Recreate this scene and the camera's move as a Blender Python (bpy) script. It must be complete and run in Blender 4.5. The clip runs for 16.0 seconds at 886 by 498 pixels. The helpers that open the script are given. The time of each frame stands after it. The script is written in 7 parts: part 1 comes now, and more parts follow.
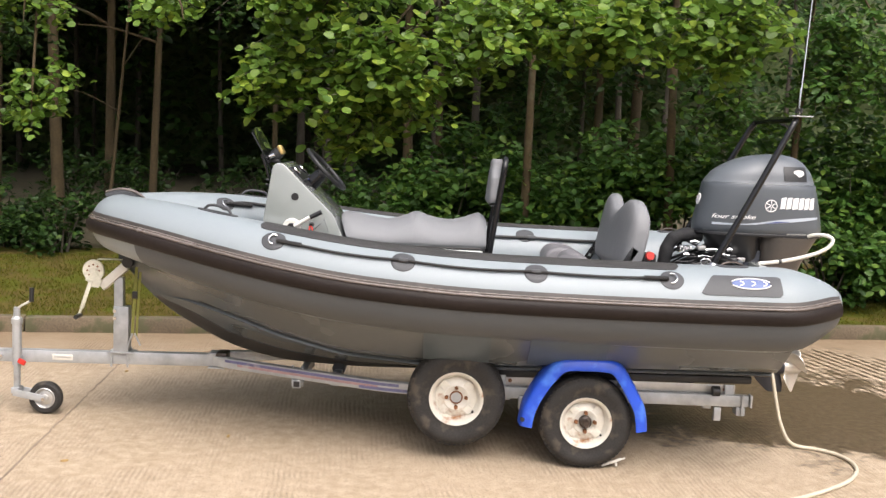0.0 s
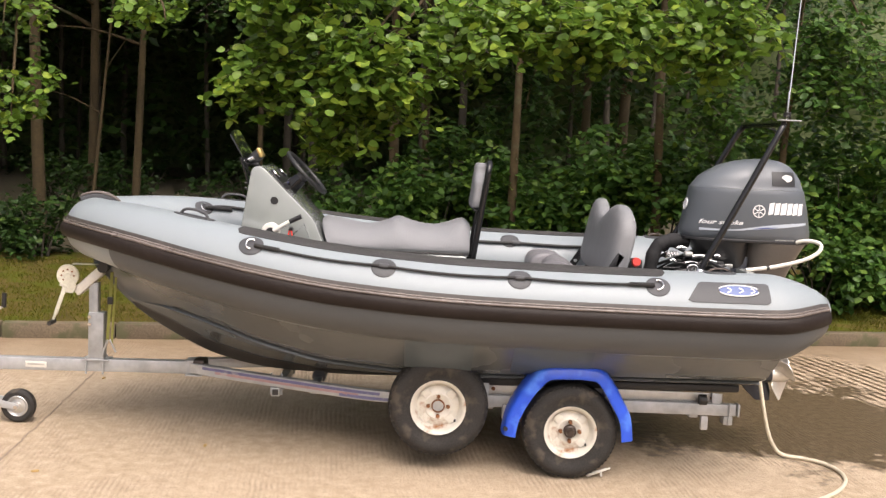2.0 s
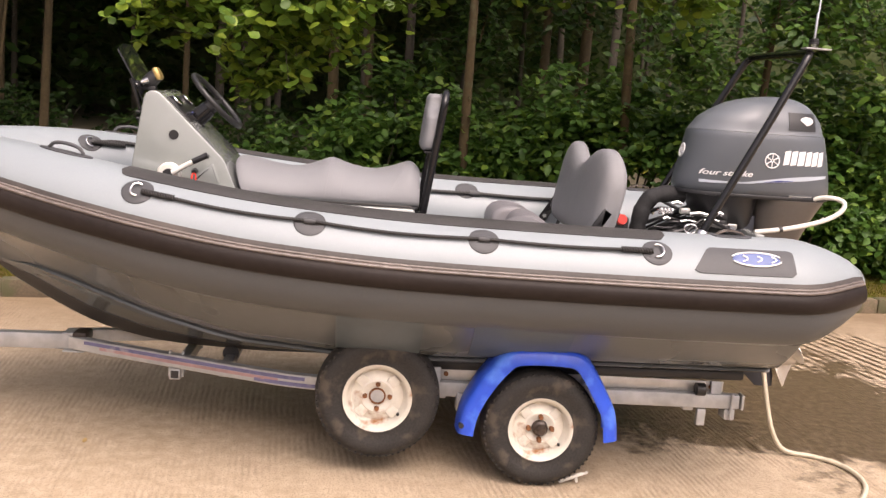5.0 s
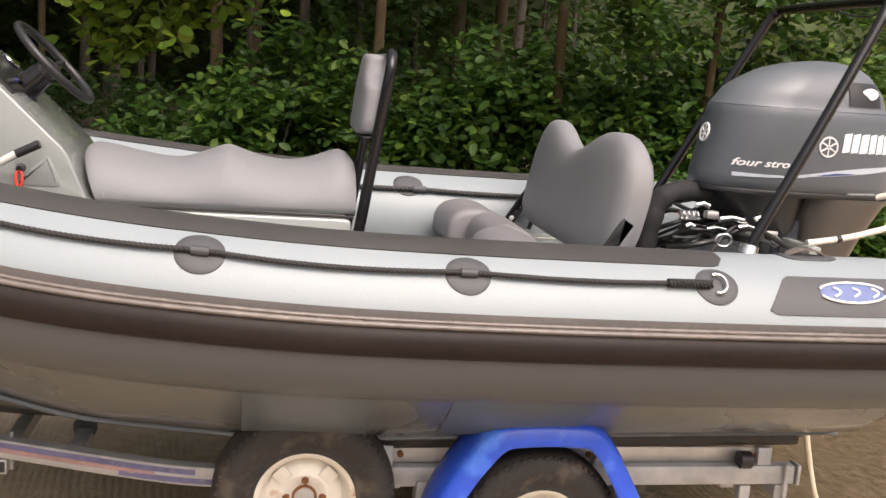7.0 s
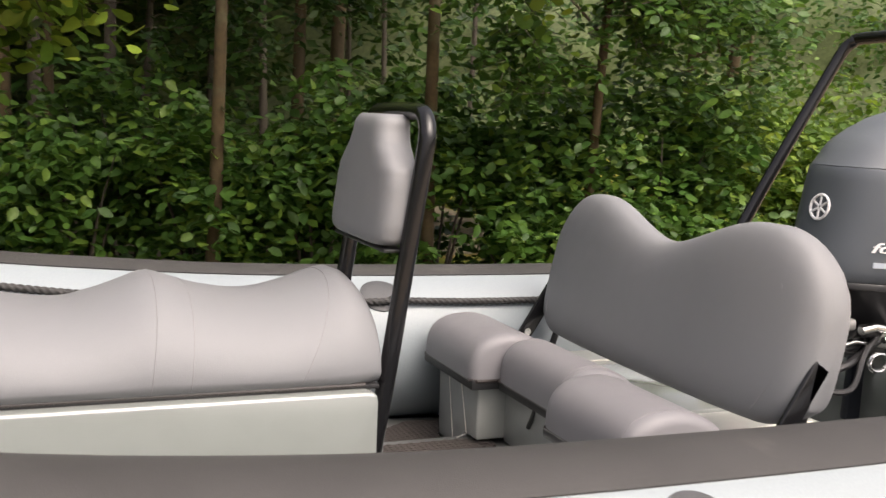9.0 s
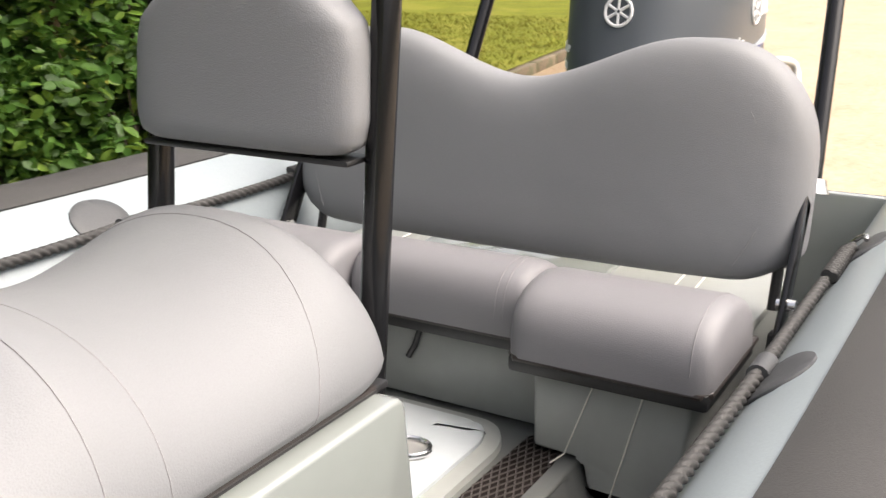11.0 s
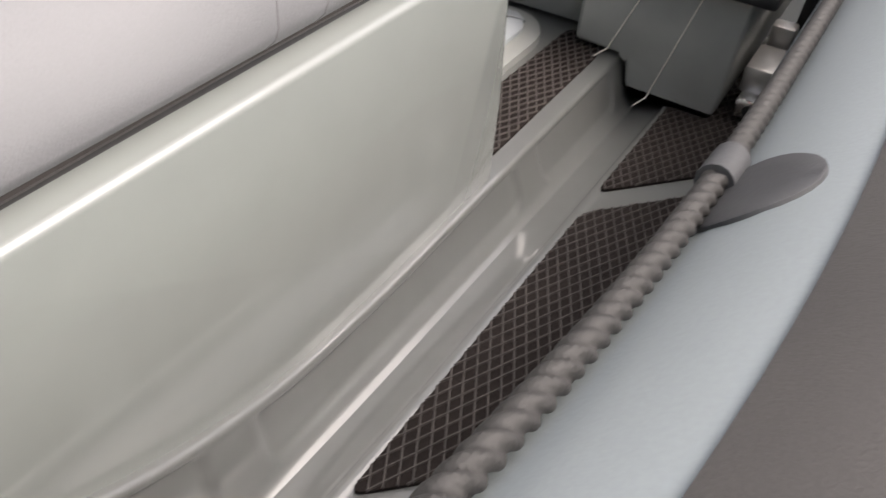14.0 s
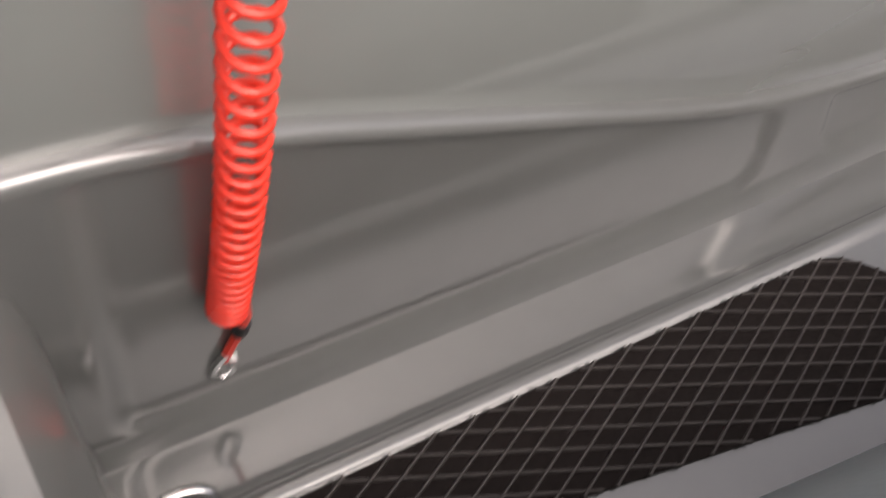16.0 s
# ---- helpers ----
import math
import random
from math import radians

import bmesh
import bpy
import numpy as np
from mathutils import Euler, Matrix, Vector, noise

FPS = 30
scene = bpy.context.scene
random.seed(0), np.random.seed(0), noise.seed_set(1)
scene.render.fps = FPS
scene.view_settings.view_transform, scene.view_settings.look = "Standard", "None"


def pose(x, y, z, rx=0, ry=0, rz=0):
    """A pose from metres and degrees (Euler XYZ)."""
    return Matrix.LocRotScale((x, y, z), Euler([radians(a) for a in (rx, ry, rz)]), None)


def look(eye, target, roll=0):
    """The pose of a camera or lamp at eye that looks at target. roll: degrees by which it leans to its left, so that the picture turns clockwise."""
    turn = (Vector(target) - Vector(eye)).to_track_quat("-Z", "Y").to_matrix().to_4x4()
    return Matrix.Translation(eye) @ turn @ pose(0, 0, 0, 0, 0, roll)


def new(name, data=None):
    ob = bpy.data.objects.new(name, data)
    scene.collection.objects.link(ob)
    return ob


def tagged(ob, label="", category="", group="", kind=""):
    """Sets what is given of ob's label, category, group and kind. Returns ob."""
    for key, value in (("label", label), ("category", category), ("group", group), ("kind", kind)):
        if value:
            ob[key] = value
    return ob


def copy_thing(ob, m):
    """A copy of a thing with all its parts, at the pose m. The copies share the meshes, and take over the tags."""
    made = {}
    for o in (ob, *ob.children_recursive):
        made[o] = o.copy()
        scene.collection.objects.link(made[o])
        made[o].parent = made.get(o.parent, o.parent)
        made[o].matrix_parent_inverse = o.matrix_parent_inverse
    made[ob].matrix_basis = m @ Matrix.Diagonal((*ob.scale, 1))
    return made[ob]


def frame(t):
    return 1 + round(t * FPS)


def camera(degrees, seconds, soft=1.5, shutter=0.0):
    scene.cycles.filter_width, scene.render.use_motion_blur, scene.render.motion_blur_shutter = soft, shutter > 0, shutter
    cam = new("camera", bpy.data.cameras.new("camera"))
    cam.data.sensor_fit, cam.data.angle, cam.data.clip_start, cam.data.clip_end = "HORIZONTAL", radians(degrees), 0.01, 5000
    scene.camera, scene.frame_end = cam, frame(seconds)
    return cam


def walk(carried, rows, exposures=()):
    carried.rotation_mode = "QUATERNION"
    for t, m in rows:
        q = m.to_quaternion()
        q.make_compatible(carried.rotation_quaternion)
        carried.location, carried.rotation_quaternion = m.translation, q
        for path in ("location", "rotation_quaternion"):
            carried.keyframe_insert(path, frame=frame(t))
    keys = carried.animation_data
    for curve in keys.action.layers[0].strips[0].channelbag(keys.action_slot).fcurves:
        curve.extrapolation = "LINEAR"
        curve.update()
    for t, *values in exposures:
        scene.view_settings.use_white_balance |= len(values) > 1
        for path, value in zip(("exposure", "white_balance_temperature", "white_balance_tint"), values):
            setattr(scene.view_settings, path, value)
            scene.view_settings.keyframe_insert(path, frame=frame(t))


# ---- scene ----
cam = camera(47.5, 16.0, soft=1.4, shutter=0.3)
PATH = [
    (0, (0.043, -6.067, 1.79), (0.047, -4.079, 1.57), 2.5),
    (0.5, (0.061, -6.008, 1.8), (0.053, -4.022, 1.567), 2.1),
    (1, (0.081, -5.969, 1.797), (0.09, -3.982, 1.572), 2.4),
    (1.5, (0.084, -5.954, 1.804), (0.103, -3.967, 1.582), 2.6),
    (2, (0.082, -5.952, 1.784), (0.107, -3.964, 1.574), 2.7),
    (2.5, (0.09, -5.939, 1.794), (0.108, -3.95, 1.583), 2.7),
    (3, (0.108, -5.893, 1.79), (0.109, -3.904, 1.578), 2.7),
    (3.5, (0.137, -5.778, 1.792), (0.126, -3.791, 1.56), 2.8),
    (4, (0.095, -5.518, 1.766), (0.128, -3.529, 1.565), 3.5),
    (4.5, (0.091, -5.208, 1.726), (0.226, -3.23, 1.467), 3.8),
    (4.7, (0.091, -5.061, 1.7), (0.225, -3.086, 1.415), 4.2),
    (6.8, (-0.002, -3.565, 1.658), (0.359, -1.628, 1.311), 3.2),
    (7, (-0.025, -3.433, 1.639), (0.35, -1.499, 1.29), 4.4),
    (7.5, (-0.088, -3.088, 1.656), (0.454, -1.191, 1.328), 3.2),
    (8, (-0.15, -2.696, 1.65), (0.472, -0.817, 1.362), 2.7),
    (8.2, (-0.191, -2.55, 1.664), (0.438, -0.672, 1.385), 2.4),
    (10.3, (-0.596, -1.136, 1.677), (0.774, 0.253, 1.237), 0.0),
    (10.5, (-0.619, -1.012, 1.659), (0.841, 0.248, 1.129), -1.3),
    (11, (-0.616, -0.823, 1.657), (1.014, 0.174, 1.066), -1.0),
    (11.5, (-0.653, -0.702, 1.659), (1.056, 0.08, 0.976), -0.0),
    (12, (-0.69, -0.638, 1.641), (1.071, -0.105, 0.858), 0.2),
    (12.5, (-0.688, -0.626, 1.624), (1.075, -0.169, 0.798), 0.3),
    (13, (-0.691, -0.628, 1.585), (0.989, -0.156, 0.608), 2.9),
    (13.5, (-0.717, -0.631, 1.54), (0.882, -0.093, 0.467), 6.6),
    (14, (-0.735, -0.617, 1.509), (0.753, 0.019, 0.334), 8.1),
    (14.5, (-0.757, -0.574, 1.496), (0.627, 0.118, 0.229), 12.1),
    (15, (-0.79, -0.541, 1.467), (0.487, 0.239, 0.14), 16.8),
    (15.2, (-0.77, -0.501, 1.443), (0.429, 0.252, 0.03), 13.0),
    (15.5, (-0.803, -0.468, 1.405), (0.298, 0.283, -0.087), 19.1),
    (15.8, (-0.813, -0.445, 1.385), (0.135, 0.283, -0.218), 21.4),
    (16, (-0.817, -0.437, 1.375), (-0.002, 0.223, -0.328), 23.4),
]
walk(cam, [(t, look(eye, target, roll)) for t, eye, target, roll in PATH], [(0, 0.44, 6350, 13), (1, 0.43, 6500, 14), (2, 0.42, 6650, 16), (3.4, 0.42, 6700, 17), (4, 0.40, 6700, 18), (4.5, 0.48, 7000, 24), (7, 0.43, 6900, 17), (8.2, 0.44, 6950, 17), (10.4, 1.0, 6800, 12), (12.5, 0.98, 6800, 13), (13.5, 0.85, 6750, 14), (14.5, 0.49, 6700, 16), (15.2, 0.41, 6700, 17), (15.6, 0.33, 6700, 17), (16, 0.24, 6750, 18)])

# ---- light ----
world = bpy.data.worlds.new("world")
scene.world = world
world.use_nodes = True
wn, wl = world.node_tree.nodes, world.node_tree.links
wn.clear()
SUN_UP, SUN_TURN = radians(57.0), radians(160.0)
sky = wn.new("ShaderNodeTexSky")
sky.sky_type = "NISHITA"
sky.sun_disc = False
sky.sun_elevation, sky.sun_rotation = SUN_UP, SUN_TURN
sky.air_density, sky.dust_density, sky.ozone_density = 1.0, 9.0, 1.0
veil = wn.new("ShaderNodeHueSaturation")
veil.inputs["Saturation"].default_value = 0.5
back = wn.new("ShaderNodeBackground")
back.inputs["Strength"].default_value = 0.16
wout = wn.new("ShaderNodeOutputWorld")
wl.new(sky.outputs[0], veil.inputs["Color"])
wl.new(veil.outputs[0], back.inputs["Color"])
wl.new(back.outputs[0], wout.inputs["Surface"])

sun_data = bpy.data.lights.new("sun", "SUN")
sun_data.energy, sun_data.angle, sun_data.color = 1.35, radians(72), (1.0, 0.95, 0.88)
sun = new("sun", sun_data)
sun.matrix_world = look((2.2, -6.1, 10.0), (0, 0, 0))


# ---- materials ----
def mat(name, base, rough=0.5, metal=0.0, vary=0.12, grain=60.0, blotch=3.0, bump=0.05, spec=0.5, coat=0.0,
        stain=None, stain_at=0.62, stain_scale=2.5, random=0.0, coat_ior=1.5, dent=0.0, coat_rough=0.05):
    """A surface with blotches, fine grain and relief; stain: a second colour in patches."""
    m = bpy.data.materials.new(name)
    m.use_nodes = True
    n, l = m.node_tree.nodes, m.node_tree.links
    p = n["Principled BSDF"]
    p.inputs["Roughness"].default_value, p.inputs["Metallic"].default_value = rough, metal
    p.inputs["Specular IOR Level"].default_value, p.inputs["Coat Weight"].default_value = spec, coat
    p.inputs["Coat Roughness"].default_value, p.inputs["Coat IOR"].default_value = coat_rough, coat_ior
    tc = n.new("ShaderNodeTexCoord")

    def noise_node(scale, detail=4.0):
        t = n.new("ShaderNodeTexNoise")
        t.inputs["Scale"].default_value, t.inputs["Detail"].default_value = scale, detail
        l.new(tc.outputs["Object"], t.inputs["Vector"])
        return t.outputs["Fac"]

    big, small = noise_node(blotch), noise_node(grain, 6.0)
    both = n.new("ShaderNodeMath")
    both.operation = "ADD"
    l.new(big, both.inputs[0]), l.new(small, both.inputs[1])
    ramp = n.new("ShaderNodeMapRange")
    ramp.inputs["From Min"].default_value, ramp.inputs["From Max"].default_value = 0.6, 1.4
    ramp.inputs["To Min"].default_value, ramp.inputs["To Max"].default_value = 1 - vary, 1 + vary
    l.new(both.outputs[0], ramp.inputs["Value"])
    colour = n.new("ShaderNodeMix")
    colour.data_type, colour.blend_type = "RGBA", "MULTIPLY"
    colour.inputs["Factor"].default_value = 1.0
    colour.inputs["A"].default_value = (*base, 1)
    l.new(ramp.outputs[0], colour.inputs["B"])
    last = colour.outputs["Result"]
    if random:
        info = n.new("ShaderNodeObjectInfo")
        r2 = n.new("ShaderNodeMapRange")
        r2.inputs["To Min"].default_value, r2.inputs["To Max"].default_value = 1 - random, 1 + random
        l.new(info.outputs["Random"], r2.inputs["Value"])
        c2 = n.new("ShaderNodeMix")
        c2.data_type, c2.blend_type = "RGBA", "MULTIPLY"
        c2.inputs["Factor"].default_value = 1.0
        l.new(last, c2.inputs["A"]), l.new(r2.outputs[0], c2.inputs["B"])
        last = c2.outputs["Result"]
    if stain:
        s = noise_node(stain_scale, 8.0)
        r3 = n.new("ShaderNodeMapRange")
        r3.inputs["From Min"].default_value, r3.inputs["From Max"].default_value = stain_at, stain_at + 0.12
        l.new(s, r3.inputs["Value"])
        c3 = n.new("ShaderNodeMix")
        c3.data_type = "RGBA"
        l.new(r3.outputs[0], c3.inputs["Factor"])
        l.new(last, c3.inputs["A"])
        c3.inputs["B"].default_value = (*stain, 1)
        last = c3.outputs["Result"]
    l.new(last, p.inputs["Base Color"])
    rr = n.new("ShaderNodeMapRange")
    rr.inputs["To Min"].default_value, rr.inputs["To Max"].default_value = max(rough - 0.08, 0.02), min(rough + 0.08, 1)
    l.new(big, rr.inputs["Value"])
    l.new(rr.outputs[0], p.inputs["Roughness"])
    if bump:
        b = n.new("ShaderNodeBump")
        b.inputs["Strength"].default_value, b.inputs["Distance"].default_value = bump, 0.004
        if dent:
            lump = n.new("ShaderNodeMath")
            lump.operation = "MULTIPLY_ADD"
            lump.inputs[1].default_value = dent
            l.new(noise_node(blotch * 3.0, 2.0), lump.inputs[0]), l.new(small, lump.inputs[2])
            l.new(lump.outputs[0], b.inputs["Height"])
        else:
            l.new(small, b.inputs["Height"])
        l.new(b.outputs[0], p.inputs["Normal"])
    return m


TUBE = mat("hypalon_grey", (0.262, 0.298, 0.315), 0.36, vary=0.07, grain=220, blotch=1.6, bump=0.06, spec=0.4, stain=(0.305, 0.343, 0.36), stain_at=0.66)
PATCH = mat("hypalon_dark", (0.060, 0.062, 0.066), 0.55, vary=0.18, grain=300, blotch=6, bump=0.12)
STRIP = mat("walkway_rubber", (0.050, 0.048, 0.047), 0.6, vary=0.22, grain=420, blotch=5, bump=0.25, stain=(0.085, 0.08, 0.075), stain_at=0.64, stain_scale=6, spec=0.35)
TAPE = mat("worn_tape", (0.064, 0.056, 0.051), 0.45, vary=0.3, grain=60, blotch=4, bump=0.06, stain=(0.11, 0.094, 0.082), stain_at=0.56, stain_scale=1.6)
STRAKE = mat("strake_rubber", (0.022, 0.017, 0.015), 0.42, vary=0.25, grain=40, blotch=3, bump=0.06, spec=0.12)
RIDGE = mat("strake_ridge", (0.150, 0.128, 0.115), 0.26, vary=0.3, grain=30, blotch=3, bump=0.05)
GEL = mat("hull_gelcoat", (0.094, 0.106, 0.112), 0.26, vary=0.06, grain=25, blotch=1.2, bump=0.01, coat=0.3)
UNDERSIDE = mat("underside_shade_grey", (0.088, 0.095, 0.101), 0.42, vary=0.08, grain=120, blotch=2, bump=0.04, spec=0.35)
GHOST = mat("hull_panel_blue", (0.076, 0.097, 0.112), 0.4, vary=0.08, grain=25, blotch=1.6, bump=0.02, coat=0.08)
KEEL = mat("keel_guard", (0.030, 0.029, 0.029), 0.5, vary=0.25, grain=30, blotch=3, bump=0.1)
# deck grey set well below the console's, to stand for shade in the footwell
DECK = mat("shaded_deck_gelcoat", (0.130, 0.136, 0.131), 0.4, vary=0.06, grain=30, blotch=1.5, bump=0.003, coat=1.0, coat_ior=1.8, coat_rough=0.10)
LOCKER = mat("locker_gelcoat", (0.287, 0.298, 0.283), 0.34, vary=0.06, grain=30, blotch=1.5, bump=0.01, coat=0.35, coat_rough=0.15)
LID = mat("pale_gelcoat", (0.40, 0.43, 0.445), 0.3, vary=0.05, grain=40, blotch=3, bump=0.03)
CONSOLE = mat("console_gelcoat", (0.252, 0.271, 0.258), 0.2, vary=0.05, grain=14, blotch=1.2, bump=0.004, coat=1.0, coat_ior=1.8, coat_rough=0.07)
VINYL = mat("grey_vinyl", (0.200, 0.203, 0.212), 0.55, vary=0.06, grain=500, blotch=2.5, bump=0.16, dent=9.0, spec=0.4)
# the same vinyl toned down for the bench cushions' dimmer light
BENCHV = mat("shaded_bench_vinyl", (0.190, 0.185, 0.196), 0.5, vary=0.06, grain=500, blotch=2.5, bump=0.16, dent=9.0)
SEAM = mat("vinyl_seam", (0.2, 0.194, 0.2), 0.5, vary=0.1, grain=300, bump=0.1)
WELT = mat("dark_vinyl_welt", (0.036, 0.029, 0.027), 0.34, vary=0.2, grain=200, bump=0.1)
BLACK = mat("black_plastic", (0.018, 0.018, 0.019), 0.4, vary=0.2, grain=90, bump=0.08)
GLOSS = mat("black_paint", (0.009, 0.009, 0.010), 0.2, vary=0.15, grain=40, bump=0.01, coat=0.2, spec=0.35)
BOOT = mat("ribbed_boot_rubber", (0.022, 0.022, 0.023), 0.72, vary=0.35, grain=90, blotch=14, bump=0.2, spec=0.3)
RUBBER = mat("tyre_rubber", (0.030, 0.028, 0.026), 0.7, vary=0.4, grain=120, blotch=9, bump=0.3, stain=(0.072, 0.060, 0.048), stain_at=0.53, stain_scale=12, spec=0.3)
MATR = mat("deck_mat_rubber", (0.0165, 0.013, 0.012), 0.8, vary=0.25, grain=260, blotch=12, bump=0.25, spec=0.1)
MATL = mat("deck_mat_ridge", (0.052, 0.044, 0.04), 0.6, vary=0.2, grain=200, blotch=12, bump=0.1)
ROPE = mat("black_rope", (0.021, 0.020, 0.020), 0.66, vary=0.3, grain=260, blotch=20, bump=0.3)
ROPEI = mat("charcoal_rope", (0.034, 0.033, 0.032), 0.62, vary=0.2, grain=300, blotch=20, bump=0.3)
STEEL = mat("stainless_steel", (0.72, 0.72, 0.72), 0.18, 1.0, vary=0.05, grain=90, bump=0.01)
GALV = mat("galvanised_steel", (0.43, 0.44, 0.445), 0.5, 0.45, vary=0.22, grain=22, blotch=7, bump=0.08, stain=(0.30, 0.27, 0.23), stain_at=0.66, stain_scale=6)
ALU = mat("dull_aluminium", (0.55, 0.54, 0.52), 0.42, 0.8, vary=0.15, grain=30, blotch=5, bump=0.05)
RIM = mat("cream_rim_paint", (0.63, 0.60, 0.53), 0.42, vary=0.1, grain=40, blotch=9, bump=0.06, stain=(0.30, 0.13, 0.045), stain_at=0.60, stain_scale=11)
RUST = mat("rusty_steel", (0.20, 0.085, 0.035), 0.8, 0.2, vary=0.4, grain=90, blotch=22, bump=0.4)
GREASE = mat("greasy_hub", (0.055, 0.04, 0.032), 0.4, 0.3, vary=0.3, grain=60, bump=0.2)
BLUE = mat("blue_plastic", (0.022, 0.085, 0.58), 0.32, vary=0.14, grain=20, blotch=6, bump=0.05, stain=(0.07, 0.20, 0.74), stain_at=0.54, stain_scale=7)
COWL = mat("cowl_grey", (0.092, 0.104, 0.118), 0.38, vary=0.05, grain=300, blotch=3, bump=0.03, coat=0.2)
# the cap's grey: that of the cowl, about 1.3 times lighter
COWLTOP = mat("cowl_grey_lighter", (0.120, 0.134, 0.150), 0.4, vary=0.05, grain=300, blotch=3, bump=0.03, coat=0.2)
PAN = mat("cowl_pan_brown_grey", (0.095, 0.083, 0.074), 0.35, vary=0.08, grain=60, bump=0.03, coat=0.2)
LEG = mat("leg_dark_grey", (0.022, 0.026, 0.036), 0.3, vary=0.12, grain=60, bump=0.03, coat=0.2)
PROP = mat("bare_propeller", (0.66, 0.62, 0.56), 0.36, 0.35, vary=0.12, grain=60, blotch=8, bump=0.05)
WHITE = mat("white_print", (0.80, 0.80, 0.80), 0.4, vary=0.03, bump=0)
WORN = mat("worn_white_plastic", (0.68, 0.66, 0.60), 0.4, vary=0.1, grain=50, bump=0.05)
NAVY = mat("navy_print", (0.035, 0.05, 0.20), 0.4, vary=0.08, bump=0)
LOGOB = mat("logo_blue", (0.10, 0.14, 0.30), 0.45, vary=0.1, bump=0.03)
SILVER = mat("silver_print", (0.45, 0.50, 0.56), 0.35, vary=0.06, bump=0)
DECAL = mat("trailer_decal", (0.13, 0.13, 0.25), 0.45, vary=0.3, grain=30, blotch=5, bump=0.05, stain=(0.45, 0.42, 0.42), stain_at=0.6, stain_scale=12)
PINK = mat("faded_red_decal", (0.38, 0.24, 0.24), 0.5, vary=0.3, grain=30, blotch=6, bump=0.05, stain=(0.45, 0.44, 0.44), stain_at=0.56, stain_scale=11)
RED = mat("red_coil", (0.86, 0.045, 0.022), 0.28, vary=0.06, grain=60, bump=0.02, coat=0.3)
REDK = mat("red_plastic", (0.55, 0.03, 0.02), 0.35, vary=0.1, bump=0.02)
GOLD = mat("gold_bezel", (0.55, 0.40, 0.16), 0.35, 0.7, vary=0.15, grain=60, bump=0.05)
CREAM = mat("cream_zinc", (0.62, 0.60, 0.50), 0.5, 0.2, vary=0.2, grain=40, blotch=9, bump=0.1, stain=(0.30, 0.26, 0.2), stain_at=0.62, stain_scale=16)
OLIVE = mat("olive_strap", (0.22, 0.22, 0.05), 0.8, vary=0.3, grain=180, bump=0.3)
HOSE = mat("beige_hose", (0.58, 0.52, 0.40), 0.45, vary=0.12, grain=40, blotch=6, bump=0.05)
SCREEN = mat("smoked_acrylic", (0.012, 0.012, 0.014), 0.06, vary=0.05, bump=0, coat=0.6)
KERB = mat("kerb_concrete", (0.135, 0.103, 0.066), 0.9, vary=0.4, grain=70, blotch=4, bump=0.4, stain=(0.085, 0.082, 0.04), stain_at=0.5, stain_scale=6, random=0.12)
BARK = mat("bark", (0.066, 0.046, 0.020), 0.9, vary=0.4, grain=30, blotch=4, bump=0.8, stain=(0.10, 0.11, 0.06), stain_at=0.6)
BARK2 = mat("dark_bark", (0.06, 0.05, 0.038), 0.92, vary=0.4, grain=30, blotch=4, bump=0.8)
DEADLEAF = mat("dry_leaf", (0.45, 0.30, 0.12), 0.8, vary=0.3, bump=0.1)


def leaf_mat(name, dark, light, yellow=(0.16, 0.22, 0.03), spec=0.4):
    m = bpy.data.materials.new(name)
    m.use_nodes = True
    n, l = m.node_tree.nodes, m.node_tree.links
    p = n["Principled BSDF"]
    geo = n.new("ShaderNodeNewGeometry")
    info = n.new("ShaderNodeObjectInfo")
    add = n.new("ShaderNodeMath")
    add.operation = "ADD"
    l.new(geo.outputs["Random Per Island"], add.inputs[0]), l.new(info.outputs["Random"], add.inputs[1])
    fr = n.new("ShaderNodeMath")
    fr.operation = "FRACT"
    l.new(add.outputs[0], fr.inputs[0])
    ramp = n.new("ShaderNodeValToRGB")
    ramp.color_ramp.elements[0].color, ramp.color_ramp.elements[1].color = (*dark, 1), (*yellow, 1)
    mid = ramp.color_ramp.elements.new(0.75)
    mid.color = (*light, 1)
    l.new(fr.outputs[0], ramp.inputs["Fac"])
    tc = n.new("ShaderNodeTexCoord")
    nz = n.new("ShaderNodeTexNoise")
    nz.inputs["Scale"].default_value = 35
    l.new(tc.outputs["Object"], nz.inputs["Vector"])
    mr = n.new("ShaderNodeMapRange")
    mr.inputs["To Min"].default_value, mr.inputs["To Max"].default_value = 0.75, 1.25
    l.new(nz.outputs["Fac"], mr.inputs["Value"])
    mx = n.new("ShaderNodeMix")
    mx.data_type, mx.blend_type = "RGBA", "MULTIPLY"
    mx.inputs["Factor"].default_value = 1
    l.new(ramp.outputs["Color"], mx.inputs["A"]), l.new(mr.outputs[0], mx.inputs["B"])
    l.new(mx.outputs["Result"], p.inputs["Base Color"])
    p.inputs["Roughness"].default_value = 0.42
    p.inputs["Specular IOR Level"].default_value = spec
    tr = n.new("ShaderNodeBsdfTranslucent")
    l.new(mx.outputs["Result"], tr.inputs["Color"])
    ms = n.new("ShaderNodeMixShader")
    ms.inputs["Fac"].default_value = 0.35
    out = n["Material Output"]
    l.new(p.outputs[0], ms.inputs[1]), l.new(tr.outputs[0], ms.inputs[2]), l.new(ms.outputs[0], out.inputs["Surface"])
    return m


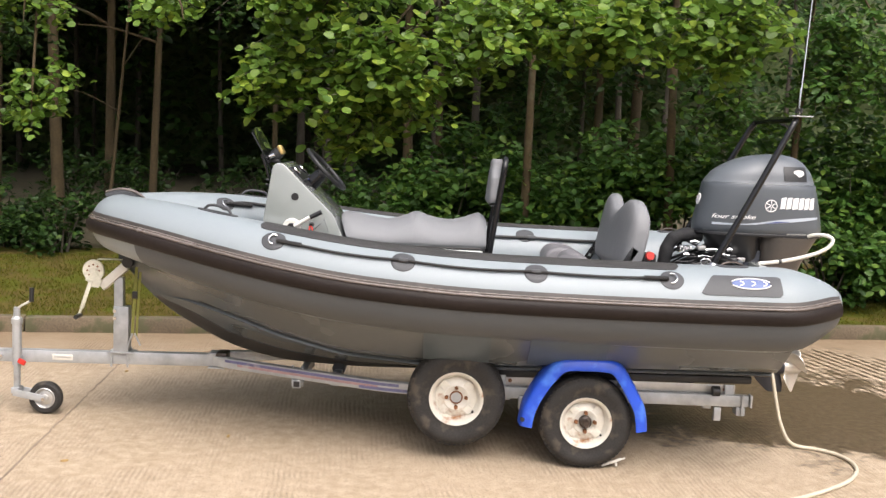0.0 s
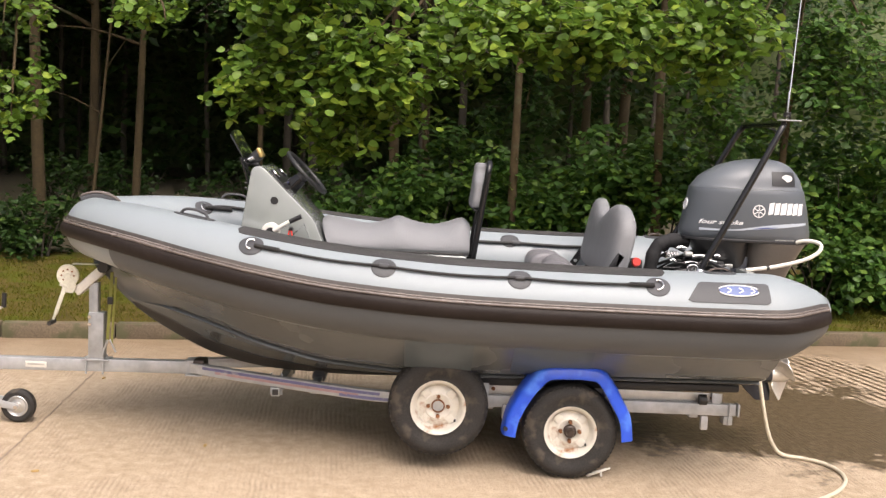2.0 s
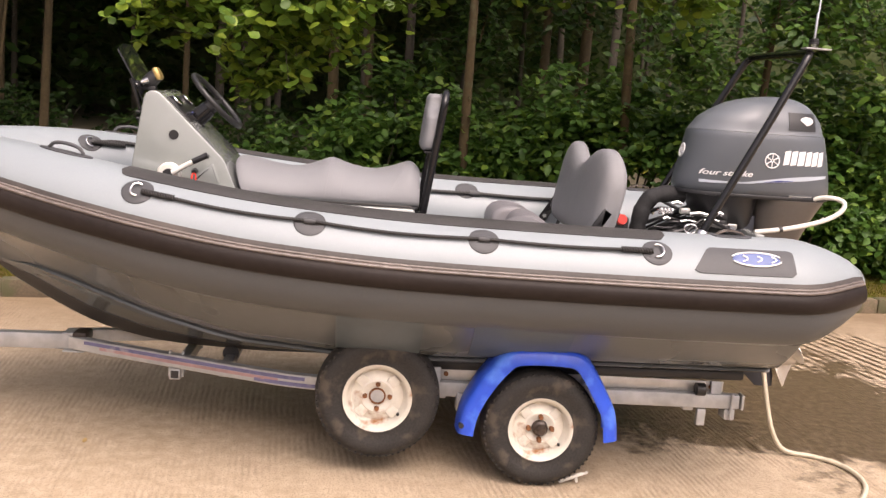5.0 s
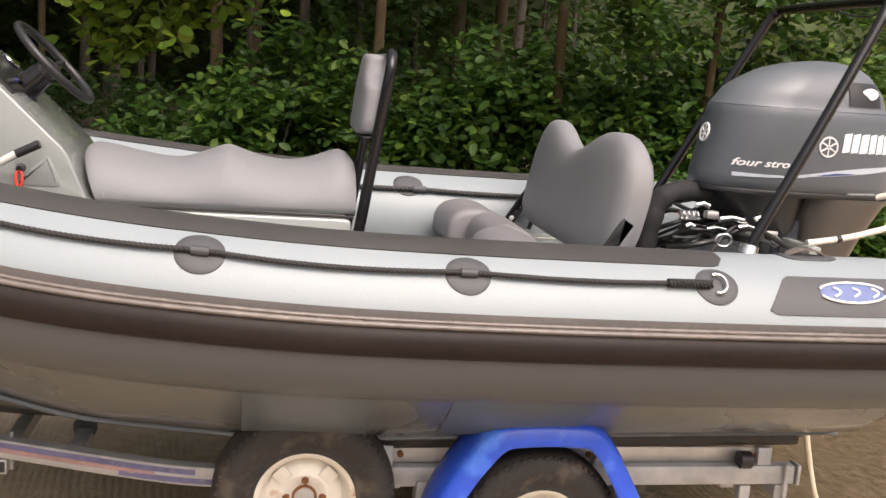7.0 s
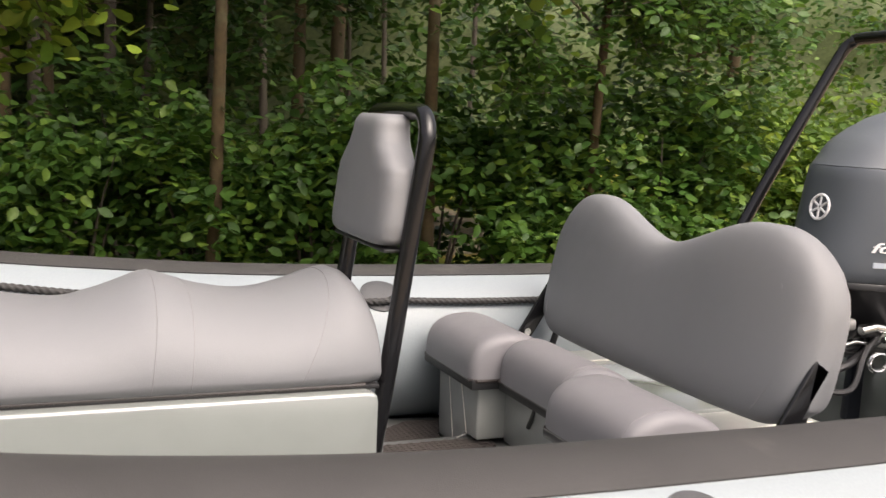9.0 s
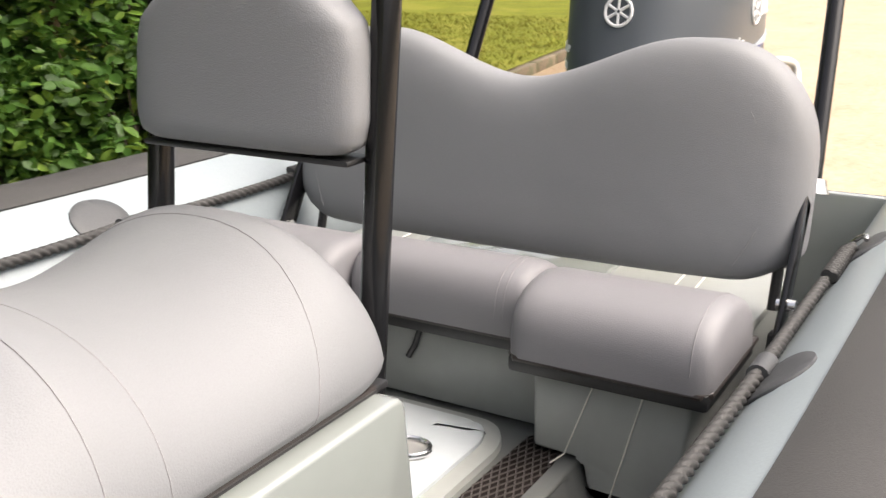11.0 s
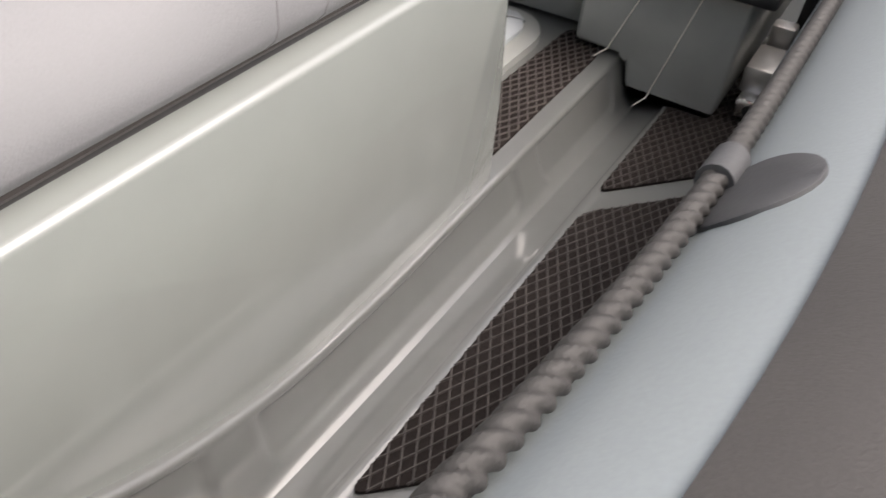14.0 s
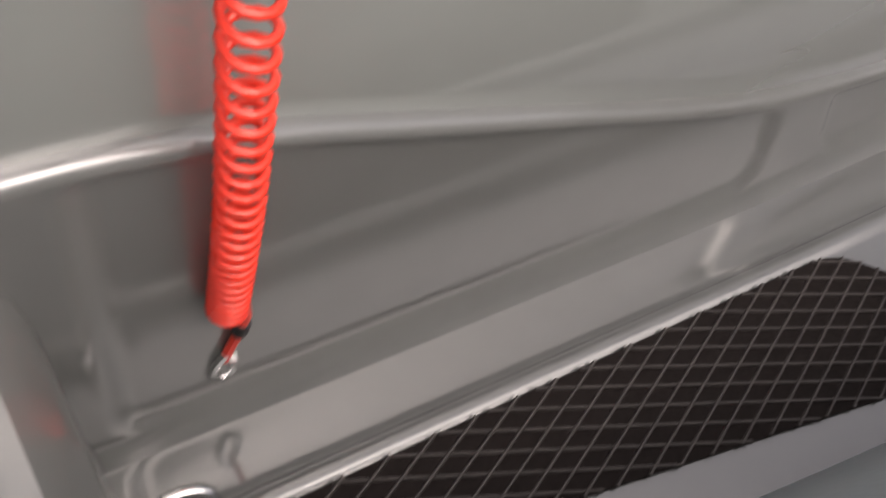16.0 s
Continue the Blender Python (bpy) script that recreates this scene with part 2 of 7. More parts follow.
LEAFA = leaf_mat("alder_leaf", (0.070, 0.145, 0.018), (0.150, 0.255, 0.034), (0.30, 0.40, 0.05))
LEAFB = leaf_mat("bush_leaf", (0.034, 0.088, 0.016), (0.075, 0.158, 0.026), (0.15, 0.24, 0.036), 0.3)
# the bush leaf again, lightened for shrubs nearer the open light
LEAFD = leaf_mat("lit_bush_leaf", (0.060, 0.122, 0.016), (0.128, 0.220, 0.028), (0.24, 0.33, 0.042), 0.35)
# leaf colour darkened, in place of the shade under the trees
LEAFC = leaf_mat("shaded_wood_leaf", (0.016, 0.042, 0.009), (0.036, 0.078, 0.015), (0.07, 0.12, 0.022), 0.25)
GRASS = leaf_mat("grass_blade", (0.075, 0.085, 0.010), (0.125, 0.125, 0.016), (0.18, 0.14, 0.03), 0.12)


def concrete():
    """Tamped concrete: ridges across, stains, and wet patches of their own shape behind the stern."""
    m = bpy.data.materials.new("tamped_concrete")
    m.use_nodes = True
    n, l = m.node_tree.nodes, m.node_tree.links
    p = n["Principled BSDF"]
    tc = n.new("ShaderNodeTexCoord")

    def math_node(op, a, b=None):
        k = n.new("ShaderNodeMath")
        k.operation = op
        for i, v in enumerate((a, b)):
            if v is None:
                continue
            if isinstance(v, (int, float)):
                k.inputs[i].default_value = v
            else:
                l.new(v, k.inputs[i])
        return k.outputs[0]

    def noise_node(scale, detail=5.0, vec=None):
        t = n.new("ShaderNodeTexNoise")
        t.inputs["Scale"].default_value, t.inputs["Detail"].default_value = scale, detail
        l.new(vec or tc.outputs["Object"], t.inputs["Vector"])
        return t.outputs["Fac"]

    def ramp(v, a, b, lo=0.0, hi=1.0):
        k = n.new("ShaderNodeMapRange")
        for key, val in (("From Min", a), ("From Max", b), ("To Min", lo), ("To Max", hi)):
            k.inputs[key].default_value = val
        l.new(v, k.inputs["Value"])
        return k.outputs[0]

    def mix(f, a, b, kind="MIX"):
        k = n.new("ShaderNodeMix")
        k.data_type, k.blend_type = "RGBA", kind
        for key, v in (("Factor", f), ("A", a), ("B", b)):
            if isinstance(v, (int, float)):
                k.inputs[key].default_value = v
            elif isinstance(v, tuple):
                k.inputs[key].default_value = (*v, 1)
            else:
                l.new(v, k.inputs[key])
        return k.outputs["Result"]

    sep = n.new("ShaderNodeSeparateXYZ")
    l.new(tc.outputs["Object"], sep.inputs[0])
    # tamping ridges run away from the kerb, slightly crooked
    wob = noise_node(1.1, 3)
    xx = math_node("ADD", math_node("MULTIPLY", sep.outputs[0], 1.0), math_node("MULTIPLY", sep.outputs[1], 0.10))
    xx = math_node("ADD", math_node("ADD", xx, math_node("MULTIPLY", wob, 0.05)), math_node("MULTIPLY", noise_node(7.0, 3), 0.022))
    wave = math_node("SINE", math_node("MULTIPLY", xx, 210.0))
    patchy = math_node("MULTIPLY", ramp(noise_node(1.7, 5), 0.42, 0.62), ramp(noise_node(9.0, 5), 0.36, 0.56))
    fine = noise_node(130, 4)
    mid = noise_node(14, 6)
    big = noise_node(0.8, 5)
    base = mix(ramp(big, 0.35, 0.65), (0.365, 0.278, 0.182), (0.45, 0.352, 0.245))
    base = mix(ramp(mid, 0.35, 0.7), base, (0.51, 0.405, 0.288))
    base = mix(math_node("MULTIPLY", ramp(wave, -1.0, 0.4, 0.6, 0.0), patchy), base, (0.25, 0.19, 0.13))
    base = mix(ramp(fine, 0.52, 0.66, 0.0, 0.8), base, (0.215, 0.165, 0.11))
    base = mix(ramp(noise_node(34, 5), 0.56, 0.72, 0.0, 0.55), base, (0.255, 0.20, 0.135))
    base = mix(ramp(noise_node(60, 2), 0.68, 0.72, 0.0, 0.7), base, (0.12, 0.09, 0.07))
    # dirt washed against the kerb, thinning out over a pace
    foot = math_node("ADD", math_node("MULTIPLY", math_node("ADD", sep.outputs[0], 2.3), -0.171), math_node("MULTIPLY", math_node("SUBTRACT", sep.outputs[1], 2.53), 0.985))
    foot = math_node("ADD", foot, math_node("MULTIPLY", math_node("SUBTRACT", noise_node(2.4, 6), 0.5), 1.1))
    base = mix(ramp(foot, -1.5, -0.1, 0.0, 0.8), base, (0.175, 0.115, 0.058))
    # damp area with ragged edge, drips in lines
    dx = math_node("DIVIDE", math_node("SUBTRACT", sep.outputs[0], 2.45), 1.35)
    dy = math_node("DIVIDE", math_node("SUBTRACT", sep.outputs[1], 0.95), 1.35)
    d = math_node("SQRT", math_node("ADD", math_node("POWER", dx, 2.0), math_node("POWER", dy, 2.0)))
    d = math_node("ADD", d, math_node("MULTIPLY", math_node("SUBTRACT", noise_node(1.6, 6), 0.5), 1.3))
    d = math_node("ADD", d, math_node("MULTIPLY", math_node("SUBTRACT", noise_node(11.0, 5), 0.5), 0.75))
    wet = ramp(d, 0.78, 0.98, 1.0, 0.0)
    st = math_node("SINE", math_node("MULTIPLY", math_node("ADD", math_node("MULTIPLY", sep.outputs[0], 0.97), math_node("MULTIPLY", sep.outputs[1], 0.24)), 66.0))
    lines = math_node("MULTIPLY", ramp(st, -0.1, 0.35), ramp(noise_node(6.0, 5), 0.34, 0.46))
    ex = math_node("DIVIDE", math_node("SUBTRACT", sep.outputs[0], 3.25), 0.95)
    ey = math_node("DIVIDE", math_node("SUBTRACT", sep.outputs[1], 1.95), 1.25)
    e = math_node("SQRT", math_node("ADD", math_node("POWER", ex, 2.0), math_node("POWER", ey, 2.0)))
    e = math_node("ADD", e, math_node("MULTIPLY", math_node("SUBTRACT", noise_node(5.0, 4), 0.5), 1.2))
    wet = math_node("MAXIMUM", wet, math_node("MULTIPLY", lines, ramp(e, 0.85, 1.0, 1.0, 0.0)))
    base = mix(wet, base, mix(ramp(noise_node(22, 6), 0.36, 0.66, 0.98, 0.72), base, (0.056, 0.034, 0.012)))
    l.new(base, p.inputs["Base Color"])
    l.new(ramp(wet, 0.0, 1.0, 0.9, 0.36), p.inputs["Roughness"])
    hgt = math_node("ADD", math_node("MULTIPLY", wave, math_node("MULTIPLY", patchy, 0.5)), math_node("MULTIPLY", fine, 0.9))
    b = n.new("ShaderNodeBump")
    b.inputs["Strength"].default_value, b.inputs["Distance"].default_value = 0.7, 0.006
    l.new(hgt, b.inputs["Height"])
    l.new(b.outputs[0], p.inputs["Normal"])
    return m


CONCRETE = concrete()
SOIL = mat("verge_soil_moss", (0.092, 0.070, 0.020), 0.95, vary=0.45, grain=60, blotch=4, bump=0.8, spec=0.1, stain=(0.075, 0.085, 0.010), stain_at=0.46, stain_scale=3.5)
WOODFLOOR = mat("woodland_litter", (0.075, 0.062, 0.034), 0.95, vary=0.4, grain=30, blotch=1.5, bump=0.8)

# ---- helpers of this scene ----
YC = 0.05  # the boat's centreline
OFF = {}


def thing(name, base, label, category, group="", kind=""):
    ob = new(name)
    ob.empty_display_size = 0.1
    ob.location = base
    OFF[ob] = Vector(base)
    return tagged(ob, label, category, group, kind)


def finish(me, material, angle=38):
    me.materials.append(material)
    for p in me.polygons:
        p.use_smooth = True
    me.set_sharp_from_angle(angle=radians(angle))


def part(name, bm, material, parent, label="", boat=False, angle=38):
    """Links a bmesh, in world (or boat) places, as one mesh object under a thing or part."""
    root = parent
    while root.parent:
        root = root.parent
    shift = -OFF[root]
    if boat:
        shift = shift + Vector((0, YC, 0))
    bmesh.ops.translate(bm, verts=bm.verts, vec=shift)
    bmesh.ops.recalc_face_normals(bm, faces=bm.faces)
    me = bpy.data.meshes.new(name)
    bm.to_mesh(me)
    bm.free()
    finish(me, material, angle)
    ob = new(name, me)
    ob.parent = parent
    if label:
        ob["label"] = label
    return ob


def bpart(name, bm, material, parent, label="", angle=38):
    return part(name, bm, material, parent, label, True, angle)


def catmull(pts, n=8, closed=False):
    pts = [Vector(p) for p in pts]
    out, k = [], len(pts)
    for i in range(k if closed else k - 1):
        p1, p2 = pts[i], pts[(i + 1) % k]
        p0 = pts[(i - 1) % k] if closed or i > 0 else p1 + (p1 - p2)
        p3 = pts[(i + 2) % k] if closed or i < k - 2 else p2 + (p2 - p1)
        for j in range(n):
            t = j / n
            out.append(0.5 * (2 * p1 + (p2 - p0) * t + (2 * p0 - 5 * p1 + 4 * p2 - p3) * t * t + (3 * p1 - p0 - 3 * p2 + p3) * t ** 3))
    if not closed:
        out.append(pts[-1])
    return out


def loft(rings, bm=None, closed=True, caps=True, wrap=False):
    """Faces between rings of equally many points."""
    bm = bm or bmesh.new()
    vs = [[bm.verts.new(p) for p in ring] for ring in rings]
    k = len(vs[0])
    pairs = list(zip(vs, vs[1:])) + ([(vs[-1], vs[0])] if wrap else [])
    for a, b in pairs:
        for i in range(k if closed else k - 1):
            j = (i + 1) % k
            bm.faces.new((a[i], a[j], b[j], b[i]))
    if caps and closed and not wrap:
        bm.faces.new(vs[0][::-1])
        bm.faces.new(vs[-1])
    return bm


def pipe(pts, r, seg=10, bm=None, closed=False):
    """A round bar along points; r: one radius or one for each point."""
    pts = [Vector(p) for p in pts]
    k = len(pts)
    rs = r if isinstance(r, (list, tuple)) else [r] * k
    rings, up = [], None
    for i, p in enumerate(pts):
        a = pts[(i - 1) % k] if closed or i else p
        b = pts[(i + 1) % k] if closed or i < k - 1 else p
        t = (b - a).normalized()
        if up is None:
            up = Vector((0, 0, 1)) if abs(t.z) < 0.9 else Vector((1, 0, 0))
        up = (up - t * up.dot(t)).normalized()
        side = t.cross(up)
        rings.append([p + rs[i] * (math.cos(q) * up + math.sin(q) * side) for q in (2 * math.pi * j / seg for j in range(seg))])
    return loft(rings, bm, wrap=closed)


def box(c, s, bev=0.004, bm=None, turn=None, seg=2):
    """A box with rounded edges at centre c, of size s."""
    own = bmesh.new()
    bmesh.ops.create_cube(own, size=1)
    bmesh.ops.scale(own, vec=s, verts=own.verts)
    if bev:
        bmesh.ops.bevel(own, geom=own.edges[:], offset=min(bev, min(s) * 0.49), segments=seg, profile=0.5, affect="EDGES")
    if turn is not None:
        bmesh.ops.transform(own, matrix=turn, verts=own.verts)
    bmesh.ops.translate(own, vec=c, verts=own.verts)
    return merge(own, bm)


def merge(own, bm):
    if bm is None:
        return own
    me = bpy.data.meshes.new("tmp")
    own.to_mesh(me)
    own.free()
    bm.from_mesh(me)
    bpy.data.meshes.remove(me)
    return bm


def lathe(profile, centre, axis="y", seg=48, bm=None, caps=True):
    """Turns (radius, along) points about an axis through centre."""
    rings = []
    for r, a in profile:
        ring = []
        for j in range(seg):
            q = 2 * math.pi * j / seg
            u, v = r * math.cos(q), r * math.sin(q)
            ring.append(Vector(centre) + Vector({"y": (u, a, v), "x": (a, u, v), "z": (u, v, a)}[axis]))
        rings.append(ring)
    return loft(rings, bm, caps=caps)


def beam(a, b, w, h, bev=0.004, bm=None):
    """A square tube between two places."""
    a, b = Vector(a), Vector(b)
    t = (b - a).normalized()
    up = Vector((0, 0, 1)) if abs(t.z) < 0.95 else Vector((1, 0, 0))
    side = t.cross(up).normalized()
    up = side.cross(t)
    m = Matrix((t, side, up)).transposed().to_4x4()
    return box((a + b) / 2, ((b - a).length, w, h), bev, bm, m)


def slab(top, low, bm=None):
    """A thin sheet from two grids of places, closed round its edge."""
    bm = bm or bmesh.new()
    t = [[bm.verts.new(p) for p in row] for row in top]
    b = [[bm.verts.new(p) for p in row] for row in low]
    ni, nj = len(t), len(t[0])
    for i in range(ni - 1):
        for j in range(nj - 1):
            bm.faces.new((t[i][j], t[i + 1][j], t[i + 1][j + 1], t[i][j + 1]))
            bm.faces.new((b[i][j], b[i][j + 1], b[i + 1][j + 1], b[i + 1][j]))
    for i in range(ni - 1):
        for j in (0, nj - 1):
            bm.faces.new((t[i][j], t[i + 1][j], b[i + 1][j], b[i][j]))
    for j in range(nj - 1):
        for i in (0, ni - 1):
            bm.faces.new((t[i][j], t[i][j + 1], b[i][j + 1], b[i][j]))
    return bm


def lerp_table(rows, x):
    """Values between rows of (x, a, b, ...), smooth enough for plans."""
    if x <= rows[0][0]:
        return rows[0][1:]
    for p, q in zip(rows, rows[1:]):
        if x <= q[0]:
            t = (x - p[0]) / (q[0] - p[0])
            return tuple(u + (v - u) * t for u, v in zip(p[1:], q[1:]))
    return rows[-1][1:]

# ---- ground, kerb, verge ----
KDIR = Vector((0.985, 0.171, 0)).normalized()   # along the kerb
KNOR = Vector((-0.171, 0.985, 0)).normalized()  # away from the road
K0 = Vector((-2.3, 2.53, 0))                    # on the kerb's foot


def kerb_at(u, v, z=0.0):
    return K0 + KDIR * u + KNOR * v + Vector((0, 0, z))


def sheet(name, places, nx, ny, material, label, category):
    bm = bmesh.new()
    vs = [[bm.verts.new(places(i / nx, j / ny)) for j in range(ny + 1)] for i in range(nx + 1)]
    for i in range(nx):
        for j in range(ny):
            bm.faces.new((vs[i][j], vs[i + 1][j], vs[i + 1][j + 1], vs[i][j + 1]))
    me = bpy.data.meshes.new(name)
    bm.to_mesh(me)
    bm.free()
    finish(me, material, 60)
    return tagged(new(name, me), label, category, kind="structure")


sheet("ground", lambda a, b: Vector((-400 + 800 * a, -400 + 800 * b, 0)), 8, 8, CONCRETE,
      "tan tamped concrete yard with a damp patch", "ground")


bm = bmesh.new()
jr = random.Random(3)
line = [Vector((-2.38 + 0.30 * t + jr.uniform(-0.006, 0.006), 1.9 - 3.4 * t, 0.0)) for t in np.linspace(0, 1, 60)]
slab([[p + Vector((w, 0, 0.0035)) for w in (-0.005, 0.004 + jr.uniform(0, 0.004))] for p in line], [[p + Vector((w, 0, -0.004)) for w in (-0.005, 0.006)] for p in line], bm)
me = bpy.data.meshes.new("concrete_joint")
bm.to_mesh(me)
bm.free()
finish(me, mat("joint_tar", (0.27, 0.21, 0.15), 0.9, vary=0.4, grain=80, bump=0.4), 60)
tagged(new("concrete_joint", me), "dark worn joint between two concrete slabs", "joint", kind="structure")


def verge_z(u, v):
    return 0.115 + 0.045 * max(v, 0) + 0.03 * noise.noise(Vector((u * 0.7, v * 0.7, 3))) * min(1, v * 2) + 0.012 * noise.noise(Vector((u * 4, v * 4, 1))) * min(1, v * 4)


def verge_place(a, b):
    u, v = -22 + 30.6 * a, 0.105 + 3.6 * b
    return kerb_at(u, v, verge_z(u, v))


sheet("verge", verge_place, 180, 24, SOIL, "mossy grass verge with bare soil behind the kerb", "verge")


def wood_place(a, b):
    u, v = -45 + 53.6 * a, 3.7 + 60 * b * b
    return kerb_at(u, v, verge_z(u, 3.7) + 0.05 * min(v - 3.7, 4) + 0.1 * noise.noise(Vector((u * 0.3, v * 0.3, 7))) - 0.002)


sheet("woodland_floor", wood_place, 60, 30, WOODFLOOR, "dark woodland floor of leaf litter under trees", "ground")

# ---- the inflatable collar's line ----
HALF = [(2.178, 0.765, 0.985, 0.082), (2.15, 0.766, 0.983, 0.112), (2.05, 0.77, 0.97, 0.172), (1.94, 0.774, 0.955, 0.217), (1.86, 0.775, 0.948, 0.229),
        (1.7, 0.775, 0.945, 0.23), (1.3, 0.775, 0.943, 0.23), (0.7, 0.775, 0.945, 0.23), (0.2, 0.775, 0.955, 0.23),
        (-0.19, 0.765, 0.978, 0.23), (-0.5, 0.737, 1.007, 0.228), (-0.8, 0.688, 1.05, 0.222), (-1.1, 0.605, 1.10, 0.212),
        (-1.4, 0.482, 1.15, 0.199), (-1.62, 0.35, 1.178, 0.187), (-1.8, 0.19, 1.19, 0.177), (-1.885, 0.08, 1.193, 0.173)]
# the boat leans a little on its trailer: the starboard tube lies higher
FULL = [(x, -y, z, r) for x, y, z, r in HALF] + [(-1.908, 0, 1.194, 0.172)] + [(x, y, z + 0.044 * min(1, y / 0.72) ** 3, r) for x, y, z, r in HALF[::-1]]
CEN = catmull([p[:3] for p in FULL], 10)
RAD = [v.x for v in catmull([(p[3], 0, 0) for p in FULL], 10)]
ARC = [0.0]
for a, b in zip(CEN, CEN[1:]):
    ARC.append(float(ARC[-1] + (b - a).length))
TOTAL = ARC[-1]


def tube_frame(s):
    s = float(min(max(s, 0.0), TOTAL))
    i = min(max(int(np.searchsorted(ARC, s)) - 1, 0), len(CEN) - 2)
    t = (s - ARC[i]) / (ARC[i + 1] - ARC[i])
    c, r = CEN[i].lerp(CEN[i + 1], t), RAD[i] + (RAD[i + 1] - RAD[i]) * t
    a, b = CEN[max(i - 1, 0)], CEN[min(i + 2, len(CEN) - 1)]
    tan = (b - a).normalized()
    out = Vector((-tan.y, tan.x, 0)).normalized()
    return c, r, tan, out, out.cross(tan).normalized() * (1 if out.cross(tan).z > 0 else -1)


def on_tube(s, phi, off=0.0):
    """A place on the collar: s along it, phi degrees up from outboard."""
    c, r, tan, out, up = tube_frame(s)
    q, off = radians(float(phi)), float(off)
    return c + (r + off) * (math.cos(q) * out + math.sin(q) * up)


def s_at(x, port=True):
    half = range(len(CEN) // 2 + 1)
    i = min(half, key=lambda k: abs(CEN[k].x - x))
    return ARC[i] if port else TOTAL - ARC[i]


def tube_strip(s0, s1, p0, p1, off, n=60, m=8, base=-0.003, round_ends=0.0):
    top, low = [], []
    for i in range(n + 1):
        s = s0 + (s1 - s0) * i / n
        squeeze = 1.0
        if round_ends:
            e = min(s - s0, s1 - s)
            if e < round_ends:
                squeeze = 0.55 + 0.45 * math.sqrt(max(0.0, 1 - (1 - e / round_ends) ** 2))
        mid, half = (p0 + p1) / 2, (p1 - p0) / 2 * squeeze
        row = [mid + half * (2 * j / m - 1) for j in range(m + 1)]
        top.append([on_tube(s, q, off) for q in row])
        low.append([on_tube(s, q, base) for q in row])
    return slab(top, low)


def tube_disc(s, phi, rs, rp, off=0.004, n=28, power=2.0, bm=None):
    """A flat patch glued on the collar, rs along and rp round it, in metres."""
    bm = bm or bmesh.new()
    _, r, *_ = tube_frame(s)
    rings = []
    for k, o in ((1.0, -0.003), (1.0, off * 0.7), (0.97, off), (0.6, off), (0.25, off)):
        ring = []
        for j in range(n):
            q = 2 * math.pi * j / n
            cu, cv = math.cos(q), math.sin(q)
            w = (abs(cu) ** power + abs(cv) ** power) ** (-1 / power)
            ring.append(on_tube(s + k * rs * w * cu, phi + math.degrees(k * rp * w * cv / r), o))
        rings.append(ring)
    return loft(rings, bm)


boat = thing("rib_boat", (0.0, YC, 0.36), "grey rigid inflatable boat with black strakes standing on its trailer", "boat")

rings = []
for i, s in enumerate(np.linspace(0, TOTAL, 190)):
    rings.append([on_tube(s, 360 * j / 40) for j in range(40)])
bpart("inflatable_collar", loft(rings), TUBE, boat, "smooth grey inflatable tube with pointed stern cones", angle=70)

# strakes: tape above, ridge, then the fat rubber band
N = 150
def band(p0, p1, bulge, foot=0.0, m=8, s0=0.02, s1=None):
    top, low = [], []
    s1 = TOTAL - 0.02 if s1 is None else s1
    for i in range(N + 1):
        s = s0 + (s1 - s0) * i / N
        _, r, *_ = tube_frame(s)
        k = 0.23 / max(r, 0.12)
        rowt, rowl = [], []
        for j in range(m + 1):
            t = j / m
            q = (p0 + (p1 - p0) * t) * k
            rowt.append(on_tube(s, q, foot + bulge * math.sin(math.pi * t) ** 0.6))
            rowl.append(on_tube(s, q, -0.006))
        top.append(rowt), low.append(rowl)
    return slab(top, low)


bpart("wear_tape", band(12.5, 18.6, 0.0, 0.004), TAPE, boat, "worn taupe tape band")
bpart("upper_strake", band(11.0, 13.9, 0.006, 0.005), RIDGE, boat, "scuffed grey rubber ridge")
bpart("upper_strake", band(7.2, 11.4, 0.010, 0.009), RIDGE, boat, "scuffed grey rubber ridge")
bpart("rubbing_strake", band(-11.5, 8.2, 0.021, 0.009, 14), STRAKE, boat, "thick black rubber rubbing strake")

# skin under the collar, below the strake, its grey darkened for the underside's shade
bpart("hull_flange", band(-60, -11.0, 0.0, 0.004, 22, 0.02, s_at(-1.55)), UNDERSIDE, boat, "tube's underside in a darker grey for its shade")
bpart("hull_flange", band(-60, -11.0, 0.0, 0.004, 22, s_at(-1.55, False)), UNDERSIDE, boat, "tube's underside in a darker grey for its shade")

# dark walkways on top
for port in (1, 0):
    a, b = sorted((s_at(1.30, port), s_at(-0.95, port)))
    bpart("walkway_strip", tube_strip(a, b, 64, 111, 0.0035, 110, 12, round_ends=0.05), STRIP, boat, "worn charcoal non-slip strip")
    s = s_at(1.62, port)
    pad = bpart("stern_pad", tube_disc(s, 92, 0.085, 0.052, 0.004, power=4.5), PATCH, boat, "dark patch with a rubber strap")
    q = [on_tube(s + d, 92, o) for d, o in ((-0.06, 0.004), (-0.045, 0.016), (-0.02, 0.024), (0.02, 0.024), (0.045, 0.016), (0.06, 0.004))]
    rows = [[p + Vector((0, w, 0)) for w in (-0.016, -0.008, 0.008, 0.016)] for p in q]
    bpart("strap", slab(rows, [[p - Vector((0, 0, 0.006)) for p in r_] for r_ in rows]), RIDGE, pad)


def d_ring(s, phi, off=0.012, size=0.03, along=1.0):
    c, r, tan, out, up = tube_frame(s)
    q = radians(phi)
    nrm = math.cos(q) * out + math.sin(q) * up
    rnd = (-math.sin(q) * out + math.cos(q) * up)
    p = on_tube(s, phi, off)
    pts = [p + size * (math.cos(w) * tan * along * 0.8 + math.sin(w) * rnd) + nrm * 0.006 * math.cos(w) for w in (radians(a) for a in range(-110, 111, 20))]
    return pipe(pts, 0.0045, 8)


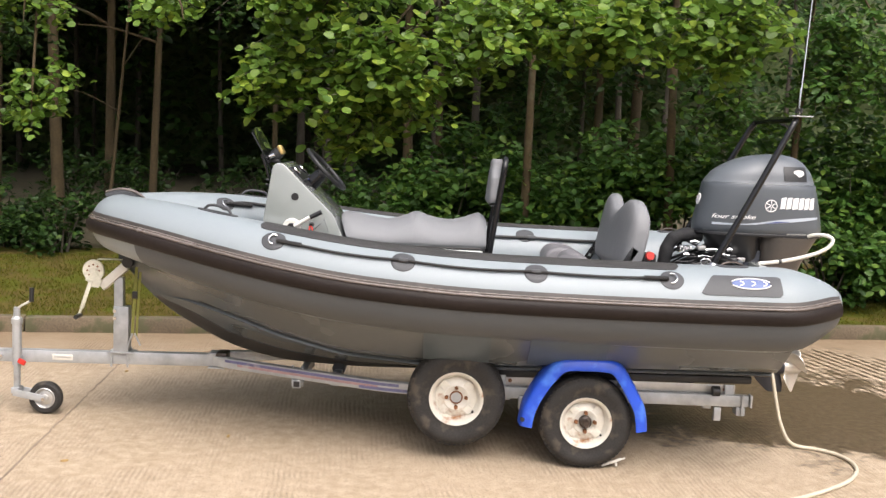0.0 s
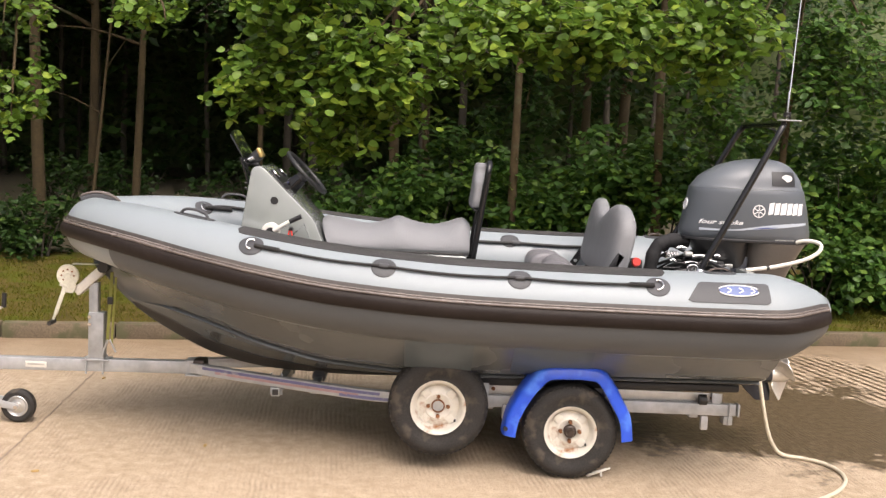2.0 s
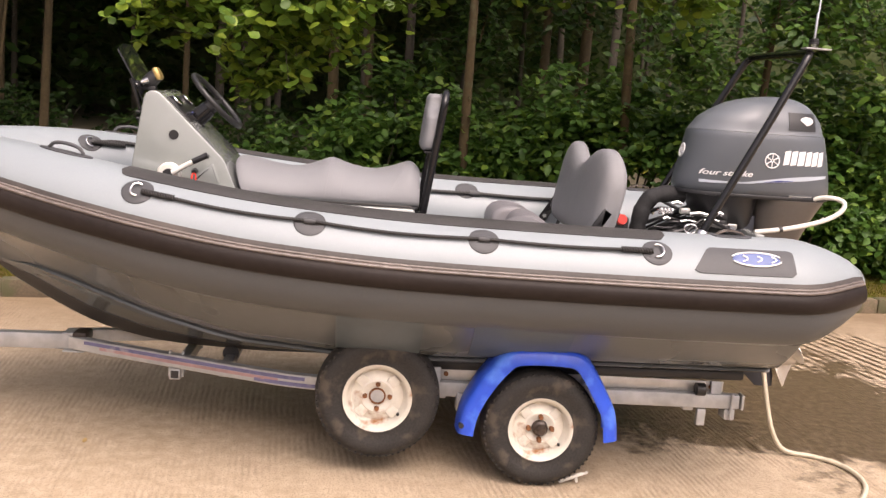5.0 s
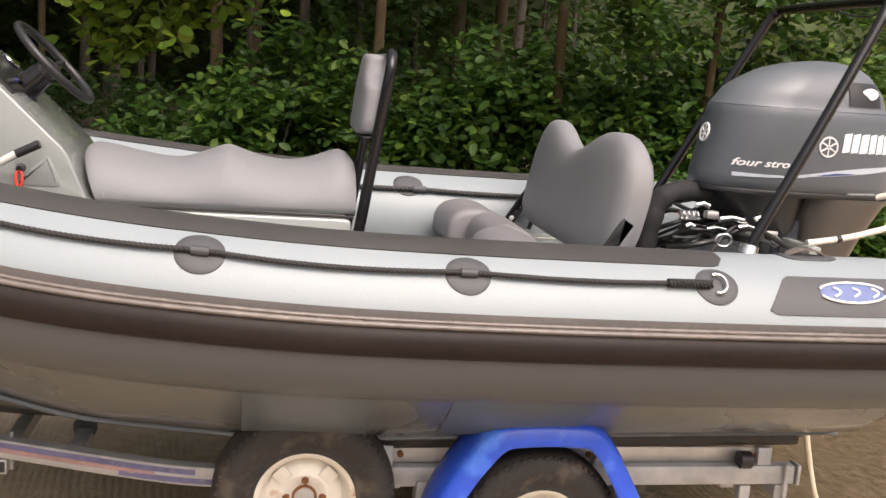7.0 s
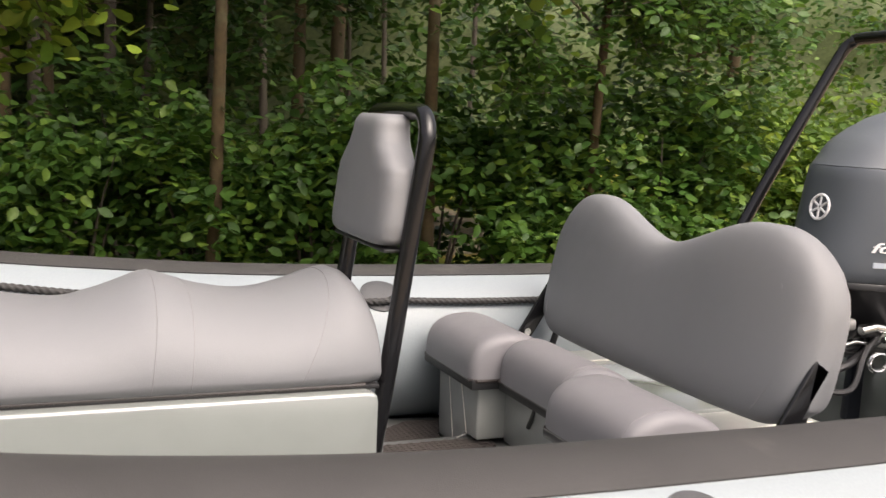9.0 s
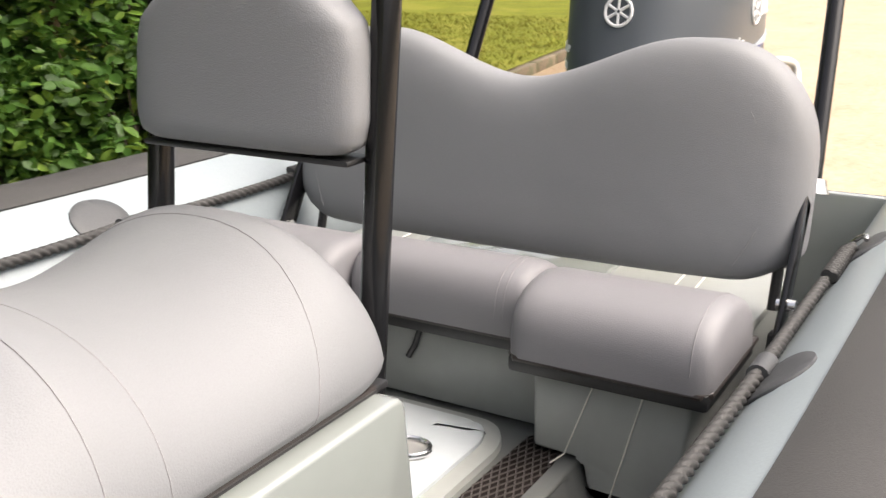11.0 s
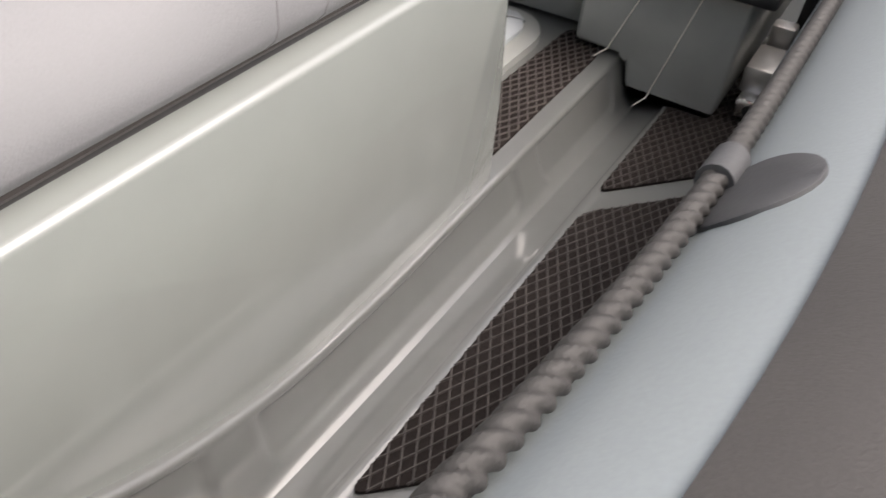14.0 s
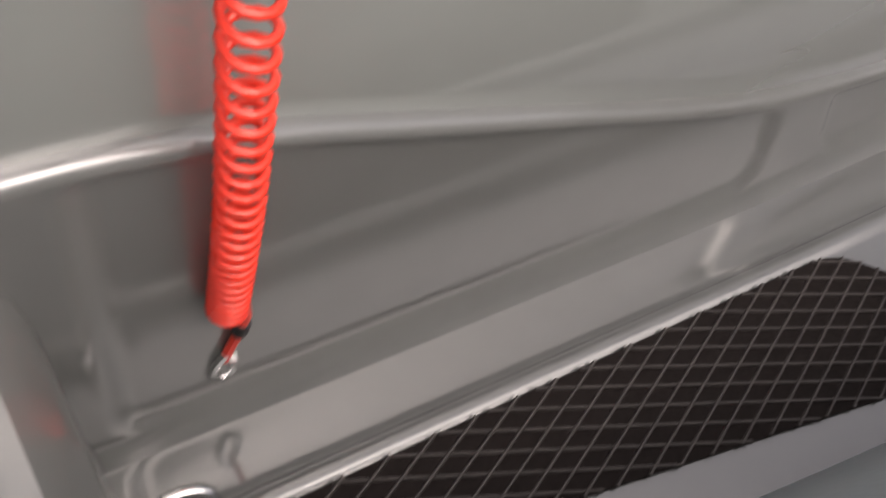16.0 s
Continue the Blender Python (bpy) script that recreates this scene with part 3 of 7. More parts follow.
def twist_rope(pts, r, turns_per_m=38, seg=18):
    """Three-strand laid rope: one lobed section that turns as it goes."""
    dense = catmull(pts, 10)
    pos, dist = [(dense[0], 0.0)], 0.0
    for a, b in zip(dense, dense[1:]):
        dist += (b - a).length
        pos.append((b, dist))
    rings, k, d = [], 0, 0.0
    while d <= dist:
        while k < len(pos) - 2 and pos[k + 1][1] < d:
            k += 1
        f = (d - pos[k][1]) / max(pos[k + 1][1] - pos[k][1], 1e-6)
        p, t = pos[k][0].lerp(pos[k + 1][0], f), (pos[k + 1][0] - pos[k][0]).normalized()
        up = (Vector((0, 0, 1)) - t * t.z).normalized()
        side = t.cross(up)
        w = 2 * math.pi * d * turns_per_m / 2
        ring = []
        for j in range(seg):
            a = 2 * math.pi * j / seg
            rad = r * (0.60 + 0.44 * abs(math.cos(1.5 * (a - w))) ** 0.8)
            ring.append(p + rad * (math.cos(a) * up + math.sin(a) * side))
        rings.append(ring)
        d += 0.0030
    return loft(rings)


# outboard life lines, their patches and rings
OUT_X = (1.26, 0.56, -0.14, -0.83)
for port in (1, 0):
    ss = [s_at(x, port) for x in OUT_X]
    sg = 1 if port else -1
    for k, s in enumerate(ss):
        bpart("rope_patch", tube_disc(s, 46, 0.063, 0.060), PATCH, boat, "round dark rope patch")
        if k in (1, 2):
            q = [on_tube(s + d, 46, 0.010) for d in (-0.022, -0.008, 0.008, 0.022)]
            bpart("rope_loop", pipe(q, 0.013, 10), PATCH, boat)
    bpart("d_ring", d_ring(ss[0], 46, along=-sg), STEEL, boat, "chrome ring")
    bpart("d_ring", d_ring(ss[3], 46, along=sg), STEEL, boat, "chrome ring")
    pts = []
    for k in range(3):
        a, b = ss[k] + (0.02 * sg if k == 0 else 0), ss[k + 1] - (0.02 * sg if k == 2 else 0)
        for j in range(6):
            t = j / 6
            pts.append(on_tube(a + (b - a) * t, 46 - 2.2 * math.sin(math.pi * t), 0.012))
    pts.append(on_tube(ss[3] - 0.02 * sg, 46, 0.012))
    bpart("life_line", twist_rope(pts, 0.0076, 52), ROPE, boat, "black laid rope")
    for k, d in ((0, 0.02), (3, -0.15)):
        q = [on_tube(ss[k] + sg * (d + 0.13 * j / 6), 46 - 1.2, 0.014) for j in range(7)]
        bpart("rope_splice", twist_rope(q, 0.0125, 60), ROPE, boat)

# inboard life lines
IN_X = {1: (1.265, 0.67, -0.035, -0.74, -1.43), 0: (1.28, 0.62, 0.0, -0.72, -1.43)}
for port in (1, 0):
    ss = [s_at(x, port) for x in IN_X[port]]
    sg = 1 if port else -1
    last = len(ss) - 1
    for k, s in enumerate(ss):
        loop = 0 < k < last
        bpart("rope_patch", tube_disc(s + (0.045 * sg if loop else 0), 132 if loop else 134, 0.062, 0.055), PATCH, boat, "round dark rope patch")
        if loop:
            q = [on_tube(s + d, 139 if k < 3 else 131, 0.012) for d in (-0.026, -0.01, 0.01, 0.026)]
            bpart("rope_loop", pipe(q, 0.0155, 14), PATCH, boat)
    bpart("d_ring", d_ring(ss[0], 136, along=-sg), STEEL, boat, "chrome ring")
    bpart("d_ring", d_ring(ss[last], 136, along=sg), STEEL, boat, "chrome ring")
    pts = []
    for k in range(last):
        for j in range(6):
            t = j / 6
            pts.append(on_tube(ss[k] + (ss[k + 1] - ss[k]) * t, (136 if k == 0 and j == 0 else 139 - 8 * min(1, max(0, k - 2 + t) * 1.1 if k >= 2 else 0)) + 1.5 * math.sin(math.pi * t), 0.013))
    pts.append(on_tube(ss[last], 138, 0.014))
    bpart("life_line", twist_rope(pts, 0.0104, 36), ROPEI, boat, "charcoal laid rope")
    q = [on_tube(ss[0] + sg * (0.02 + 0.16 * j / 6), 138, 0.014) for j in range(7)]
    bpart("rope_splice", twist_rope(q, 0.0145, 60), ROPEI, boat)
    q = [on_tube(ss[last] - sg * (0.02 + 0.16 * j / 6), 137, 0.016) for j in range(7)]
    bpart("rope_splice", twist_rope(q, 0.0135, 60), ROPEI, boat)
    # lifting handles near the bow
    a = s_at(-1.23, port)
    bpart("handle_patch", tube_disc(a, 88, 0.13, 0.028, 0.005, power=2.2), PATCH, boat)
    q = catmull([on_tube(a - 0.085, 88, 0.006), on_tube(a - 0.06, 88, 0.03), on_tube(a, 88, 0.038), on_tube(a + 0.06, 88, 0.03), on_tube(a + 0.085, 88, 0.006)], 5)
    bpart("grab_handle", pipe(q, 0.008, 8), PATCH, boat, "moulded dark rubber handle")

# stern logo panels: dark shield with a blue oval and white strokes
for port in (1, 0):
    sg = 1 if port else -1
    s = s_at(1.635, port)
    _, r, *_ = tube_frame(s)
    top, low = [], []
    for i in range(25):
        u = -1 + 2 * i / 24
        top.append([]), low.append([])
        for j in range(13):
            v = -1 + 2 * j / 12
            edge = 1 if abs(u) < 0.86 else 0.80 + 0.20 * math.sqrt(max(0, 1 - ((abs(u) - 0.86) / 0.14) ** 2))
            slant = 0.06 * (1 - v) / 2 if u < 0 else 0
            ss_ = s - sg * (0.182 * u - (slant if u < 0 else 0) * (-u))
            ph = 41 + math.degrees(0.062 * v * edge / r)
            top[-1].append(on_tube(ss_, ph, 0.004)), low[-1].append(on_tube(ss_, ph, -0.003))
    shield = bpart("logo_panel", slab(top, low), PATCH, boat, "dark panel with an oval badge")
    bpart("badge_oval", tube_disc(s - sg * 0.02, 43, 0.10, 0.030, 0.0065), LOGOB, shield, "slate blue oval")
    for k, (a0, a1) in enumerate(((20, 165), (200, 345))):
        q = [on_tube(s - sg * (0.02 + 0.105 * math.cos(radians(a))), 43 + math.degrees(0.032 * math.sin(radians(a)) / r), 0.0085) for a in range(a0, a1 + 1, 8)]
        bpart("badge_stroke", pipe(q, 0.0035, 6), WHITE, shield)
    for k in range(3):
        q = [on_tube(s - sg * (0.02 + 0.06 * (k - 1) + 0.022 * math.sin(t * 3)), 43 + math.degrees(0.02 * (t - 0.5) * 1.4 / r), 0.0085) for t in np.linspace(0, 1, 7)]
        bpart("badge_stroke", pipe(q, 0.0035, 6), WHITE, shield)

# bow chafe pad
top, low = [], []
for i in range(31):
    s = TOTAL / 2 + (-0.05 + 0.10 * i / 30)
    top.append([on_tube(s, 62 + 96 * j / 20, 0.016 + 0.012 * math.sin(math.pi * i / 30)) for j in range(21)])
    low.append([on_tube(s, 62 + 96 * j / 20, -0.003) for j in range(21)])
bpart("bow_pad", slab(top, low), PATCH, boat, "ribbed dark rubber bow pad")
for k in range(3):
    q = [on_tube(TOTAL / 2 + 0.03 * (k - 1), 64 + 92 * j / 20, 0.03) for j in range(21)]
    bpart("bow_pad_rib", pipe(q, 0.006, 6), RIDGE, boat)

# ---- hull ----
KEELZ = [(-1.93, 1.0), (-1.896, 0.951), (-1.797, 0.832), (-1.674, 0.714), (-1.515, 0.614), (-1.268, 0.482), (-1.056, 0.416), (-0.844, 0.380), (-0.42, 0.362), (0.3, 0.375), (1.0, 0.405), (1.93, 0.44)]
CHINE = [(-1.93, 0.0, 1.0), (-1.80, 0.008, 0.845), (-1.70, 0.03, 0.765), (-1.62, 0.075, 0.755), (-1.53, 0.13, 0.765), (-1.36, 0.24, 0.742), (-1.13, 0.34, 0.69), (-0.86, 0.43, 0.615), (-0.5, 0.51, 0.545), (0.0, 0.555, 0.512), (0.44, 0.56, 0.512), (1.07, 0.56, 0.528), (1.93, 0.56, 0.540)]
TOPS = [(-1.93, 0.01, 1.06), (-1.85, 0.09, 1.05), (-1.7, 0.26, 1.03), (-1.446, 0.47, 0.98), (-1.13, 0.645, 0.92), (-0.82, 0.755, 0.87), (-0.5, 0.845, 0.84), (-0.19, 0.892, 0.818), (0.28, 0.92, 0.80), (0.75, 0.92, 0.793), (1.2, 0.90, 0.785), (1.6, 0.885, 0.775), (1.93, 0.86, 0.765)]


TOPS = [(x, y + 0.042 * min(1, (x + 1.93) / 0.6), z + 0.018) for x, y, z in TOPS]


def smooth_rows(rows, xs):
    out = []
    for x in xs:
        acc, w = [0.0] * (len(rows[0]) - 1), 0
        for d in (-0.09, -0.045, 0, 0.045, 0.09):
            v = lerp_table(rows, min(max(x + d, rows[0][0]), rows[-1][0]))
            acc = [p + q for p, q in zip(acc, v)]
            w += 1
        out.append([p / w for p in acc])
    return out


XS = list(np.linspace(-1.925, 1.93, 110))
kz, ch, tp = smooth_rows(KEELZ, XS), smooth_rows(CHINE, XS), smooth_rows(TOPS, XS)


def flare(x):
    """Hollow flare at the bow, full sides aft."""
    return 1.25 - 0.5 * min(1, max(0, (x + 1.2) / 0.8))


def hull_ring(i):
    """Half a section from the keel out and up: (y, z) places."""
    k, (cy, cz), (ty, tz) = kz[i][0], ch[i], tp[i]
    x = XS[i]
    k = min(k, cz - 0.002)
    rail = 0.012 * min(1, max(0, (x + 1.62) / 0.25))
    pts = [(0, k), (0.012, k + 0.003)]
    for t in (0.2, 0.4, 0.6, 0.8, 0.95):
        pts.append((max(cy * t, 0.012 + 0.0005 * t), k + (cz - k) * t * 0.95))
    pts += [(cy, cz - rail * 0.6), (cy + rail, cz), (cy + rail * 0.6, cz + rail * 0.9), (cy, cz + rail * 1.3)]
    for t in (0.15, 0.3, 0.45, 0.6):
        pts.append((cy + (ty - cy) * t ** flare(x), cz + (tz - cz) * t))
    for t in (0.8, 0.97, 1.0):
        pts.append((cy + (ty - cy) * t ** flare(x), cz + (tz - cz) * t))
    pts.append((ty - 0.03 * min(1, ty / 0.3), tz + 0.012))
    pts.append((ty * 0.8, tz + 0.02))
    return pts


rings = []
for i, x in enumerate(XS):
    h = hull_ring(i)
    rings.append([Vector((x, -y, z)) for y, z in h[::-1]] + [Vector((x, y, z)) for y, z in h[1:]])
hull = bpart("hull", loft(rings, closed=False), GEL, boat, "grey moulded V hull with spray rails", angle=30)

# dark guard along the forefoot and keel
top, low = [], []
for i, x in enumerate(XS):
    if x < -1.70:
        continue
    h = hull_ring(i)
    w = 1.55 - 0.50 * min(1, (x + 1.70) / 0.5)
    row = []
    for sgn in (-1, 1):
        side = []
        for t in (0.0, 0.33, 0.66, 1.0):
            f = t * w * 3.2
            j = int(min(f, len(h) - 2))
            u = f - j
            y, z = h[j][0] + (h[j + 1][0] - h[j][0]) * u, h[j][1] + (h[j + 1][1] - h[j][1]) * u
            side.append((sgn * y, z))
        row += side[::-1] if sgn < 0 else side[1:]
    top.append([Vector((x, y * 1.004, z - 0.0025)) for y, z in row])
    low.append([Vector((x, y * 0.99, z + 0.004)) for y, z in row])
bpart("keel_guard", slab(top, low), KEEL, boat, "black keel guard")

# transom and splash well
bm = box((1.915, 0, 0.83), (0.03, 1.26, 0.44), 0.008)
box((1.915, 0, 1.08), (0.05, 0.62, 0.10), 0.01, bm)
bpart("transom", bm, CONSOLE, boat, "grey moulded transom board")

# faded panels on the hull's side, where lettering once stood
for xa, xb in ((-0.03, 0.33), (0.54, 0.96)):
    for sgn in (-1, 1):
        top, low = [], []
        for k in range(13):
            x = xa + (xb - xa) * k / 12
            i = min(range(len(XS)), key=lambda q: abs(XS[q] - x))
            (cy, cz), (ty, tz) = ch[i], tp[i]
            rt, rl = [], []
            for j in range(7):
                t = 0.20 + 0.60 * j / 6
                y, z = cy + (ty - cy) * t ** flare(x), cz + (tz - cz) * t
                rt.append(Vector((x, sgn * (y + 0.005), z - 0.002))), rl.append(Vector((x, sgn * (y - 0.012), z)))
            top.append(rt), low.append(rl)
        bpart("hull_panel", slab(top, low), GHOST, boat, "faded blue-grey panel")

# ---- deck ----
def floor_z(x):
    return 0.775 - 0.03 * (x - 0.66)


def narrow(x):
    """How far the footwell's lines draw in towards the bow."""
    return 0.036 * (max(0.0, -0.2 - x) if x < -0.4 else max(0.0, -x) ** 2 / 0.8)


FY = [(-0.64, 0.012), (-0.47, 0.012), (-0.398, 0.012)]
FY += [(-0.388 + 0.010 * math.sin(radians(a)), 0.004 + 0.0105 * math.cos(radians(a))) for a in (-40, -20, 0, 18, 36, 54, 70, 82)]
FY += [(-0.3768, 0.0012), (-0.3745, -0.0022), (-0.3690, -0.0042), (-0.360, -0.0064), (-0.350, -0.0088), (-0.340, -0.0113), (-0.330, -0.0138), (-0.322, -0.0155), (-0.26, -0.0175)]
prof = FY + [(-y, z) for y, z in FY[::-1]]
rings = []
for x in np.linspace(-0.80, 1.9, 60):
    rings.append([Vector((x, y - math.copysign(narrow(x), y), floor_z(x) + z)) for y, z in prof])
low = [[Vector((p.x, p.y, p.z - 0.05)) for p in r] for r in rings]
bpart("deck", slab(rings, low), DECK, boat, "glossy grey-green moulded deck with a gutter")

# bow locker step closing the deck in front of the console
rings = []
for x, z in ((-0.79, 0.80), (-0.795, 0.84), (-0.80, 0.95), (-0.806, 0.99), (-0.822, 1.008), (-0.86, 1.014), (-1.1, 1.03), (-1.4, 1.045), (-1.7, 1.06)):
    w = max(0.1, -0.02 + min(abs(c.y) for c in CEN if abs(c.x - max(x, -1.8)) < 0.08) - 0.06)
    rings.append([Vector((x, w * (2 * j / 12 - 1), z)) for j in range(13)])
low = [[Vector((p.x - 0.03, p.y, p.z - 0.03)) for p in r] for r in rings]
bpart("bow_locker", slab(rings, low), DECK, boat, "grey moulded bow locker step")

# plinth under console and seat, with sunk panels in its sides
PLE = [(-0.97, 1.06), (-0.78, 1.057), (-0.72, 1.046), (-0.68, 1.031), (-0.6, 0.997), (-0.5, 0.957), (-0.4, 0.915), (-0.3, 0.88), (-0.167, 0.850), (0.03, 0.840), (0.21, 0.843), (0.5, 0.843), (0.735, 0.842), (1.3, 0.842)]
SUNK = [(-0.782, -0.288), (-0.232, 0.343), (0.400, 0.705)]


def ease(t):
    t = min(max(t, 0), 1)
    return t * t * (3 - 2 * t)


def plinth_edge(x):
    return sum(lerp_table(PLE, x + d)[0] for d in (-0.05, -0.025, 0, 0.025, 0.05)) / 5


def pod_w(z):
    """Half the width of the console moulding, which narrows upwards."""
    return min(0.284, 0.262 + 0.021 * (1.144 - z) / 0.244) if z < 1.144 else 0.262 - 0.02 * (z - 1.144) / 0.45


def plinth_row(x, sgn):
    """From the gutter up the side, over the shoulder and in."""
    z0, z1 = floor_z(x) - 0.0135, plinth_edge(x)
    row = []
    edge = pod_w(z1) + 0.0100
    foot = 0.322 - narrow(x)
    cuts = [0, 0.003, 0.006, 0.009, 0.012, 0.015, 0.018, 0.022, 0.028, 0.035]
    span = z1 - 0.0075 - z0
    low_ts = [c / span for c in cuts]
    high_ts = [1 - c / span for c in (0.014, 0.010, 0.007, 0.004, 0.0)]
    ts = low_ts + [low_ts[-1] + (high_ts[0] - low_ts[-1]) * k / 9 for k in range(1, 9)] + high_ts
    for t in ts:
        z = z0 + span * t
        y = foot - (foot - edge) * t + 0.010 * max(0, 1 - (z - z0) / 0.012) ** 2
        deep = 0.0
        for a, b in SUNK:
            corner = 0.03
            fx = min(ease((x - a) / 0.016), ease((b - x) / 0.016))
            low_edge = z0 + 0.009 + 0.02 * (max(0, 1 - (x - a) / corner) ** 2 + max(0, 1 - (b - x) / corner) ** 2)
            fz = min(ease((z - low_edge) / 0.008), ease((z1 - 0.0095 - z) / 0.004))
            deep = max(deep, fx * fz)
        row.append(Vector((x, sgn * (y - 0.006 * deep), z)))
    for a in (8, 18, 28, 38, 48, 58, 68, 79, 90):
        q = radians(a)
        row.append(Vector((x, sgn * (edge - 0.0075 + 0.0075 * math.cos(q)), z1 - 0.0075 + 0.0075 * math.sin(q))))
    row.append(Vector((x, sgn * (edge - 0.0300), z1 + 0.0002)))
    row.append(Vector((x, sgn * (edge - 0.0330), z1 - 0.004)))
    row.append(Vector((x, 0, z1 - 0.004)))
    return row


rings = []
for x in np.linspace(-0.97, 1.3, 460):
    a, b = plinth_row(x, -1), plinth_row(x, 1)
    rings.append(a + b[::-1][1:])
bpart("plinth", loft(rings, closed=False), DECK, boat, "raised grey plinth with sunk side panels", angle=50)


# ---- deck mats ----
def clip_line(poly, p, d):
    """The stretch of the line p + t d inside a convex outline, or None."""
    t0, t1 = -9.0, 9.0
    k = len(poly)
    for i in range(k):
        a, b = poly[i], poly[(i + 1) % k]
        ex, ey = b[0] - a[0], b[1] - a[1]
        nx, ny = -ey, ex
        den, num = nx * d[0] + ny * d[1], nx * (a[0] - p[0]) + ny * (a[1] - p[1])
        if abs(den) < 1e-9:
            if num > 0:
                return None
            continue
        t = num / den
        if den > 0:
            t0 = max(t0, t)
        else:
            t1 = min(t1, t)
    return (t0, t1) if t1 - t0 > 0.004 else None


def round_poly(poly, r=0.02, n=4):
    out, k = [], len(poly)
    for i in range(k):
        p0, p1, p2 = Vector(poly[i - 1]), Vector(poly[i]), Vector(poly[(i + 1) % k])
        a, b = p1 + (p0 - p1).normalized() * r, p1 + (p2 - p1).normalized() * r
        for j in range(n + 1):
            t = j / n
            out.append(tuple((1 - t) ** 2 * a + 2 * t * (1 - t) * p1 + t * t * b))
    return out


def deck_mat(poly, z_of, angle=24.0, step=0.0128):
    area = sum(poly[i - 1][0] * poly[i][1] - poly[i][0] * poly[i - 1][1] for i in range(len(poly)))
    if area < 0:
        poly = poly[::-1]
    poly = round_poly(poly)
    bm = bmesh.new()
    lo = [bm.verts.new((x, y, z_of(x) - 0.002)) for x, y in poly]
    hi = [bm.verts.new((x, y, z_of(x) + 0.004)) for x, y in poly]
    bm.faces.new(hi)
    for i in range(len(poly)):
        bm.faces.new((lo[i - 1], lo[i], hi[i], hi[i - 1]))
    sheet_ob = bpart("deck_mat", bm, MATR, boat, "black rubber mat with a raised diamond tread")
    verts, faces = [], []
    cx, cy = sum(p[0] for p in poly) / len(poly), sum(p[1] for p in poly) / len(poly)
    for sg in (-1, 1):
        a = radians(angle) * sg
        d, nrm = (math.cos(a), math.sin(a)), (-math.sin(a), math.cos(a))
        for k in range(-80, 81):
            p = (cx + nrm[0] * step * k, cy + nrm[1] * step * k)
            hit = clip_line(poly, p, d)
            if not hit:
                continue
            w = 0.0010
            base = len(verts)
            for t in hit:
                x, y = p[0] + d[0] * t, p[1] + d[1] * t
                z = z_of(x) + 0.0035
                verts += [(x - nrm[0] * w * 1.5, y - nrm[1] * w * 1.5, z), (x - nrm[0] * w * 0.6, y - nrm[1] * w * 0.6, z + 0.0024),
                          (x + nrm[0] * w * 0.6, y + nrm[1] * w * 0.6, z + 0.0024), (x + nrm[0] * w * 1.5, y + nrm[1] * w * 1.5, z)]
            for i in range(3):
                faces.append((base + i, base + i + 1, base + 5 + i, base + 4 + i))
            faces += [(base, base + 1, base + 2, base + 3), (base + 4, base + 5, base + 6, base + 7)]
    me = bpy.data.meshes.new("mat_tread")
    me.from_pydata([(x, y + YC - OFF[boat].y, z - OFF[boat].z) for x, y, z in verts], [], faces)
    finish(me, MATL, 20)
    ob = new("mat_tread", me)
    ob.parent = sheet_ob
    ob["kind"] = "stuff"


lift = lambda x: floor_z(x) + 0.012
for sg in (-1, 1):
    m = lambda pts: [(x, sg * y) for x, y in pts]
    deck_mat(m([(0.408, 0.390), (0.72, 0.390), (1.05, 0.390), (1.05, 0.60), (0.685, 0.60)]), lift)
    deck_mat(m([(-0.228, 0.393), (0.342, 0.393), (0.615, 0.60), (-0.01, 0.60)]), lift)
    deck_mat(m([(-0.745, 0.375), (-0.292, 0.391), (-0.155, 0.525), (-0.73, 0.42)]), lift)
    top_z = lambda x: plinth_edge(x) - 0.003
    deck_mat(m([(0.325, 0.262), (0.72, 0.263), (0.782, 0.238), (0.786, 0.187), (0.48, 0.182)]), top_z)

# hatch with a flush ring, on the plinth behind the seat
hatch = thing("deck_hatch", (0.5, YC, 0.85), "pale grey moulded deck hatch with a chrome ring pull", "hatch")


def hatch_ring(w, z):
    k = 0.16 - w
    pts = round_poly([(0.36 + k, -w), (0.715, -w), (0.775 - k, -w * 0.74), (0.775 - k, w * 0.74), (0.715, w), (0.36 + k, w)], 0.04, 6)
    return [Vector((x, y, plinth_edge(x) + z)) for x, y in pts]


bpart("hatch_frame", loft([hatch_ring(0.170, -0.006), hatch_ring(0.168, 0.008), hatch_ring(0.156, 0.011)]), LOCKER, hatch)
bpart("lid", loft([hatch_ring(0.140, 0.009), hatch_ring(0.139, 0.017), hatch_ring(0.132, 0.021), hatch_ring(0.05, 0.022)]), LID, hatch, "pale glossy lid")
bpart("ring_pull", pipe([(0.60 + 0.030 * math.cos(a), 0.034 * math.sin(a) - 0.06, plinth_edge(0.6) + 0.028) for a in np.linspace(0, 2 * math.pi, 18)[:-1]], 0.005, 8, closed=True), STEEL, hatch)
bpart("ring_plate", lathe([(0.001, 0.0), (0.034, 0.0), (0.034, 0.003), (0.001, 0.003)], (0.60, -0.06, plinth_edge(0.6) + 0.0215), "z", 24), ALU, hatch)

# ---- helm console with the seat pod in one moulding ----
console = thing("helm_console", (-0.3, YC, 0.84), "pale grey-green moulded steering console with a seat pod", "console")


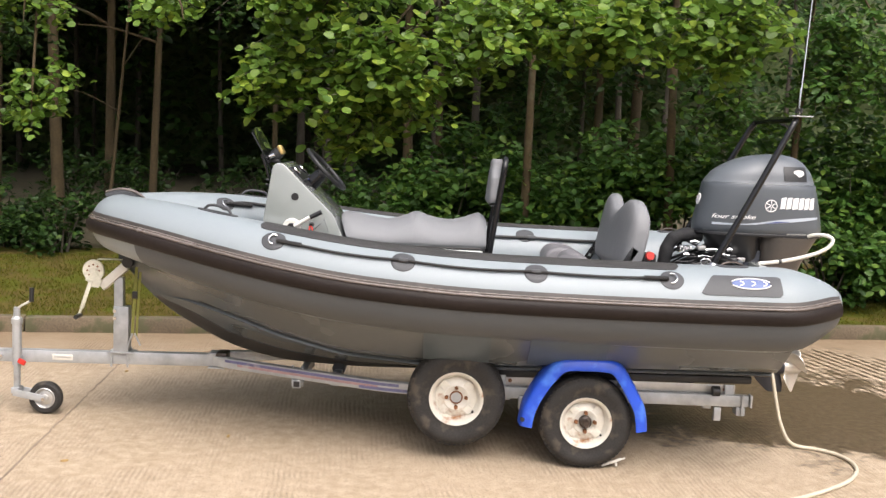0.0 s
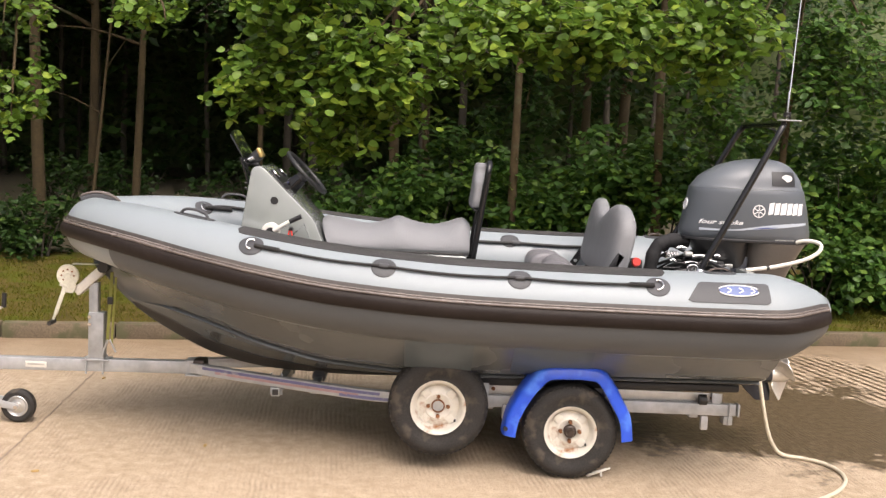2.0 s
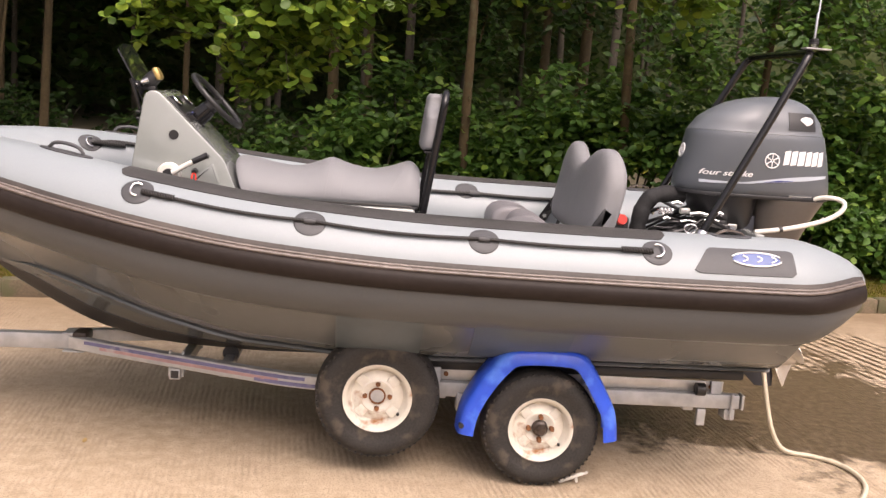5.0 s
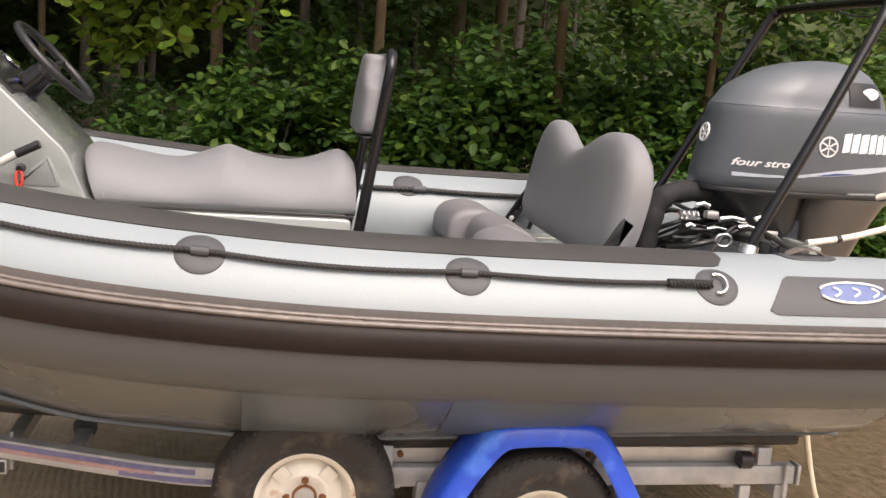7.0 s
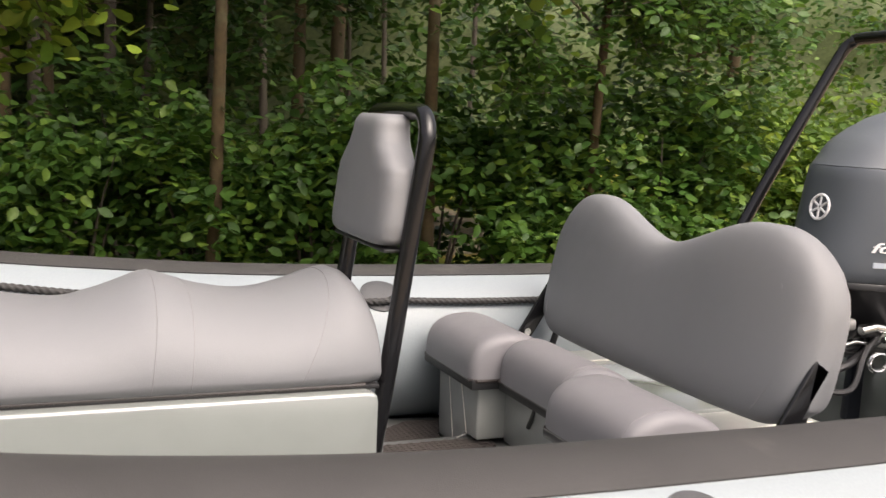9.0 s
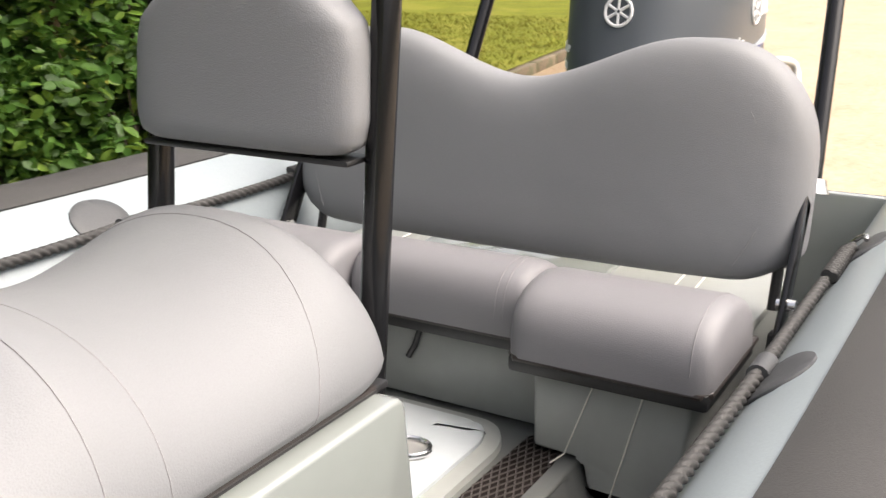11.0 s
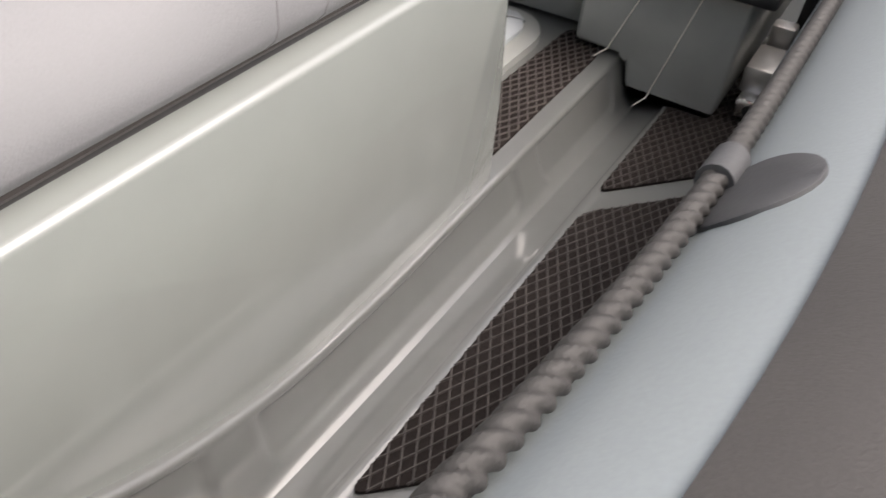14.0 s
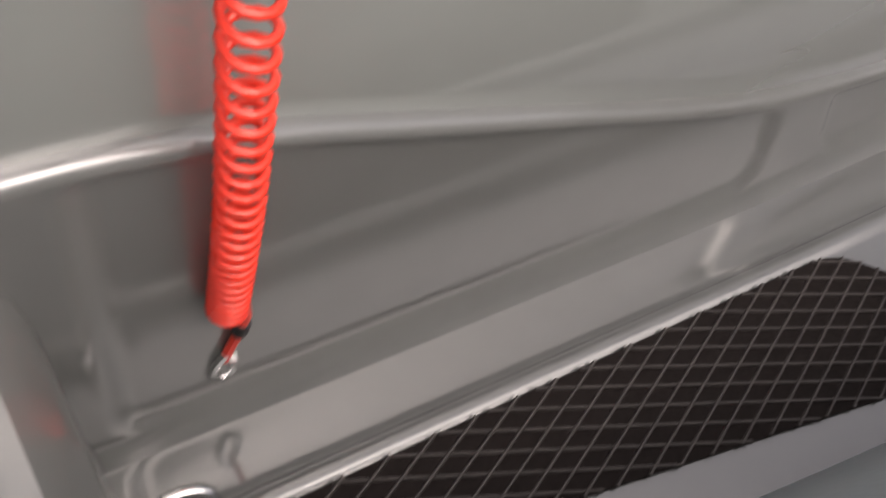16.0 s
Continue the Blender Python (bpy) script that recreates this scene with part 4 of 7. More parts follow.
def pod_outline():
    pts = [(0.284, plinth_edge(0.284) - 0.035), (0.287, 0.95), (0.290, 1.10), (0.291, 1.119), (0.288, 1.1325), (0.280, 1.138), (0.268, 1.140)]
    pts += [(x, 1.140) for x in np.linspace(0.15, -0.43, 7)]
    pts += [(-0.484, 1.140), (-0.512, 1.149), (-0.530, 1.170), (-0.557, 1.23), (-0.585, 1.295), (-0.604, 1.322), (-0.64, 1.356)]
    pts += [(-0.76, 1.470), (-0.87, 1.575), (-0.892, 1.594), (-0.91, 1.601), (-0.932, 1.600), (-0.952, 1.588), (-0.961, 1.565)]
    pts += [(-0.985, 1.40), (-1.01, 1.22), (-1.03, 1.06)]
    pts += [(x, plinth_edge(x) - 0.035) for x in np.linspace(-0.9, 0.2, 23)]
    return [(float(a), float(b)) for a, b in pts]


OUTL = pod_outline()


def inset(pts, d):
    out, k = [], len(pts)
    for i in range(k):
        a, b, c = Vector(pts[i - 1]), Vector(pts[i]), Vector(pts[(i + 1) % k])
        t = ((b - a).normalized() + (c - b).normalized())
        n = Vector((-t.y, t.x)).normalized()
        out.append(tuple(b + n * d))
    return out


rings = []
for sg in (-1, 1):
    levels = [(0.0075, 0.0), (0.0042, 0.0007), (0.0019, 0.0022), (0.0006, 0.0045), (0.0, 0.0075)]
    part_rings = []
    for d, back_off in levels:
        pts = inset(OUTL, d)
        part_rings.append([Vector((x, sg * (pod_w(z) - back_off), z)) for (x, z) in pts])
    rings += part_rings if sg < 0 else part_rings[::-1]
body = bpart("console_body", loft(rings), CONSOLE, console, "glossy pale grey-green moulding", angle=32)
# raised facet on each side
for sg in (-1, 1):
    tri = [(-0.64, 1.30), (-0.60, 1.20), (-0.74, 1.20)]
    rr = []
    for d, o in ((0.0, -0.004), (0.0, 0.003), (0.012, 0.006)):
        rr.append([Vector((x, sg * (pod_w(z) + o), z)) for x, z in inset(round_poly(tri, 0.02, 4)[::-1], d)])
    bpart("side_facet", loft(rr), CONSOLE, body)
    bpart("round_plug", pipe([(-0.82, sg * (pod_w(1.41) - 0.004), 1.41), (-0.82, sg * (pod_w(1.41) + 0.006), 1.41)], 0.022, 28), BLACK, console, "black round plug")

# dash panel, gauges and switches on the sloping face
SL = (Vector((-0.62, 0, 1.337)) - Vector((-0.88, 0, 1.583))).normalized()
NRM = Vector((-SL.z, 0, SL.x)) * -1
if NRM.z < 0:
    NRM = -NRM
face = Matrix((SL, Vector((0, 1, 0)), NRM)).transposed().to_4x4()


def dash(u, y, h=0.0):
    return Vector((-0.88, 0, 1.583)) + SL * u + Vector((0, y, 0)) + NRM * h


bpart("dash_panel", box(dash(0.09, 0, 0.003), (0.15, 0.40, 0.012), 0.004, turn=face), BLACK, console, "black dash panel")
for u, y, r in ((0.05, -0.13, 0.03), (0.05, 0.13, 0.03), (0.12, 0.15, 0.022)):
    g = bpart("gauge", pipe([dash(u, y, 0.004), dash(u, y, 0.02)], r, 24), BLACK, console)
    bpart("gauge_rim", pipe([dash(u, y, 0.018), dash(u, y, 0.023)], [r * 1.06, r * 1.0], 24), STEEL, g)
for k in range(5):
    bpart("switch", box(dash(0.13, -0.17 + 0.03 * k, 0.016), (0.012, 0.014, 0.016), 0.003, turn=face), NAVY if k == 3 else BLACK, console)

# steering wheel
HUB = Vector((-0.672, 0, 1.568))
WN = Vector((0.715, 0, 0.70)).normalized()
WU = Vector((-0.70, 0, 0.715)).normalized()
WV = Vector((0, 1, 0))
rim_pts = [HUB + 0.155 * (math.cos(a) * WU + math.sin(a) * WV) for a in np.linspace(0, 2 * math.pi, 49)[:-1]]
wheel = bpart("steering_wheel", pipe(rim_pts, 0.0135, 12, closed=True), BLACK, console, "black padded steering wheel")
for a in (90, 210, 330):
    q = radians(a)
    e = HUB + 0.148 * (math.cos(q) * WU + math.sin(q) * WV)
    bpart("spoke", pipe([HUB - WN * 0.02, HUB.lerp(e, 0.5) - WN * 0.012, e], [0.012, 0.009, 0.008], 10), BLACK, wheel)
bpart("wheel_hub", pipe([HUB - WN * 0.05, HUB - WN * 0.01, HUB - WN * 0.004], [0.034, 0.036, 0.026], 24), BLACK, wheel)
bpart("steering_column", pipe([HUB - WN * 0.165, HUB - WN * 0.13, HUB - WN * 0.125, HUB - WN * 0.05], [0.062, 0.056, 0.046, 0.04], 24), GLOSS, console, "black tilt steering column")
bpart("column_collar", pipe([HUB - WN * 0.15, HUB - WN * 0.135], [0.066, 0.06], 24), ALU, console)

# throttle on the port side
T0 = Vector((-0.83, -0.285, 1.235))
thr = bpart("throttle_base", pipe([T0 + Vector((0, 0.03, 0)), T0 + Vector((0, -0.004, 0)), T0 + Vector((0, -0.014, 0))], [0.05, 0.052, 0.044], 32), WORN, console, "white throttle housing")
bpart("throttle_boss", pipe([T0 + Vector((0, -0.012, 0)), T0 + Vector((0, -0.03, 0))], [0.026, 0.024], 24), BLACK, thr)
bpart("throttle_lever", pipe([T0 + Vector((0.02, -0.026, 0.008)), T0 + Vector((0.07, -0.034, 0.04)), T0 + Vector((0.12, -0.034, 0.07))], [0.013, 0.012, 0.012], 12), WORN, thr)
bpart("throttle_grip", pipe([T0 + Vector((0.11, -0.034, 0.064)), T0 + Vector((0.175, -0.034, 0.098))], [0.0135, 0.0135], 12), BLACK, thr)

# screen, compass, lamp bracket on top
bm = bmesh.new()
top, low = [], []
for j in range(13):
    y = -0.19 + 0.38 * j / 12
    c = 0.012 * (1 - (y / 0.19) ** 2)
    col = [Vector((-0.975 - c * 0.6, y, 1.54)), Vector((-1.03 - c * 0.6, y, 1.66)), Vector((-1.098 - c * 0.5, y * 0.9, 1.80 - 0.03 * abs(y / 0.19) ** 3))]
    top.append(col), low.append([p + Vector((0.006, 0, 0.003)) for p in col])
bpart("windscreen", slab(top, low), SCREEN, console, "smoked acrylic windscreen")
bpart("screen_grip", pipe([(-0.985, -0.185, 1.50), (-1.0, -0.19, 1.56), (-1.03, -0.19, 1.64), (-1.03, 0.19, 1.64), (-1.0, 0.19, 1.56), (-0.985, 0.185, 1.50)], 0.008, 8), GLOSS, console)
comp = bpart("compass", pipe([(-1.0, -0.05, 1.615), (-0.965, -0.05, 1.65), (-0.945, -0.05, 1.668)], [0.03, 0.036, 0.032], 16), BLACK, console, "black compass with a gold bezel")
bpart("bezel", box((-0.94, -0.05, 1.675), (0.028, 0.075, 0.062), 0.012, turn=Matrix.Rotation(radians(-28), 4, "Y")), GOLD, comp)
bpart("compass_foot", box((-0.975, -0.05, 1.607), (0.06, 0.05, 0.02), 0.005), BLACK, comp)
bpart("bracket_knob", pipe([(-1.0, -0.10, 1.63), (-0.97, -0.10, 1.645)], 0.014, 12), STEEL, console)
for k, z in enumerate((1.47, 1.50)):
    bpart("front_stud", pipe([(-0.985, -0.2, z), (-1.0, -0.2, z)], 0.007, 10), BLACK, console)

# ---- kill cord ----
cord = thing("kill_cord", (-0.714, -0.2445, 0.9), "bright red coiled kill cord hanging from the console", "lanyard")
CX, CY = -0.714, -0.2445
turns, pts = 25, []
for i in range(turns * 14 + 1):
    t = i / (turns * 14)
    a = 2 * math.pi * turns * t
    rad = 0.0096 - 0.0006 * t
    z = 1.164 - 0.246 * t * (1.42 - 0.42 * t)
    pts.append((CX + rad * math.cos(a) + 0.0016 * math.sin(4 * t), CY + rad * math.sin(a), z))
part("coil", pipe(pts, 0.0020, 7), RED, cord, "bright red plastic coil", angle=80)
part("upper_leader", pipe([(CX + 0.009, CY, 1.164), (CX + 0.002, CY, 1.172), (CX - 0.002, CY, 1.182), (CX - 0.004, CY, 1.196)], 0.0032, 8), RED, cord)
part("crimp", pipe([(CX - 0.003, CY, 1.180), (CX - 0.004, CY, 1.192)], 0.0052, 10), ALU, cord)
part("wrist_loop", pipe(catmull([(CX - 0.004, CY, 1.192), (CX - 0.010, CY - 0.002, 1.205), (CX - 0.013, CY, 1.225), (CX - 0.010, CY + 0.006, 1.242), (CX - 0.003, CY + 0.008, 1.246), (CX + 0.004, CY + 0.004, 1.236), (CX + 0.005, CY, 1.215), (CX - 0.002, CY, 1.194)], 4), 0.0038, 8), RED, cord, "red webbing loop")
part("lower_leader", pipe([(CX + 0.008, CY, 0.920), (CX + 0.010, CY, 0.902), (CX + 0.007, CY, 0.885), (CX + 0.002, CY, 0.868), (CX - 0.001, CY, 0.855)], 0.0030, 8), RED, cord)
part("lower_crimp", pipe([(CX + 0.0085, CY, 0.893), (CX + 0.0065, CY, 0.884)], 0.0046, 10), BLACK, cord)
part("snap_hook", pipe([(CX, CY, 0.862), (CX - 0.006, CY, 0.852), (CX - 0.008, CY, 0.840), (CX - 0.002, CY, 0.830), (CX + 0.005, CY, 0.836), (CX + 0.004, CY, 0.848)], 0.0030, 8), STEEL, cord, "small chrome snap hook")
part("switch_body", pipe([(CX - 0.004, CY + 0.004, 1.250), (CX - 0.004, CY + 0.045, 1.253)], [0.011, 0.014], 16), BLACK, cord, "black kill switch")

eye = [(-0.768 + 0.020 * math.cos(a), -0.354 + 0.009 * math.sin(a), 0.821 + 0.008 * math.sin(a)) for a in np.linspace(0, 2 * math.pi, 22)[:-1]]
bpart("lifting_eye", pipe(eye, 0.0045, 10, closed=True), STEEL, boat, "chrome lifting eye")

# ---- helm seat ----
seat = thing("straddle_bench", (-0.13, YC, 1.168), "two-person grey vinyl straddle bench with a back hoop", "bench")
TOPZ = [(-0.60, 1.32), (-0.574, 1.335), (-0.53, 1.337), (-0.485, 1.331), (-0.42, 1.316), (-0.34, 1.304), (-0.275, 1.299), (-0.21, 1.318), (-0.16, 1.338), (-0.118, 1.358), (-0.07, 1.342), (-0.02, 1.325), (0.05, 1.313), (0.107, 1.313), (0.18, 1.332), (0.24, 1.357), (0.265, 1.362), (0.285, 1.358), (0.31, 1.33)]


def arch(x, zt, w, zb, sq=2.2, n=26):
    """A cushion's section: flat below, arched above."""
    out = []
    for j in range(n + 1):
        a = math.pi * j / n
        c, s_ = math.cos(a), math.sin(a)
        out.append(Vector((x, w * abs(c) ** (2 / sq) * (1 if c > 0 else -1), zb + (zt - zb) * abs(s_) ** (2 / sq))))
    for i, sg in ((0, 1), (n, -1)):
        out[i].y -= sg * 0.021
    return out[:1] + [Vector((x, w - 0.012, zb + 0.007)), Vector((x, w - 0.0035, zb + 0.017))] + out[1:-1] + [Vector((x, -w + 0.0035, zb + 0.017)), Vector((x, -w + 0.012, zb + 0.007))] + out[-1:]


rings = []
xs = [-0.575, -0.572, -0.565, -0.55] + list(np.linspace(-0.53, 0.26, 44)) + [0.28, 0.295, 0.304, 0.308]
for x in xs:
    zt = sum(lerp_table(TOPZ, x + d)[0] for d in (-0.02, -0.01, 0, 0.01, 0.02)) / 5 - 0.015
    e = min(x + 0.577, 0.31 - x)
    k = 1.0 if e > 0.05 else 0.86 + 0.14 * math.sqrt(max(0, 1 - (1 - e / 0.05) ** 2))
    zb = 1.146
    ring = arch(x, zb + (zt - zb) * k, 0.2475 * (0.95 + 0.05 * k) * (1 if x < 0.22 else 1 - 0.10 * ((x - 0.22) / 0.09) ** 2), zb)
    lean = 0.078 * ease((-0.30 - x) / 0.275)
    rings.append([Vector((p.x + lean * (1 - min(1, (p.z - zb) / 0.18)), p.y, p.z)) for p in ring])
cush = bpart("cushion", loft(rings), VINYL, seat, "padded grey vinyl cushion with cross seams", angle=60)
for x0, x1 in ((-0.135, -0.112), (-0.065, -0.045), (0.135, 0.235)):
    q = []
    for j in range(1, 30):
        x = x0
        for _ in range(4):
            zt = sum(lerp_table(TOPZ, x + d)[0] for d in (-0.02, -0.01, 0, 0.01, 0.02)) / 5 - 0.015
            p = arch(x, zt, 0.2475, 1.146)[j]
            x = x0 + (x1 - x0) * (p.z - 1.146) / 0.19
        q.append(p)
    bpart("seam", pipe(q, 0.0008, 6), SEAM, cush)
bpart("seat_base", box((-0.098, 0, 1.1425), (0.800, 0.462, 0.010), 0.003), BLACK, seat, "black seat board")
for sg in (-1, 1):
    # welt along the lower edge, its flap tucked over the board
    q = [(x, sg * (0.2290 + 0.0015 * math.sin(9 * x)), 1.1480) for x in np.linspace(-0.490, 0.272, 30)]
    bpart("welt", pipe(q, 0.0045, 8), WELT, seat, "dark brown vinyl welt")
    q = []
    for j in range(12):
        t = j / 11
        z = 1.170 + 0.130 * t
        x = -0.55 + 0.078 * ease(0.25 / 0.275) * (1 - min(1, (z - 1.146) / 0.18))
        zt = 1.305
        q.append((x + 0.006, sg * (0.2470 * (1 - min(0.999, (z - 1.146) / (zt - 1.146)) ** 2.2) ** (1 / 2.2) + 0.0008), z))
    bpart("seam", pipe(q, 0.0012, 6), SEAM, cush)

LY = 0.185
hoop = catmull([(0.297, -LY, 0.86), (0.312, -LY, 1.0), (0.334, -LY, 1.154), (0.366, -LY, 1.40), (0.393, -LY, 1.60), (0.399, -LY + 0.008, 1.645), (0.403, -LY + 0.035, 1.672), (0.404, -LY + 0.07, 1.680),
                (0.404, 0, 1.682), (0.404, LY - 0.07, 1.680), (0.403, LY - 0.035, 1.672), (0.399, LY - 0.008, 1.645), (0.393, LY, 1.60), (0.366, LY, 1.40), (0.334, LY, 1.154), (0.312, LY, 1.0), (0.297, LY, 0.86)], 6)
bpart("back_hoop", pipe(hoop, 0.0185, 16), GLOSS, seat, "glossy black tubular hoop", angle=70)
for sg in (-1, 1):
    bpart("hoop_foot", box((0.30, sg * LY, 0.852), (0.07, 0.06, 0.012), 0.004), BLACK, seat)
PADW = [(1.412, 0.160), (1.42, 0.175), (1.45, 0.182), (1.535, 0.178), (1.565, 0.170), (1.59, 0.142), (1.615, 0.110), (1.64, 0.094), (1.658, 0.090), (1.668, 0.083), (1.674, 0.07)]
rings = []
for z in list(np.linspace(1.412, 1.674, 34)):
    w = lerp_table(PADW, z)[0]
    e = min(z - 1.409, 1.677 - z)
    k = 1 if e > 0.03 else math.sqrt(max(0.02, 1 - (1 - e / 0.03) ** 2))
    cx, th = 0.340 + 0.10 * (z - 1.405), 0.043 * (0.55 + 0.45 * k)
    ring = []
    for j in range(32):
        a = 2 * math.pi * j / 32
        c, s_ = math.cos(a), math.sin(a)
        ring.append(Vector((cx + th * abs(c) ** 0.6 * (1 if c > 0 else -1), w * abs(s_) ** 0.45 * (1 if s_ > 0 else -1), z)))
    rings.append(ring)
pad = bpart("back_pad", loft(rings), VINYL, seat, "bottle-shaped grey vinyl back pad", angle=60)
bpart("pad_board", box((0.345, 0, 1.402), (0.05, 0.34, 0.008), 0.003), BLACK, seat)

# ---- stern bench ----
bench = thing("stern_bench", (1.0, YC, 0.8), "grey moulded stern bench with vinyl cushions and a wide backrest", "bench")
for sg in (-1, 1):
    prof = [(0.215, 0.852), (0.292, 0.850), (0.304, 0.842), (0.312, 0.80), (0.320, 0.792), (0.45, 0.790), (0.462, 0.80), (0.478, 0.995), (0.215, 0.995)]
    rr = [[Vector((x, sg * y, z)) for y, z in inset(round_poly(prof, 0.008, 2), d)] for x, d in ((0.733, 0.007), (0.7345, 0.003), (0.739, 0.0), (1.32, 0.0))]
    bpart("locker", loft(rr), LOCKER, bench, "grey moulded seat locker")
    for ya, yb, zb in ((0.324, 0.272, 0.853), (0.405, 0.352, 0.793)):
        bpart("cord", pipe([(0.80, sg * ya, 1.006), (0.731, sg * ya, 0.996), (0.7315, sg * yb, zb), (0.70, sg * (yb - 0.01), zb - 0.004)], 0.0014, 6), WORN, bench)
bpart("centre_locker", box((1.06, 0, 0.92), (0.5, 0.43, 0.15), 0.008), LOCKER, bench, "grey moulded seat locker")
bpart("locker_strap", pipe([(0.812, 0.05, 0.985), (0.806, 0.06, 0.95), (0.806, 0.075, 0.925)], 0.006, 8), BLACK, bench)
bpart("locker_top", box((1.18, 0, 0.998), (0.42, 0.96, 0.02), 0.005), LOCKER, bench, "grey locker top")
bpart("locker_lid", box((1.20, 0.06, 1.010), (0.30, 0.44, 0.016), 0.006), CONSOLE, bench, "grey-green locker lid")
for y in (-0.35, -0.31, 0.33):
    bpart("lid_cord", pipe([(0.97, y, 1.012), (1.36, y + 0.02, 1.012)], 0.0022, 6), WORN, bench)


def roll_line(y, x0, x1, z0, z1):
    """A stitch line over the front and top of such a cushion."""
    out = []
    for j in range(1, 20):
        c, s_ = math.cos(math.pi * j / 28), math.sin(math.pi * j / 28)
        fx = -abs(c) ** 0.75 if c > 0 else abs(c) ** 0.8
        out.append((((x0 + x1) + (x1 - x0) * fx) / 2, y, z0 + (z1 - z0) * s_ ** 0.62 * (1 - 0.22 * max(0, fx))))
    return out


def roll_cushion(y0, y1, x0, x1, z0, z1, name="seat_cushion"):
    """A seat cushion with a fat rounded front."""
    rings = []
    for y in [y0, y0 + 0.004, y0 + 0.012, y0 + 0.025] + list(np.linspace(y0 + 0.05, y1 - 0.05, 8)) + [y1 - 0.025, y1 - 0.012, y1 - 0.004, y1]:
        y = float(y)
        e = min(y - y0, y1 - y)
        k = 1 if e > 0.03 else 0.80 + 0.20 * math.sqrt(max(0, 1 - (1 - e / 0.03) ** 2))
        cx, cz, hx, hz = (x0 + x1) / 2, z0, (x1 - x0) / 2 * k, (z1 - z0) * k
        ring = []
        for j in range(29):
            a = math.pi * j / 28
            c, s_ = math.cos(a), math.sin(a)
            fx = -abs(c) ** 0.75 if c > 0 else abs(c) ** 0.8
            zz = s_ ** 0.62 * (1 - 0.22 * max(0, fx))
            ring.append(Vector((cx + hx * fx, y, cz + hz * zz)))
        rings.append(ring)
    return bpart(name, loft(rings), BENCHV, bench, "rounded grey vinyl seat cushion", angle=60)


for sg in (-1, 1):
    a, b = sorted((sg * 0.182, sg * 0.512))
    c = roll_cushion(a, b, 0.695, 0.95, 1.020, 1.134)
    bpart("cushion_board", box((0.822, (a + b) / 2, 1.008), (0.248, 0.326, 0.030), 0.008), BLACK, bench)
    bpart("welt", pipe([(0.96, a + 0.004, 1.018), (0.712, a + 0.004, 1.018), (0.701, a + 0.014, 1.018), (0.701, b - 0.014, 1.018), (0.712, b - 0.004, 1.018), (0.96, b - 0.004, 1.018)], 0.006, 8), WELT, bench, "dark brown vinyl welt")
    y = sg * 0.481
    bpart("seam", pipe(roll_line(y, 0.695, 0.95, 1.020, 1.134), 0.001, 6), SEAM, c)
c = roll_cushion(-0.180, 0.180, 0.765, 0.96, 1.020, 1.130)
for y in (-0.14, -0.125):
    bpart("seam", pipe(roll_line(y, 0.765, 0.96, 1.020, 1.130), 0.001, 6), SEAM, c)
bpart("cushion_board", box((0.87, 0, 1.008), (0.20, 0.36, 0.030), 0.006), BLACK, bench)
bpart("welt", pipe([(0.772, -0.178, 1.018), (0.772, 0.178, 1.018)], 0.006, 8), WELT, bench, "dark brown vinyl welt")


def back_top(y):
    a = abs(y)
    hump = 1.400 + 0.083 * ease(a / 0.32) if a < 0.32 else 1.483
    if a > 0.36:
        t = (a - 0.36) / 0.182
        hump -= 0.20 * (1 - math.sqrt(max(0, 1 - t * t)))
    return hump


rings = []
for y in [-0.541, -0.538, -0.532, -0.522] + list(np.linspace(-0.50, 0.50, 44)) + [0.522, 0.532, 0.538, 0.541]:
    y = float(y)
    a = abs(y)
    zt, zb = back_top(y), 1.074 + (0.05 * ((a - 0.43) / 0.111) ** 2 if a > 0.43 else 0)
    e = 0.543 - a
    k = 1 if e > 0.05 else 0.35 + 0.65 * math.sqrt(max(0, 1 - (1 - e / 0.05) ** 2))
    h, m = (zt - zb) / 2, (zt + zb) / 2
    ring = []
    for j in range(36):
        q = 2 * math.pi * j / 36
        c, s_ = math.cos(q), math.sin(q)
        z = m + h * abs(s_) ** 0.5 * (1 if s_ > 0 else -1)
        x = 1.075 + 0.22 * (z - 1.11) - 0.10 * ((z - 1.11) ** 2) + 0.055 * k * abs(c) ** 0.7 * (1 if c > 0 else -1) + 0.05 * (y / 0.556) ** 4
        ring.append(Vector((x, y, z)))
    rings.append(ring)
back = bpart("backrest", loft(rings), VINYL, bench, "wide grey vinyl backrest with two humps", angle=60)
for sg in (-1, 1):
    q = []
    for t in np.linspace(0, 1, 14):
        z = 1.11 + 0.26 * t
        y = 0.44 + 0.045 * math.sin(math.pi * t)
        q.append((1.02 + 0.22 * (z - 1.11) - 0.10 * (z - 1.11) ** 2 + 0.05 * (y / 0.556) ** 4 + 0.0015, sg * y, z))
    bpart("seam", pipe(q, 0.0007, 6), SEAM, back)
    h = bpart("hinge_bracket", beam((0.985, sg * 0.535, 0.985), (1.13, sg * 0.535, 1.22), 0.012, 0.045, 0.004), GLOSS, bench, "black hinge bracket")
    bpart("hinge_bolt", pipe([(1.03, sg * 0.522, 1.06), (1.03, sg * 0.553, 1.06)], 0.011, 12), STEEL, h)
    bpart("hinge_bolt", pipe([(1.0, sg * 0.522, 1.01), (1.0, sg * 0.553, 1.01)], 0.009, 12), STEEL, h)
    bpart("stay", beam((0.99, sg * 0.52, 0.80), (1.0, sg * 0.53, 1.02), 0.02, 0.03, 0.004), BLACK, bench)
    bpart("back_rail", pipe([(1.10, sg * 0.50, 1.02), (1.16, sg * 0.50, 1.2)], 0.01, 8), BLACK, bench)
